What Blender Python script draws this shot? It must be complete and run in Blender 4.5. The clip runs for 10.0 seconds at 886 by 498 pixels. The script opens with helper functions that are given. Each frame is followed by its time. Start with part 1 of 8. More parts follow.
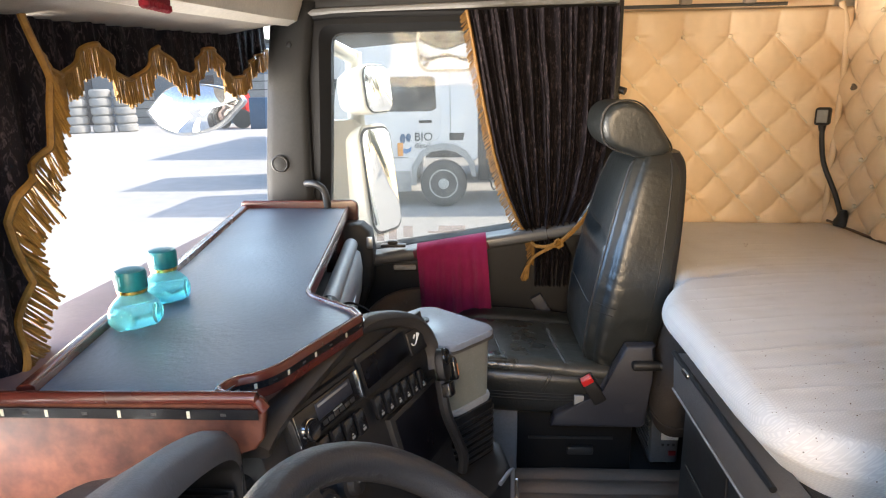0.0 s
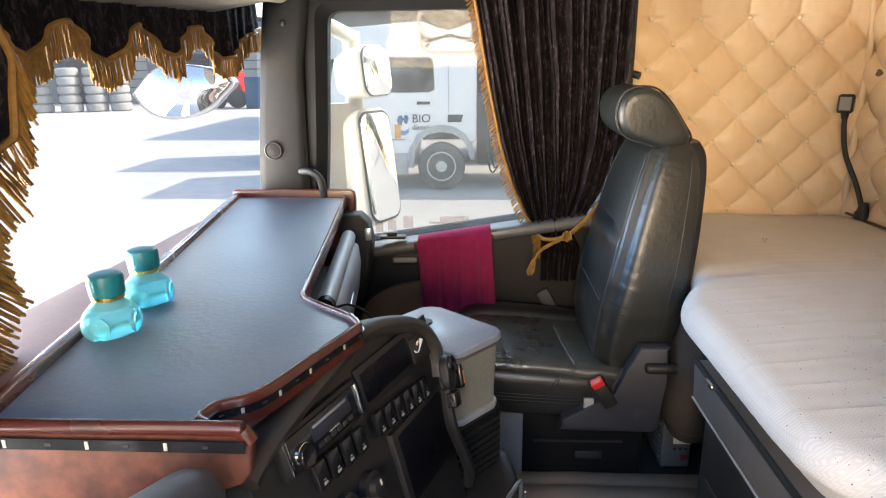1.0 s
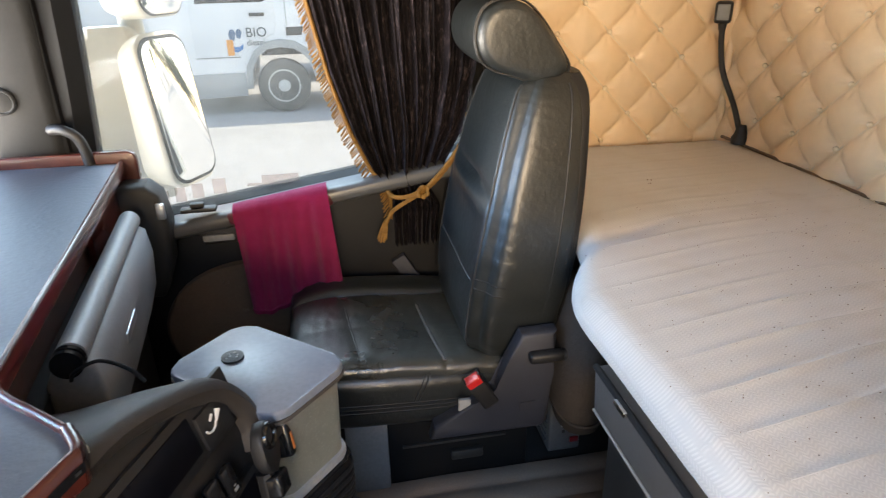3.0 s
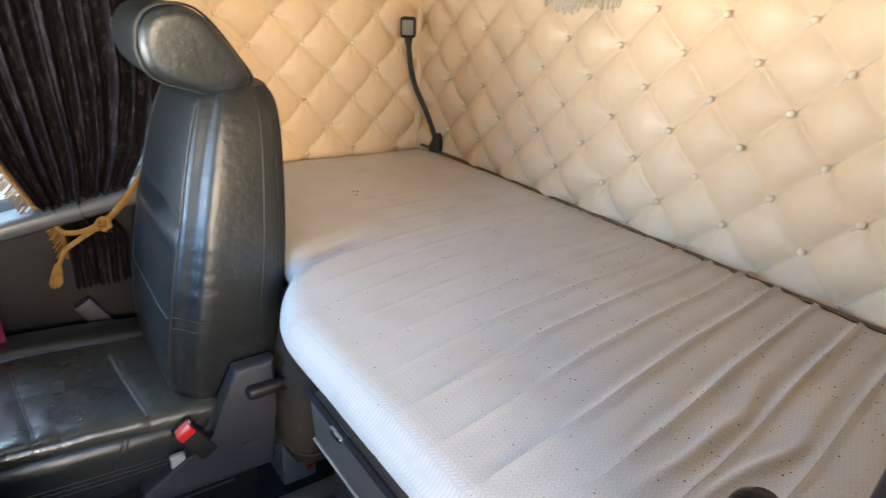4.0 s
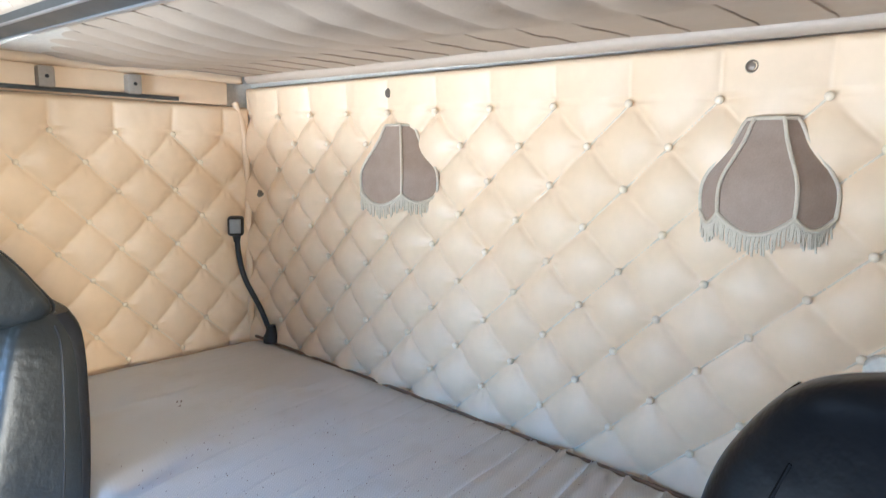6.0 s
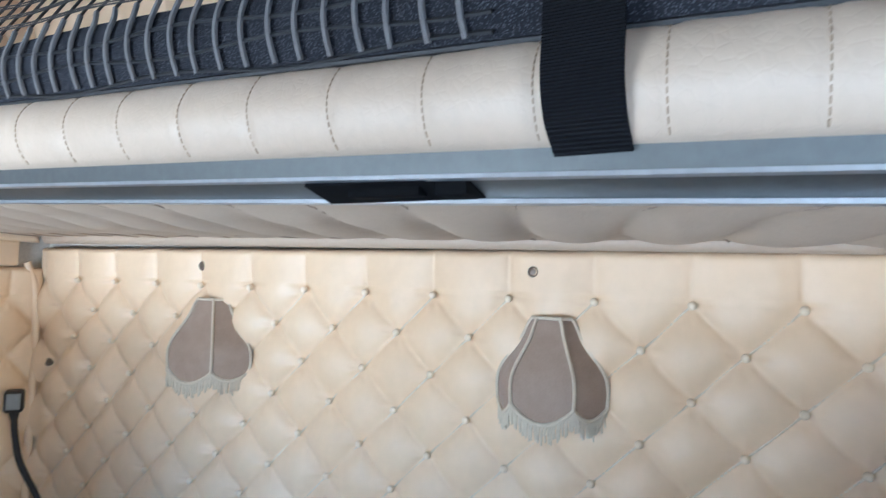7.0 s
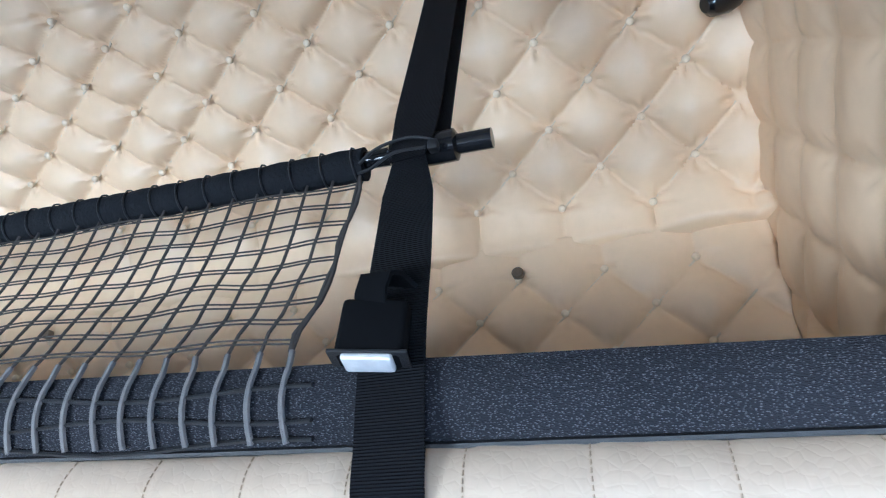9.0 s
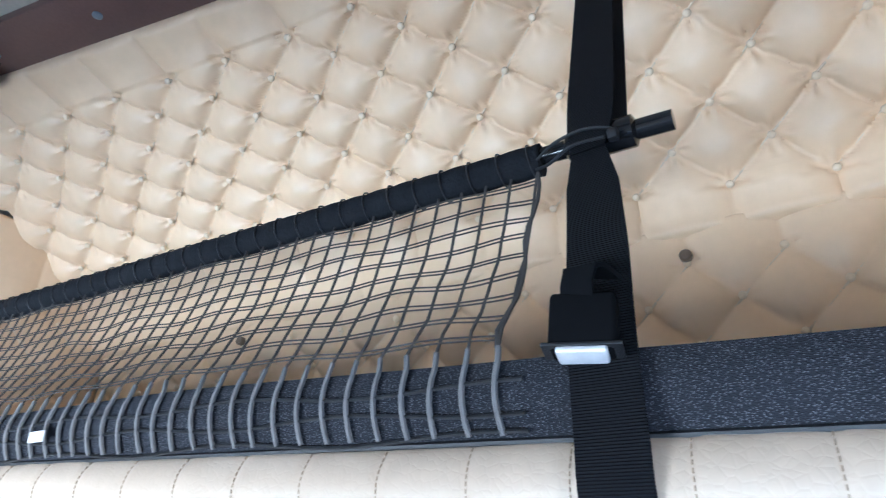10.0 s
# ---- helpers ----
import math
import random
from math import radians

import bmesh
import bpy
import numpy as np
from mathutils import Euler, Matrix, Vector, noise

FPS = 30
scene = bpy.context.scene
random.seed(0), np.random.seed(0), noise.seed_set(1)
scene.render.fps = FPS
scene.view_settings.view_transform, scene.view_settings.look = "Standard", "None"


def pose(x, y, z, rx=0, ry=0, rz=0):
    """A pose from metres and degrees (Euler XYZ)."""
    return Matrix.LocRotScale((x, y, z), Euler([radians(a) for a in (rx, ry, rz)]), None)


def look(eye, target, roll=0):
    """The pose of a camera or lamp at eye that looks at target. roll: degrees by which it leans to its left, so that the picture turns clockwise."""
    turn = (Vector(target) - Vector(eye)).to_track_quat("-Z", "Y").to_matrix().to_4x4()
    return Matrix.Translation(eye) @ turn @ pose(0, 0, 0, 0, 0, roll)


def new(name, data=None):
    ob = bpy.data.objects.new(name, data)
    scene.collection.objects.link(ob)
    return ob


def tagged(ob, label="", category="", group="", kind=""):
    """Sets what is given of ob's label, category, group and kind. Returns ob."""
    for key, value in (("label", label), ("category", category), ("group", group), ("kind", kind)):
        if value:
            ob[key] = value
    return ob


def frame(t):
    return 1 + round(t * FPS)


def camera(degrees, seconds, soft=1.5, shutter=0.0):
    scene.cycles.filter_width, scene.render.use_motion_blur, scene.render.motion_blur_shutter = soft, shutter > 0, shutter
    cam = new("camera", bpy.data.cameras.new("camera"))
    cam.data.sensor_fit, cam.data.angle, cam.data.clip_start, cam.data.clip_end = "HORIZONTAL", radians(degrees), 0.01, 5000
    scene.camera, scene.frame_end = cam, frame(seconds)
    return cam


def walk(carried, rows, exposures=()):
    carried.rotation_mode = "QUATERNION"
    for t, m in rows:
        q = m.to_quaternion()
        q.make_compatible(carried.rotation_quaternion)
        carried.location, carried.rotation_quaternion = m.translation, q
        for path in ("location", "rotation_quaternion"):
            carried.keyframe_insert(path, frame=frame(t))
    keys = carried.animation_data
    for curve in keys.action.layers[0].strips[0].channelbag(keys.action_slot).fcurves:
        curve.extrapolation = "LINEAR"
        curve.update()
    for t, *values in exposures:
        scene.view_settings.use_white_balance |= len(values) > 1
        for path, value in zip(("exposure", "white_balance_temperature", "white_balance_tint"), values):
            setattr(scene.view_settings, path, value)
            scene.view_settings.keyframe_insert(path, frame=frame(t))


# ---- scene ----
cam = camera(70.0, 10.0, soft=1.15, shutter=0.2)
PATH = [
    (0, (-0.01, -0.386, 1.192), (-0.124, 1.544, 0.683), -1.1),
    (0.5, (-0.02, -0.347, 1.199), (-0.144, 1.582, 0.682), -1.0),
    (1, (-0.035, -0.275, 1.199), (-0.138, 1.641, 0.634), -0.7),
    (1.5, (-0.043, -0.153, 1.188), (-0.087, 1.727, 0.509), -0.8),
    (2, (-0.034, -0.002, 1.188), (0.029, 1.838, 0.406), -2.3),
    (2.2, (-0.025, 0.061, 1.179), (0.116, 1.881, 0.362), -2.7),
    (3.3, (0.066, 0.187, 1.203), (0.565, 1.942, 0.384), 0.6),
    (3.5, (0.083, 0.2, 1.192), (0.777, 1.891, 0.38), 2.0),
    (4, (0.123, 0.2, 1.188), (1.187, 1.703, 0.408), 2.4),
    (4.5, (0.162, 0.185, 1.196), (1.447, 1.5, 0.409), 3.2),
    (5, (0.17, 0.169, 1.208), (1.558, 1.417, 0.49), 3.3),
    (5.2, (0.175, 0.16, 1.227), (1.567, 1.438, 0.572), 2.8),
    (6.3, (0.162, 0.139, 1.341), (1.698, 1.408, 1.172), 1.7),
    (6.5, (0.164, 0.126, 1.379), (1.781, 1.299, 1.274), 1.2),
    (7, (0.159, 0.098, 1.416), (1.934, 1.013, 1.527), 1.9),
    (7.5, (0.155, 0.071, 1.461), (2.02, 0.7, 1.813), 1.0),
    (8, (0.144, 0.046, 1.495), (1.97, 0.557, 2.129), -0.4),
    (8.5, (0.129, 0.034, 1.508), (1.88, 0.496, 2.357), -1.3),
    (9, (0.123, 0.039, 1.509), (1.848, 0.548, 2.383), -1.2),
    (9.5, (0.108, 0.055, 1.508), (1.774, 0.73, 2.385), -0.6),
    (10, (0.093, 0.078, 1.507), (1.659, 0.981, 2.362), 0.3),
]
EXPOSURES = [(0, 1.75, 7200, 14), (2.2, 1.8, 7200, 14), (3.5, 1.95, 7000, 11), (4.5, 2.05, 5800, 9), (5, 2.03, 5750, 8), (6.5, 1.72, 4700, 5), (7.5, 1.38, 4800, 5), (8.5, 1.75, 4800, 5), (9, 1.95, 4700, 5), (10, 2.0, 4650, 5)]
walk(cam, [(t, look(eye, target, roll)) for t, eye, target, roll in PATH], EXPOSURES)

# ---- light: sun from behind the cab on the passenger side, clear sky
SUN_AZ, SUN_EL = radians(12), radians(37)      # azimuth from +x towards +y
world = bpy.data.worlds.new("sky")
scene.world = world
world.use_nodes = True
wn = world.node_tree.nodes
sky = wn.new("ShaderNodeTexSky")
sky.sky_type, sky.sun_disc = "NISHITA", False
sky.sun_elevation, sky.sun_rotation = SUN_EL, radians(90) - SUN_AZ
wn["Background"].inputs["Strength"].default_value = 0.25
world.node_tree.links.new(sky.outputs["Color"], wn["Background"].inputs["Color"])
sun = new("sun", bpy.data.lights.new("sun", "SUN"))
sun.data.energy, sun.data.angle, sun.data.color = 3.0, radians(0.55), (1.0, 0.95, 0.88)
to_sun = Vector((math.cos(SUN_EL) * math.cos(SUN_AZ), math.cos(SUN_EL) * math.sin(SUN_AZ), math.sin(SUN_EL)))
sun.matrix_world = look(to_sun * 30, (0, 0, 0))


def sky_lamp(name, eye, target, w, h, watts, colour):
    """An area lamp added to stand in for daylight from outside."""
    lamp = new(name, bpy.data.lights.new(name, "AREA"))
    lamp.data.shape, lamp.data.size, lamp.data.size_y = "RECTANGLE", w, h
    lamp.data.energy, lamp.data.color = watts, colour
    lamp.matrix_world = look(eye, target)


# added lamps: the sky falls down through the windscreen and the side window; the sunlit yard shines up from below and
# in at the open driver's door
SKY_BLUE, YARD = (0.28, 0.54, 1.0), (1.0, 0.94, 0.85)
sky_lamp("windscreen_sky", (-4.5, 0.95, 2.00), (0.6, 0.80, 0.65), 4.0, 1.7, 130.0, SKY_BLUE)
sky_lamp("windscreen_yard", (-2.0, 1.0, 0.50), (1.0, 0.9, 1.4), 2.6, 0.8, 98.0, YARD)
sky_lamp("windscreen_upward_daylight", (-1.12, 0.28, 0.70), (0.9, 0.9, 1.9), 0.9, 0.20, 12.0, (0.88, 0.94, 1.0))
sky_lamp("yard_bounce", (-1.3, 1.2, 0.41), (0.9, 1.0, 2.25), 1.0, 0.10, 4.0, YARD)
sky_lamp("door_yard", (-0.35, -3.00, 1.55), (0.85, 1.8, 0.95), 1.3, 0.8, 52.0, (1.0, 0.75, 0.45))
sky_lamp("door_sky", (-0.25, -1.5, 2.55), (0.35, 0.6, 0.65), 1.3, 0.9, 22.0, SKY_BLUE)
sky_lamp("side_window_daylight", (-0.60, 2.70, 1.80), (0.70, 0.60, 0.68), 1.2, 0.9, 40.0, (0.50, 0.73, 1.0))
# fill lamp added below the hatch panel to brighten the upper bunk
sky_lamp("roof_fill_lamp", (0.16, 1.05, 2.56), (0.34, 0.95, 1.9), 0.46, 0.44, 1.0, (0.85, 0.92, 1.0))

# ---- materials
def nodes_of(name):
    m = bpy.data.materials.new(name)
    m.use_nodes = True
    nt = m.node_tree
    return m, nt, nt.nodes["Principled BSDF"]


def node(nt, kind, **inputs):
    n = nt.nodes.new(kind)
    for k, v in inputs.items():
        n.inputs[k.replace("_", " ")].default_value = v
    return n


def mix_colour(nt, fac, a, b, mode="MIX"):
    n = nt.nodes.new("ShaderNodeMix")
    n.data_type, n.blend_type = "RGBA", mode
    for sock, v in ((n.inputs[0], fac), (n.inputs[6], a), (n.inputs[7], b)):
        if isinstance(v, (int, float, tuple)):
            sock.default_value = v if not isinstance(v, tuple) else (*v[:3], 1)
        else:
            nt.links.new(v, sock)
    return n.outputs[2]


def ramp(nt, fac, lo, hi):
    n = nt.nodes.new("ShaderNodeMapRange")
    n.inputs["From Min"].default_value, n.inputs["From Max"].default_value = lo, hi
    nt.links.new(fac, n.inputs["Value"])
    return n.outputs["Result"]


def surface(name, col, rough=0.5, metal=0.0, col2=None, big=5.0, fine=120.0, stain=0.5, bump=0.15, bump_size=None,
            bump_kind="noise", rough_var=0.12, coat=0.0, sheen=0.0, spec=0.5, each=0.0, detail=4.0, grain=0.86):
    """A worn surface: colour drift at a large scale, grain at a small one, relief and uneven gloss."""
    m, nt, p = nodes_of(name)
    co = nt.nodes.new("ShaderNodeTexCoord").outputs["Object"]
    n1 = node(nt, "ShaderNodeTexNoise", Scale=big, Detail=detail, Roughness=0.6)
    n2 = node(nt, "ShaderNodeTexNoise", Scale=fine, Detail=3.0, Roughness=0.55)
    nt.links.new(co, n1.inputs["Vector"]), nt.links.new(co, n2.inputs["Vector"])
    col2 = col2 or tuple(c * 0.72 for c in col)
    f1 = ramp(nt, n1.outputs["Fac"], 0.35, 0.72)
    sc = nt.nodes.new("ShaderNodeMath")
    sc.operation = "MULTIPLY"
    nt.links.new(f1, sc.inputs[0])
    sc.inputs[1].default_value = stain
    c = mix_colour(nt, sc.outputs[0], col, col2)
    g = ramp(nt, n2.outputs["Fac"], 0.3, 0.7)
    dark = mix_colour(nt, 1.0, c, (grain, grain, grain), "MULTIPLY")
    c = mix_colour(nt, g, c, dark)
    if each:
        oi = nt.nodes.new("ShaderNodeObjectInfo")
        hsv = nt.nodes.new("ShaderNodeHueSaturation")
        mr = nt.nodes.new("ShaderNodeMapRange")
        mr.inputs["To Min"].default_value, mr.inputs["To Max"].default_value = 1 - each, 1 + each
        nt.links.new(oi.outputs["Random"], mr.inputs["Value"])
        nt.links.new(mr.outputs["Result"], hsv.inputs["Value"])
        nt.links.new(c, hsv.inputs["Color"])
        c = hsv.outputs["Color"]
    nt.links.new(c, p.inputs["Base Color"])
    mr = nt.nodes.new("ShaderNodeMapRange")
    mr.inputs["To Min"].default_value, mr.inputs["To Max"].default_value = max(0.02, rough - rough_var), min(1, rough + rough_var)
    nt.links.new(n1.outputs["Fac"], mr.inputs["Value"])
    nt.links.new(mr.outputs["Result"], p.inputs["Roughness"])
    p.inputs["Metallic"].default_value = metal
    p.inputs["Specular IOR Level"].default_value = spec
    p.inputs["Coat Weight"].default_value = coat
    p.inputs["Coat Roughness"].default_value = 0.12
    p.inputs["Sheen Weight"].default_value = sheen
    if bump:
        if bump_kind == "voronoi":
            h = node(nt, "ShaderNodeTexVoronoi", Scale=bump_size or fine)
            h.feature = "DISTANCE_TO_EDGE"
            hs = ramp(nt, h.outputs["Distance"], 0.0, 0.16)
        else:
            h = node(nt, "ShaderNodeTexNoise", Scale=bump_size or fine, Detail=4.0, Roughness=0.6)
            hs = h.outputs["Fac"]
        nt.links.new(co, h.inputs["Vector"])
        b = node(nt, "ShaderNodeBump", Strength=bump, Distance=0.004)
        nt.links.new(hs, b.inputs["Height"])
        nt.links.new(b.outputs["Normal"], p.inputs["Normal"])
    return m


def stripes(name, col, col2, axis, pitch, rough=0.7, depth=0.4, sheen=0.0, width=0.5, big=6.0):
    """A woven or ribbed surface: fine bands across one axis, with colour drift."""
    m, nt, p = nodes_of(name)
    co = nt.nodes.new("ShaderNodeTexCoord").outputs["Object"]
    w = node(nt, "ShaderNodeTexWave", Scale=1.0 / pitch / 1.0 * 0.159 * 6.283 / 6.283, Distortion=0.4, Detail=1.0)
    w.bands_direction = axis
    w.inputs["Scale"].default_value = 0.314 / pitch
    nt.links.new(co, w.inputs["Vector"])
    n1 = node(nt, "ShaderNodeTexNoise", Scale=big, Detail=5.0)
    nt.links.new(co, n1.inputs["Vector"])
    n2 = node(nt, "ShaderNodeTexNoise", Scale=400.0, Detail=2.0)
    nt.links.new(co, n2.inputs["Vector"])
    c = mix_colour(nt, ramp(nt, w.outputs["Fac"], 0.2, 0.8), col2, col)
    c = mix_colour(nt, ramp(nt, n1.outputs["Fac"], 0.3, 0.8), c, mix_colour(nt, 1.0, c, (0.75, 0.75, 0.75), "MULTIPLY"))
    nt.links.new(c, p.inputs["Base Color"])
    p.inputs["Roughness"].default_value, p.inputs["Sheen Weight"].default_value = rough, sheen
    p.inputs["Specular IOR Level"].default_value = 0.12
    add = nt.nodes.new("ShaderNodeMath")
    add.inputs[1].default_value = 0.5
    add.operation = "MULTIPLY_ADD"
    nt.links.new(n2.outputs["Fac"], add.inputs[0])
    nt.links.new(w.outputs["Fac"], add.inputs[2])
    b = node(nt, "ShaderNodeBump", Strength=depth, Distance=0.002)
    nt.links.new(add.outputs[0], b.inputs["Height"])
    nt.links.new(b.outputs["Normal"], p.inputs["Normal"])
    return m


def clear(name, col, rough=0.02, ior=1.45, thin=True, haze=0.0):
    """Glass or clear plastic. thin: a pane that does not bend what is behind it."""
    m, nt, p = nodes_of(name)
    if not thin:
        p.inputs["Base Color"].default_value = (*col, 1)
        p.inputs["Roughness"].default_value, p.inputs["IOR"].default_value = rough, ior
        p.inputs["Transmission Weight"].default_value = 0.78
        return m
    out = nt.nodes["Material Output"]
    tr, gl, lw = nt.nodes.new("ShaderNodeBsdfTransparent"), nt.nodes.new("ShaderNodeBsdfGlossy"), nt.nodes.new("ShaderNodeLayerWeight")
    tr.inputs["Color"].default_value = (*col, 1)
    gl.inputs["Roughness"].default_value = rough
    lw.inputs["Blend"].default_value = 0.5
    pw = nt.nodes.new("ShaderNodeMath")
    pw.operation = "POWER"
    pw.inputs[1].default_value = 5.0
    fr = nt.nodes.new("ShaderNodeMath")
    fr.operation = "MULTIPLY_ADD"
    fr.inputs[1].default_value, fr.inputs[2].default_value = 0.3, 0.006
    nt.links.new(lw.outputs["Facing"], pw.inputs[0])
    nt.links.new(pw.outputs[0], fr.inputs[0])
    mx = nt.nodes.new("ShaderNodeMixShader")
    nt.links.new(fr.outputs[0], mx.inputs[0])
    nt.links.new(tr.outputs[0], mx.inputs[1])
    nt.links.new(gl.outputs[0], mx.inputs[2])
    last = mx
    if haze:
        df = nt.nodes.new("ShaderNodeBsdfDiffuse")
        df.inputs["Color"].default_value = (0.7, 0.67, 0.6, 1)
        nz = node(nt, "ShaderNodeTexNoise", Scale=9.0, Detail=8.0, Roughness=0.75)
        nt.links.new(nt.nodes.new("ShaderNodeTexCoord").outputs["Object"], nz.inputs["Vector"])
        mr = nt.nodes.new("ShaderNodeMapRange")
        mr.inputs["From Min"].default_value, mr.inputs["From Max"].default_value = 0.4, 0.8
        mr.inputs["To Min"].default_value, mr.inputs["To Max"].default_value = haze * (0.5 if haze < 0.2 else 0.9), haze * (1.6 if haze < 0.2 else 1.15)
        sp = node(nt, "ShaderNodeTexNoise", Scale=260.0, Detail=2.0)
        nt.links.new(nz.inputs["Vector"].links[0].from_socket, sp.inputs["Vector"])
        both = nt.nodes.new("ShaderNodeMath")
        both.operation = "MULTIPLY_ADD"
        both.inputs[1].default_value = 0.30
        nt.links.new(ramp(nt, sp.outputs["Fac"], 0.58, 0.72), both.inputs[0])
        nt.links.new(nz.outputs["Fac"], both.inputs[2])
        nt.links.new(both.outputs[0], mr.inputs["Value"])
        tl = nt.nodes.new("ShaderNodeBsdfTranslucent")
        tl.inputs["Color"].default_value = (0.8, 0.77, 0.7, 1)
        dust = nt.nodes.new("ShaderNodeMixShader")
        dust.inputs[0].default_value = 0.6
        nt.links.new(df.outputs[0], dust.inputs[1])
        nt.links.new(tl.outputs[0], dust.inputs[2])
        m2 = nt.nodes.new("ShaderNodeMixShader")
        nt.links.new(mr.outputs["Result"], m2.inputs[0])
        nt.links.new(mx.outputs[0], m2.inputs[1])
        nt.links.new(dust.outputs[0], m2.inputs[2])
        last = m2
    nt.links.new(last.outputs[0], out.inputs["Surface"])
    return m



def crushed(name, col, fleck):
    """Crushed velvet: matt black pile with small upright flecks where it lies flat."""
    m, nt, p = nodes_of(name)
    co = nt.nodes.new("ShaderNodeTexCoord").outputs["Object"]
    mp = nt.nodes.new("ShaderNodeMapping")
    mp.inputs["Scale"].default_value = (1, 1, 0.45)
    nt.links.new(co, mp.inputs["Vector"])
    n1 = node(nt, "ShaderNodeTexNoise", Scale=85.0, Detail=5.0, Roughness=0.65, Distortion=1.2)
    n2 = node(nt, "ShaderNodeTexNoise", Scale=9.0, Detail=3.0)
    nt.links.new(mp.outputs[0], n1.inputs["Vector"]), nt.links.new(co, n2.inputs["Vector"])
    base = mix_colour(nt, ramp(nt, n2.outputs["Fac"], 0.3, 0.7), col, tuple(c * 2.0 for c in col))
    nt.links.new(mix_colour(nt, ramp(nt, n1.outputs["Fac"], 0.52, 0.68), base, fleck), p.inputs["Base Color"])
    p.inputs["Roughness"].default_value, p.inputs["Specular IOR Level"].default_value = 0.85, 0.12
    b = node(nt, "ShaderNodeBump", Strength=0.4, Distance=0.004)
    nt.links.new(n1.outputs["Fac"], b.inputs["Height"])
    nt.links.new(b.outputs["Normal"], p.inputs["Normal"])
    return m


CREAM = surface("cream_leather", (0.81, 0.62, 0.41), 0.42, col2=(0.75, 0.525, 0.305), big=2.6, fine=40, stain=0.55, bump=0.06, bump_size=30, grain=0.96)
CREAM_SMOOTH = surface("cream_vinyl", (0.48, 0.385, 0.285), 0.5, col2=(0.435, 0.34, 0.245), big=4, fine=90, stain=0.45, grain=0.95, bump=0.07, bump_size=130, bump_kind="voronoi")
SEAM_THREAD = surface("pale_thread", (0.80, 0.68, 0.52), 0.8, bump=0.2)
CREAM_THREAD = surface("brown_thread", (0.38, 0.29, 0.20), 0.8, bump=0.2)
CREAM_PLASTIC = surface("cream_plastic", (0.70, 0.64, 0.54), 0.5, stain=0.3, bump=0.08, bump_size=400)
BEIGE_PLASTIC = surface("beige_plastic", (0.36, 0.31, 0.25), 0.5, stain=0.3, bump=0.05)
LEATHER = surface("black_leather", (0.0115, 0.0140, 0.0140), 0.36, col2=(0.019, 0.022, 0.0215), big=6, fine=300, stain=0.8, bump=0.32, bump_size=60, rough_var=0.16, spec=0.85, detail=6)
# duller than LEATHER; its black also carries the driver seat's shade
DRIVER_LEATHER = surface("matt_black_leather", (0.0042, 0.0047, 0.0058), 0.34, col2=(0.006, 0.0065, 0.0075), big=7, fine=300, stain=0.7, bump=0.5, bump_size=26, rough_var=0.12, spec=0.2, detail=6)
CUSHION_LEATHER = surface("worn_black_leather", (0.026, 0.028, 0.026), 0.31, col2=(0.052, 0.054, 0.048), big=5, fine=160, stain=0.9, bump=0.42, bump_size=42, rough_var=0.2, spec=0.9, detail=8)
WORN_LEATHER = surface("worn_grey_leather", (0.085, 0.088, 0.088), 0.5, stain=0.6, big=40, bump=0.2)
# lighter copy of CREAM, so the sunken buttons look lit
BUTTON_CREAM = surface("cream_button", (0.86, 0.72, 0.52), 0.4, stain=0.2, bump=0.0)
MATT_SEAM = surface("matt_black_thread", (0.006, 0.0062, 0.007), 0.9, bump=0.0, spec=0.05)
DISPLAY = surface("dark_display_glass", (0.004, 0.004, 0.006), 0.3, stain=0.2, bump=0.0, spec=0.12)
LEATHER_SEAM = surface("dark_seam_thread", (0.022, 0.022, 0.023), 0.5)
# blue in the base colour stands in for sky sheen on the shelf
SHELF_LEATHER = surface("shelf_leatherette", (0.088, 0.112, 0.146), 0.45, col2=(0.126, 0.152, 0.184), big=5, fine=160, stain=0.8, bump=0.26, bump_size=75, rough_var=0.12, spec=0.8)
BLACK = surface("black_plastic", (0.0115, 0.0115, 0.0125), 0.46, stain=0.4, bump=0.22, bump_size=700, big=8)
BLACK_GLOSS = surface("gloss_black_plastic", (0.012, 0.012, 0.013), 0.16, stain=0.3, bump=0.0)
DARK = surface("charcoal_plastic", (0.022, 0.0215, 0.0215), 0.55, stain=0.5, bump=0.35, bump_size=520, big=6)
SLATE = surface("slate_grey_plastic", (0.023, 0.026, 0.037), 0.5, stain=0.4, bump=0.3, bump_size=600)
GREY = surface("grey_plastic", (0.25, 0.25, 0.245), 0.5, stain=0.4, bump=0.25, bump_size=480)
PILLAR_GREY = surface("pillar_grey_plastic", (0.019, 0.0187, 0.018), 0.65, stain=0.4, bump=0.3, bump_size=500, spec=0.22)
GLOVE_GREY = surface("satin_grey_plastic", (0.24, 0.255, 0.27), 0.38, stain=0.35, bump=0.2, bump_size=500)
HOOD_BROWN = surface("brown_black_plastic", (0.034, 0.029, 0.026), 0.5, stain=0.5, bump=0.25, bump_size=450)
SNAP_BROWN = surface("snap_brown_metal", (0.19, 0.145, 0.105), 0.4, metal=0.4, stain=0.4)
TAUPE = surface("taupe_plastic", (0.085, 0.074, 0.066), 0.5, stain=0.5, bump=0.25, bump_size=450)
RUBBER = surface("black_rubber", (0.006, 0.006, 0.0065), 0.66, spec=0.25, stain=0.4, bump=0.1)
WOOD = surface("burl_wood_lacquer", (0.090, 0.017, 0.011), 0.26, col2=(0.040, 0.013, 0.010), big=9, fine=45, stain=0.9, bump=0.0, coat=0.35, rough_var=0.05)
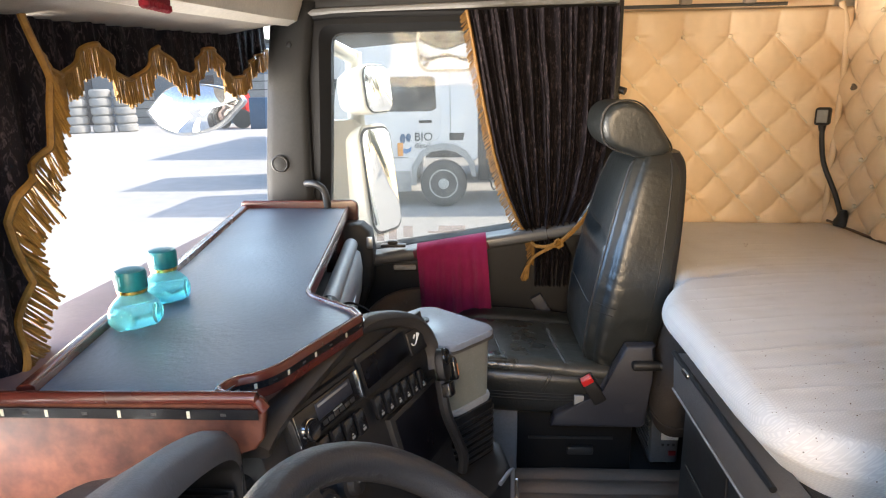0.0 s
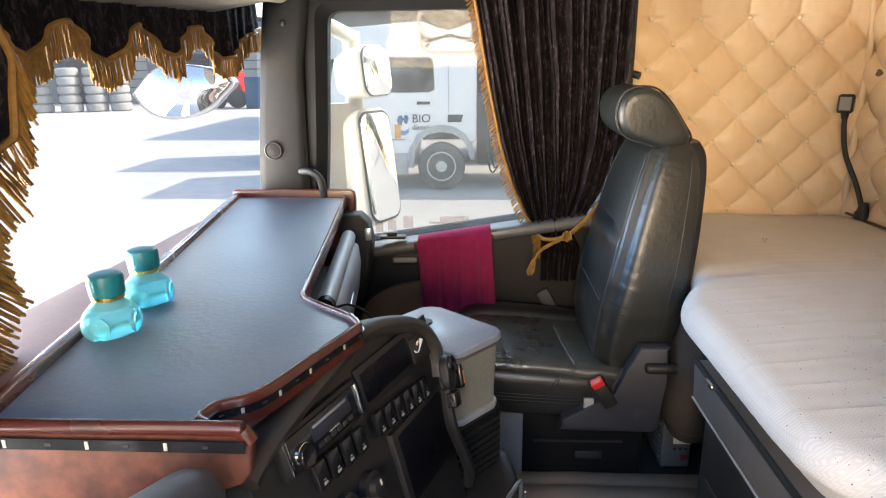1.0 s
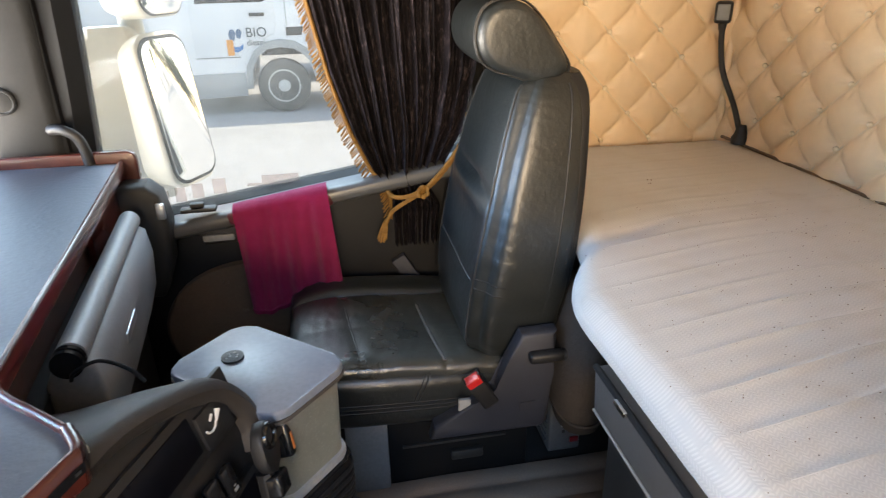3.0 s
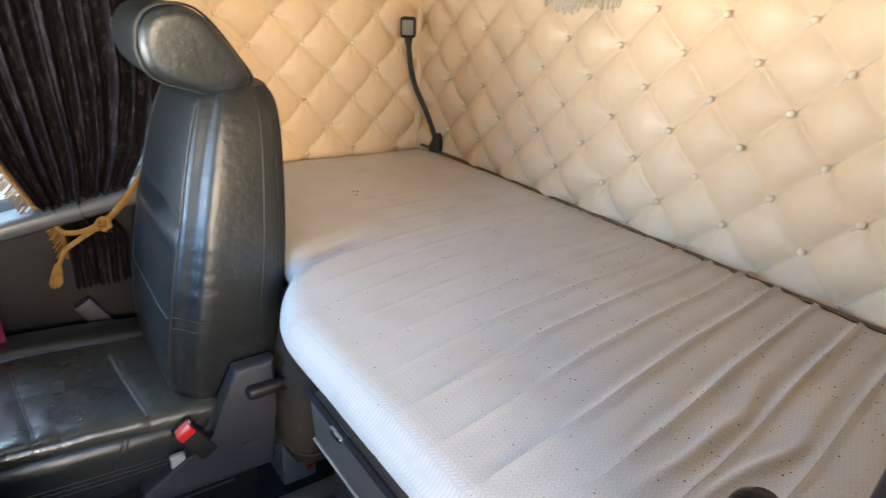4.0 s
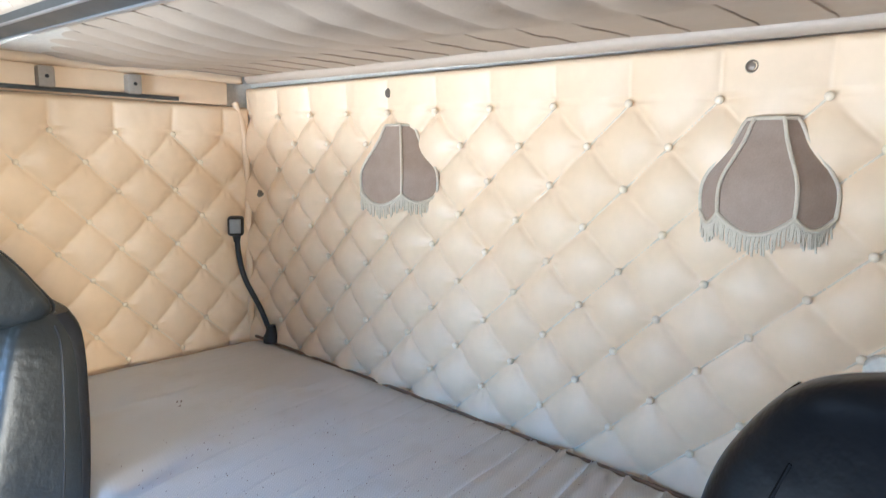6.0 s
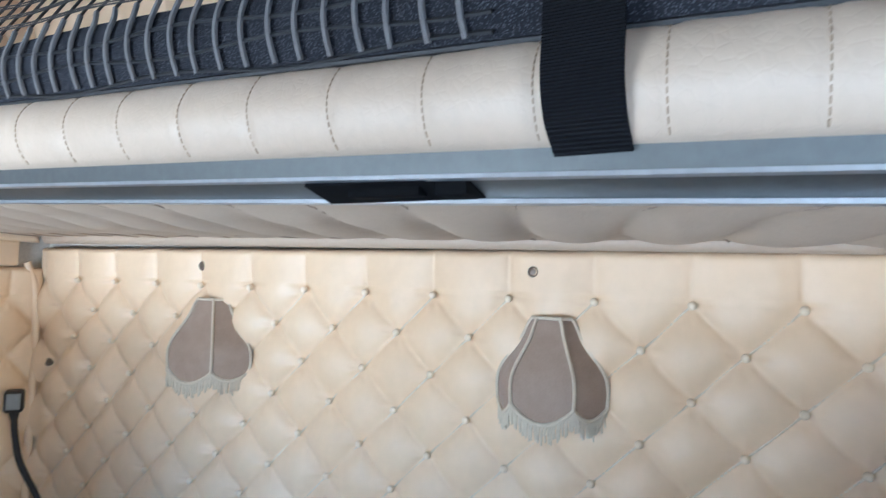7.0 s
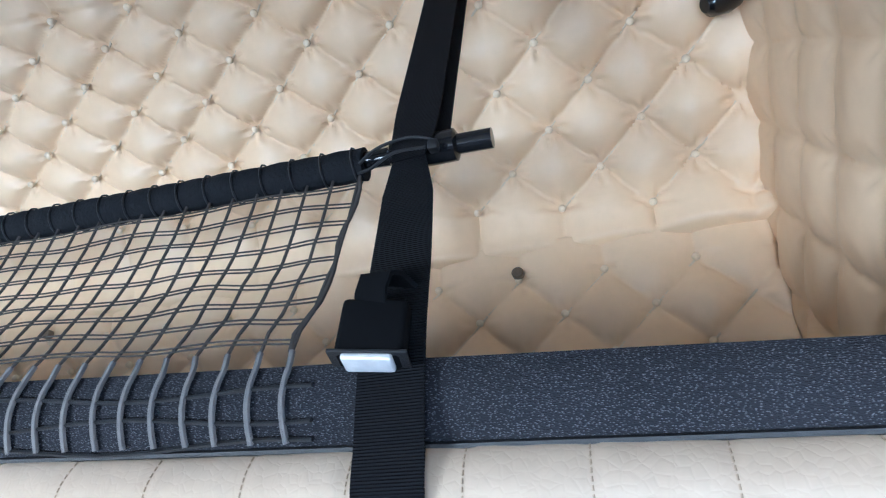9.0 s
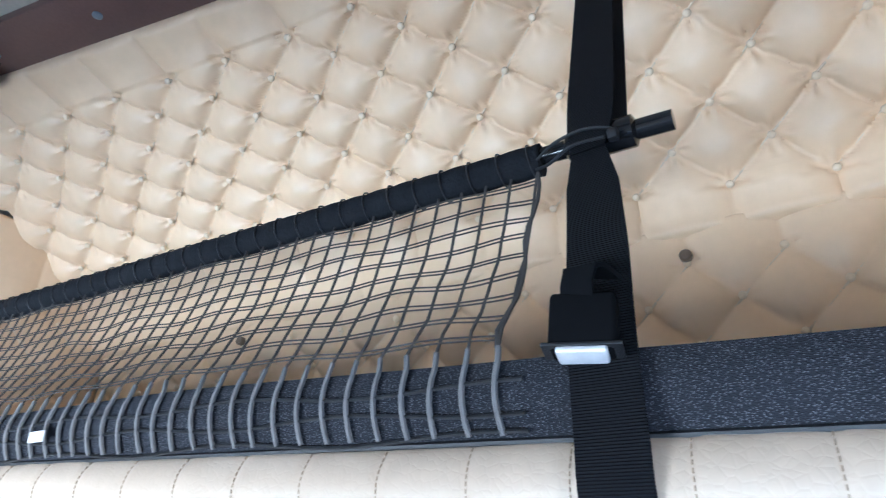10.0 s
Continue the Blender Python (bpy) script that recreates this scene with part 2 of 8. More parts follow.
WOOD_PALE = surface("burl_panel_lacquer", (0.165, 0.058, 0.034), 0.42, col2=(0.050, 0.012, 0.009), big=10, fine=42, stain=1.0, grain=0.55, detail=9, bump=0.0, coat=0.05, spec=0.3, rough_var=0.05)
WOOD_DARK = surface("brown_strip_wood", (0.16, 0.095, 0.085), 0.45, big=4, stain=0.7, bump=0.1)
ALU = surface("brushed_aluminium", (0.145, 0.152, 0.150), 0.5, metal=0.85, stain=0.35, bump=0.04)
ALU_LIGHT = surface("bright_aluminium", (0.55, 0.57, 0.60), 0.4, metal=0.9, stain=0.2, bump=0.03)
CHROME = surface("chrome", (0.8, 0.8, 0.8), 0.1, metal=1.0, stain=0.2, bump=0.0)
VELVET = crushed("black_velvet", (0.0045, 0.0035, 0.0045), (0.060, 0.046, 0.050))
GOLD = surface("gold_thread", (0.29, 0.145, 0.026), 0.55, col2=(0.15, 0.07, 0.012), big=60, fine=500, stain=0.8, bump=0.4, bump_size=800, spec=0.4)
TOWEL = surface("magenta_terry", (0.29, 0.018, 0.085), 0.95, col2=(0.21, 0.012, 0.06), big=14, fine=600, stain=0.7, bump=0.9, bump_size=420, sheen=0.12, spec=0.1)
WEBBING = stripes("black_webbing", (0.0075, 0.008, 0.010), (0.0035, 0.0035, 0.0045), "Z", 0.0022, 0.75, 0.6)
SLEEVE = surface("black_sleeve_cloth", (0.009, 0.0098, 0.012), 0.8, spec=0.15, big=40, fine=500, stain=0.5, bump=0.5, bump_size=260)
CORD = surface("dark_grey_cord", (0.055, 0.047, 0.042), 0.8, stain=0.3, bump=0.6, bump_size=1500)
CORD_PALE = surface("pale_grey_cord", (0.20, 0.19, 0.185), 0.8, stain=0.3, bump=0.6, bump_size=1500)
MAUVE = surface("mauve_damask", (0.37, 0.265, 0.19), 0.6, col2=(0.29, 0.20, 0.14), big=30, fine=400, stain=0.6, bump=0.3, bump_size=600, sheen=0.3)
FRINGE_PALE = surface("ivory_fringe", (0.70, 0.60, 0.45), 0.65, big=80, fine=600, stain=0.4, bump=0.4, bump_size=900)
MAT_TAN = surface("tan_floor_mat", (0.26, 0.19, 0.145), 0.6, col2=(0.20, 0.145, 0.11), big=5, fine=200, stain=0.6, bump=0.3, bump_size=260)
CARPET = surface("dark_carpet", (0.025, 0.023, 0.022), 0.95, big=10, fine=500, stain=0.5, bump=0.8, bump_size=500)
BROWN_PAD = surface("brown_vinyl_pad", (0.17, 0.105, 0.065), 0.5, big=8, stain=0.5, bump=0.2, bump_size=200)
MAROON = surface("maroon_plastic", (0.10, 0.02, 0.03), 0.4, stain=0.3)
RED = surface("red_plastic", (0.62, 0.02, 0.02), 0.3, stain=0.3, bump=0.0)
RED_YARN = surface("red_yarn", (0.25, 0.006, 0.02), 0.9, fine=400, bump=0.8, bump_size=300)
WHITE_PLASTIC = surface("white_plastic", (0.75, 0.74, 0.72), 0.4, stain=0.25, bump=0.0)
LIGHT_GREY = surface("light_grey_plastic", (0.34, 0.345, 0.35), 0.42, stain=0.3, bump=0.1, bump_size=600)
LID_GREY = surface("box_lid_grey", (0.22, 0.245, 0.30), 0.33, stain=0.4, bump=0.08, bump_size=500, big=7)
LED = surface("led_tape_white", (0.5, 0.48, 0.38), 0.3, bump=0.0)
MARK = surface("printed_white_marks", (0.72, 0.72, 0.70), 0.5, bump=0.0)
BLUE_GREY = surface("grey_blue_screw", (0.26, 0.32, 0.38), 0.4, metal=0.3)
GLASS = clear("window_glass", (0.68, 0.68, 0.65), 0.0, 1.45, True, 0.05)
BOX_PLASTIC = clear("frosted_box_plastic", (0.74, 0.73, 0.68), 0.3, 1.3, True, 0.34)
BOTTLE_GLASS = clear("aqua_bottle_glass", (0.30, 0.84, 0.90), 0.12, 1.22, False)
LIQUID = clear("aqua_liquid", (0.35, 0.86, 0.92), 0.0, 1.34, False)
TEAL = surface("teal_cap", (0.0, 0.14, 0.17), 0.38, spec=0.3, stain=0.2, bump=0.0)
MIRROR = surface("mirror_glass", (0.9, 0.9, 0.9), 0.02, metal=1.0, stain=0.05, bump=0.0, rough_var=0.01)
WHITE_PAINT = surface("white_truck_paint", (0.74, 0.75, 0.77), 0.25, stain=0.3, big=2, bump=0.0, coat=0.4)
RIM_STEEL = surface("painted_rim_steel", (0.52, 0.52, 0.50), 0.45, stain=0.4, big=6, bump=0.0)
DIRTY_WHITE = surface("dusty_white_housing", (0.53, 0.51, 0.46), 0.42, col2=(0.5, 0.46, 0.38), stain=0.6, big=6, bump=0.05)
# base grey raised for the haze over the wheels, besides dust
TYRE = surface("tyre_rubber", (0.10, 0.096, 0.088), 0.8, stain=0.5, bump=0.4, bump_size=30)
GROUND_MAT = surface("sunlit_concrete", (0.47, 0.465, 0.45), 0.9, col2=(0.38, 0.375, 0.36), big=0.22, fine=3, stain=0.7, bump=0.3, bump_size=14, detail=8)
STACK_TYRE = surface("pale_grey_tyre", (0.33, 0.33, 0.32), 0.85, stain=0.5, big=1.5, bump=0.2, bump_size=20)
SHED = surface("blue_grey_cladding", (0.10, 0.13, 0.16), 0.6, stain=0.4, big=0.6)
LEAF = surface("green_foliage", (0.07, 0.10, 0.03), 0.8, col2=(0.10, 0.09, 0.03), big=1.2, stain=0.8)


def herringbone(name, base, base2, pitch, column, depth):
    """A jersey cloth with slanted dashes that change their slope from column to column."""
    m, nt, p = nodes_of(name)
    co = nt.nodes.new("ShaderNodeTexCoord").outputs["Object"]
    xyz = nt.nodes.new("ShaderNodeSeparateXYZ")
    nt.links.new(co, xyz.inputs[0])

    def maths(op, a, b, c=None):
        n = nt.nodes.new("ShaderNodeMath")
        n.operation = op
        for k, v in enumerate((a, b, c)):
            if v is None:
                continue
            if isinstance(v, (int, float)):
                n.inputs[k].default_value = v
            else:
                nt.links.new(v, n.inputs[k])
        return n.outputs[0]

    zig = maths("PINGPONG", maths("SUBTRACT", xyz.outputs["X"], xyz.outputs["Z"]), column)
    run = maths("ADD", xyz.outputs["Y"], zig)
    wave = maths("SINE", maths("MULTIPLY", run, 6.2832 / pitch), 0.0)
    mid = maths("ABSOLUTE", maths("MULTIPLY_ADD", zig, 2.0 / column, -1.0), 0.0)
    dash = maths("MULTIPLY", ramp(nt, wave, -0.5, 0.6), ramp(nt, mid, 1.0, 0.62))
    n1 = node(nt, "ShaderNodeTexNoise", Scale=3.0, Detail=6.0)
    n2 = node(nt, "ShaderNodeTexNoise", Scale=700.0, Detail=2.0)
    n3 = node(nt, "ShaderNodeTexNoise", Scale=11.0, Detail=5.0)
    for n in (n1, n2, n3):
        nt.links.new(co, n.inputs["Vector"])
    c = mix_colour(nt, ramp(nt, n1.outputs["Fac"], 0.35, 0.75), base, base2)
    c = mix_colour(nt, maths("MULTIPLY", ramp(nt, n3.outputs["Fac"], 0.52, 0.75), 0.5), c, mix_colour(nt, 1.0, c, (0.86, 0.81, 0.74), "MULTIPLY"))
    c = mix_colour(nt, dash, mix_colour(nt, 1.0, c, (0.88, 0.88, 0.89), "MULTIPLY"), c)
    vs = node(nt, "ShaderNodeTexVoronoi", Scale=30.0)
    nt.links.new(co, vs.inputs["Vector"])
    c = mix_colour(nt, ramp(nt, vs.outputs["Distance"], 0.045, 0.027), c, (0.10, 0.085, 0.07))
    nt.links.new(c, p.inputs["Base Color"])
    p.inputs["Roughness"].default_value, p.inputs["Sheen Weight"].default_value = 0.85, 0.15
    b = node(nt, "ShaderNodeBump", Strength=depth, Distance=0.0022)
    nt.links.new(maths("MULTIPLY_ADD", n2.outputs["Fac"], 0.35, dash), b.inputs["Height"])
    nt.links.new(b.outputs["Normal"], p.inputs["Normal"])
    return m


def flecked(name, base, base2, fleck, cell, depth):
    """A dark woven cloth with short pale flecks that lie across it."""
    m, nt, p = nodes_of(name)
    co = nt.nodes.new("ShaderNodeTexCoord").outputs["Object"]
    mp = nt.nodes.new("ShaderNodeMapping")
    mp.inputs["Scale"].default_value = (1.25, 0.55, 1.25)
    nt.links.new(co, mp.inputs["Vector"])
    v = node(nt, "ShaderNodeTexVoronoi", Scale=1 / cell)
    nt.links.new(mp.outputs[0], v.inputs["Vector"])
    n1 = node(nt, "ShaderNodeTexNoise", Scale=7.0, Detail=5.0)
    n2 = node(nt, "ShaderNodeTexNoise", Scale=900.0, Detail=2.0)
    nt.links.new(co, n1.inputs["Vector"]), nt.links.new(co, n2.inputs["Vector"])
    c = mix_colour(nt, ramp(nt, n1.outputs["Fac"], 0.35, 0.7), base, base2)
    spot = nt.nodes.new("ShaderNodeMath")
    spot.operation = "MULTIPLY"
    nt.links.new(ramp(nt, v.outputs["Distance"], 0.40, 0.22), spot.inputs[0])
    nt.links.new(ramp(nt, n2.outputs["Fac"], 0.30, 0.62), spot.inputs[1])
    nt.links.new(mix_colour(nt, spot.outputs[0], c, fleck), p.inputs["Base Color"])
    p.inputs["Roughness"].default_value, p.inputs["Specular IOR Level"].default_value = 0.85, 0.12
    b = node(nt, "ShaderNodeBump", Strength=depth, Distance=0.0014)
    b.invert = True
    nt.links.new(v.outputs["Distance"], b.inputs["Height"])
    nt.links.new(b.outputs["Normal"], p.inputs["Normal"])
    return m


SHEET = herringbone("white_knit_sheet", (0.60, 0.57, 0.525), (0.55, 0.515, 0.465), 0.0066, 0.0072, 0.13)
DARK_FABRIC = flecked("charcoal_upholstery", (0.0165, 0.0168, 0.0205), (0.023, 0.0235, 0.0285), (0.13, 0.133, 0.146), 0.0013, 0.7)
SHEET_THREAD = surface("cover_thread", (0.60, 0.57, 0.53), 0.8, bump=0.2)
GREY_HOOD = surface("grey_hood_plastic", (0.075, 0.078, 0.085), 0.5, stain=0.4, bump=0.3, bump_size=500)
WHEEL_LEATHER = surface("satin_wheel_leather", (0.022, 0.022, 0.024), 0.36, stain=0.5, big=9, bump=0.25, bump_size=420, spec=0.5)
INVERTER_GREY = surface("inverter_grey_metal", (0.11, 0.12, 0.13), 0.45, metal=0.3, stain=0.4)
SHELL_GREY = surface("pale_grey_shell", (0.24, 0.26, 0.29), 0.4, stain=0.4)
FOLD_SHADE = surface("fold_shade", (0.36, 0.28, 0.21), 0.8, bump=0.2)

# ---- mesh tools
def thing(name, at, label, category, group="", kind=""):
    ob = new(name)
    ob.location, ob.empty_display_size = at, 0.05
    return tagged(ob, label, category, group, kind)


def mesh_of(name, bm, material, sharp=38):
    bmesh.ops.recalc_face_normals(bm, faces=bm.faces[:])
    me = bpy.data.meshes.new(name)
    bm.to_mesh(me)
    bm.free()
    me.materials.append(material)
    me.polygons.foreach_set("use_smooth", [True] * len(me.polygons))
    me.set_sharp_from_angle(angle=radians(sharp))
    return me


def part(name, bm, material, parent, label="", kind="", sharp=38):
    ob = new(name, mesh_of(name, bm, material, sharp))
    ob.parent = parent
    if parent.type == "EMPTY":
        ob.matrix_parent_inverse = Matrix.Translation(parent.location).inverted()
    return tagged(ob, label, "", "", kind)


def solid(name, bm, material, label, category, kind="", group="", sharp=38):
    return tagged(new(name, mesh_of(name, bm, material, sharp)), label, category, group, kind)


def piece(name, mesh, parent, m):
    ob = new(name, mesh)
    ob.parent = parent
    ob.matrix_basis = m
    return ob


def box(bm, x0, x1, y0, y1, z0, z1, bevel=0.0, seg=2, m=None):
    c = Vector(((x0 + x1) / 2, (y0 + y1) / 2, (z0 + z1) / 2))
    mat4 = Matrix.Translation(c) @ Matrix.Diagonal((abs(x1 - x0), abs(y1 - y0), abs(z1 - z0), 1))
    if m is not None:
        mat4 = m @ mat4
    vs = bmesh.ops.create_cube(bm, size=1.0, matrix=mat4)["verts"]
    if bevel:
        es = list({e for v in vs for e in v.link_edges})
        bmesh.ops.bevel(bm, geom=es, offset=bevel, segments=seg, profile=0.5, affect="EDGES", clamp_overlap=True)


def loft(bm, rings, closed=True, caps=True):
    rows = [[bm.verts.new(p) for p in r] for r in rings]
    n = len(rows[0])
    for a, b in zip(rows, rows[1:]):
        for i in range(n if closed else n - 1):
            bm.faces.new((a[i], a[(i + 1) % n], b[(i + 1) % n], b[i]))
    if caps and closed:
        bm.faces.new(rows[0][::-1])
        bm.faces.new(rows[-1])
    return rows


def grid(bm, f, nu, nv):
    rows = [[bm.verts.new(f(i / nu, j / nv)) for i in range(nu + 1)] for j in range(nv + 1)]
    for a, b in zip(rows, rows[1:]):
        for i in range(nu):
            bm.faces.new((a[i], a[i + 1], b[i + 1], b[i]))
    return rows


def tube(bm, pts, r, n=8, closed=False):
    pts = [Vector(p) for p in pts]
    k = len(pts)
    rings, up = [], None
    for i, p in enumerate(pts):
        a, b = (pts[(i - 1) % k], pts[(i + 1) % k]) if closed else (pts[max(i - 1, 0)], pts[min(i + 1, k - 1)])
        d = (b - a).normalized()
        if up is None:
            up = d.orthogonal().normalized()
        up = (up - d * up.dot(d)).normalized()
        side = d.cross(up)
        rr = r[i] if isinstance(r, (list, tuple)) else r
        rings.append([p + (up * math.cos(t) + side * math.sin(t)) * rr for t in (2 * math.pi * j / n for j in range(n))])
    if closed:
        rings.append(rings[0])
        loft(bm, rings, True, False)
        bmesh.ops.remove_doubles(bm, verts=bm.verts[:], dist=1e-6)
    else:
        loft(bm, rings)


def smooth_path(pts, n=6):
    """Catmull-Rom through the points."""
    pts = [Vector(p) for p in pts]
    q = [pts[0] * 2 - pts[1], *pts, pts[-1] * 2 - pts[-2]]
    out = []
    for i in range(1, len(q) - 2):
        for k in range(n):
            t = k / n
            out.append(0.5 * ((2 * q[i]) + (q[i + 1] - q[i - 1]) * t + (2 * q[i - 1] - 5 * q[i] + 4 * q[i + 1] - q[i + 2]) * t * t
                              + (3 * q[i] - q[i - 1] - 3 * q[i + 1] + q[i + 2]) * t ** 3))
    return out + [pts[-1]]


def prism(bm, pts, m, depth, bevel=0.0, seg=2):
    """A flat outline in the xy plane of m, drawn out by depth along its z."""
    lo = [bm.verts.new(m @ Vector((x, y, 0))) for x, y in pts]
    hi = [bm.verts.new(m @ Vector((x, y, depth))) for x, y in pts]
    n = len(pts)
    fs = [bm.faces.new(lo[::-1]), bm.faces.new(hi)]
    for i in range(n):
        fs.append(bm.faces.new((lo[i], lo[(i + 1) % n], hi[(i + 1) % n], hi[i])))
    if bevel:
        es = list({e for f in fs[:2] for e in f.edges})
        bmesh.ops.bevel(bm, geom=es, offset=bevel, segments=seg, profile=0.5, affect="EDGES", clamp_overlap=True)


def lathe(bm, profile, m, n=24):
    rings = [[m @ Vector((r * math.cos(2 * math.pi * i / n), r * math.sin(2 * math.pi * i / n), z)) for i in range(n)] for r, z in profile]
    loft(bm, rings)


def oval(c, ax, ay, rx, ry, e=2.6, n=28, dent=0.0):
    """A rounded ring about c; dent pulls the middle of its -ax side in."""
    out = []
    for i in range(n):
        t = 2 * math.pi * i / n
        cx, sy = math.cos(t), math.sin(t)
        px, py = math.copysign(abs(cx) ** (2 / e), cx), math.copysign(abs(sy) ** (2 / e), sy)
        off = dent * (1 - min(1, abs(py) * 1.25) ** 2) if px < 0 else 0
        out.append(Vector(c) + Vector(ax) * (px * rx + off) + Vector(ay) * (py * ry))
    return out


def rounded(w, h, r, n=5):
    """Outline of a rounded rectangle about the origin."""
    out = []
    for cx, cy, a0 in ((w / 2 - r, h / 2 - r, 0), (-w / 2 + r, h / 2 - r, 90), (-w / 2 + r, -h / 2 + r, 180), (w / 2 - r, -h / 2 + r, 270)):
        for k in range(n + 1):
            a = radians(a0 + 90 * k / n)
            out.append((cx + r * math.cos(a), cy + r * math.sin(a)))
    return out


def lerp(table, t):
    """Linear look-up in rows (t, value)."""
    if t <= table[0][0]:
        return table[0][1]
    for (a, va), (b, vb) in zip(table, table[1:]):
        if t <= b:
            return va + (vb - va) * (t - a) / (b - a)
    return table[-1][1]


def slab(bm, f, nu, nv, off):
    """A sheet with thickness: f and the same surface moved by off, closed round the rim."""
    off = Vector(off)
    a = grid(bm, f, nu, nv)
    b = grid(bm, lambda i, j: f(i, j) + off, nu, nv)
    ring = lambda r: [*r[0], *[q[-1] for q in r[1:]], *r[-1][-2::-1], *[q[0] for q in r[-2:0:-1]]]
    ra, rb = ring(a), ring(b)
    k = len(ra)
    for i in range(k):
        bm.faces.new((ra[i], rb[i], rb[(i + 1) % k], ra[(i + 1) % k]))


def B():
    return bmesh.new()


# ---- buttoned upholstery
def button_mesh(r=0.0078, h=0.0055):
    bm = B()
    lathe(bm, [(r * 0.9, -0.004), (r, 0.0), (r * 0.92, h * 0.5), (r * 0.6, h * 0.9), (r * 0.2, h)], Matrix(), 12)
    return mesh_of("button", bm, BUTTON_CREAM, 60)


BUTTON = button_mesh()


def quilt(name, place, u0, u1, v0, v1, a, b, un, vn, depth, v_lo, v_hi, label, category, u_lo=None, u_hi=None, step=0.0055, kind="structure", fade=0.012, buttons=True, shear=None, unshear=None, swell=None, sag=0.0):
    """A buttoned panel. place(u, v) gives a point and its outward normal; the buttons stand at (un, vn) and a, b steps from there; sag lets the puffs hang."""
    nu, nv = int((u1 - u0) / step), int((v1 - v0) / step)
    u_lo, u_hi = u_lo if u_lo is not None else u0, u_hi if u_hi is not None else u1

    shear, unshear, swell = shear or (lambda u, v: v), unshear or (lambda u, v: v), swell or (lambda u: 1.0)

    def height(u, real_v):
        v = shear(u, real_v)
        wob = 0.004 * noise.noise((u * 9, v * 9, 3.1))
        uu = u + wob
        if v > v_hi or v < v_lo:
            row = round(((v_hi if v > v_hi else v_lo) - vn) / b)
            ph = (uu - un) / a - (row % 2)
            h = abs(math.sin(math.pi * ph / 2)) ** 0.5
            gap = min(1.0, abs(v - (v_hi if v > v_hi else v_lo)) / max(1e-6, (v1 - v_hi if v > v_hi else v_lo - v0)))
            h = h * (1 - 0.45 * gap) + 0.45 * gap
        else:
            p, q = (uu - un) / a, (v - vn) / b
            s, t = (p + q) / 2, (p - q) / 2
            h = (abs(math.sin(math.pi * s)) ** 0.52) * (abs(math.sin(math.pi * t)) ** 0.40)
            ds, dt = s - round(s), t - round(t)
            rr = ds * ds + dt * dt
            h *= 1 - 0.75 * math.exp(-rr / 0.022)
            if sag:
                h *= 1 - sag * ((s - math.floor(s)) - (t - math.floor(t)))
            h += (0.10 + 0.35 * sag) * math.sin(7 * math.atan2(dt, ds) + 5 * noise.noise((round(s) * 1.7, round(t) * 2.3, 4))) * math.exp(-((rr ** 0.5 - 0.2) / 0.1) ** 2)
        edge = min((real_v - v0) / fade, (v1 - real_v) / fade, (u - u0) / fade, (u1 - u) / fade)
        h *= max(0.0, min(1.0, edge)) ** 0.5
        return h * depth * swell(u) * (1 + 0.22 * noise.noise((u * 5, v * 5, 0.7))) + 0.0018 * noise.noise((u * 34, v * 21, 9.2)) * max(0.0, min(1.0, edge))

    def f(i, j):
        u, v = u0 + (u1 - u0) * i, v0 + (v1 - v0) * j
        p, n = place(u, v)
        return p + n * height(u, v)

    bm = B()
    rows = grid(bm, f, nu, nv)
    rim = [*rows[0], *[r[-1] for r in rows[1:]], *rows[-1][-2::-1], *[r[0] for r in rows[-2:0:-1]]]
    uv = [(i / nu, 0) for i in range(nu + 1)] + [(1, j / nv) for j in range(1, nv + 1)] + [(1 - i / nu, 1) for i in range(1, nu + 1)] + [(0, 1 - j / nv) for j in range(1, nv)]
    back = []
    for i, j in uv:
        p, n = place(u0 + (u1 - u0) * i, v0 + (v1 - v0) * j)
        back.append(bm.verts.new(p - n * 0.025))
    k = len(rim)
    for i in range(k):
        bm.faces.new((rim[i], back[i], back[(i + 1) % k], rim[(i + 1) % k]))
    ob = solid(name, bm, CREAM, label, category, kind, sharp=80)
    for r in range(int((v_lo - vn) / b) - 2, int((v_hi - vn) / b) + 3):
        v = vn + r * b
        if not v_lo - 0.01 < v < v_hi + 0.01:
            continue
        for c in range(-40, 41):
            u = un + c * a
            if (r + c) % 2 or not u_lo + 0.02 < u < u_hi - 0.02:
                continue
            if not buttons:
                continue
            if not v0 + 0.015 < unshear(u, v) < v1 - 0.015:
                continue
            p, n = place(u, unshear(u, v))
            piece("button", BUTTON, ob, Matrix.Translation(p + n * max(0.004, depth * swell(u) * 0.46 + 0.001)) @ n.to_track_quat("Z", "Y").to_matrix().to_4x4())
    # sewn lines down one diagonal
    bm = B()
    rows_lo, rows_hi = math.ceil((v_lo - vn) / b), math.floor((v_hi - vn) / b)
    for c in range(-60, 61, 2):
        line = []
        for k in range(rows_lo * 12, rows_hi * 12 + 1):
            u, v = un + (c - k / 12) * a, vn + b * k / 12
            if u_lo < u < u_hi:
                u -= 0.004 * noise.noise((u * 9, v * 9, 3.1))
                w = unshear(u, v)
                if not v0 < w < v1:
                    continue
                p, n = place(u, w)
                line.append(p + n * (height(u, w) + 0.0018))
        if len(line) > 3:
            tube(bm, line, 0.0022, 6)
    if buttons:
        part("sewn_line", bm, SEAM_THREAD, ob, "tan sewn seam lines", kind="stuff")
    return ob

# ---- the cab's shell. x to the rear, y to the passenger side, z up from the cab floor
REAR, SIDE, DOOR, DRIVER, ROOF = 1.315, 2.055, 1.80, -0.235, 2.62

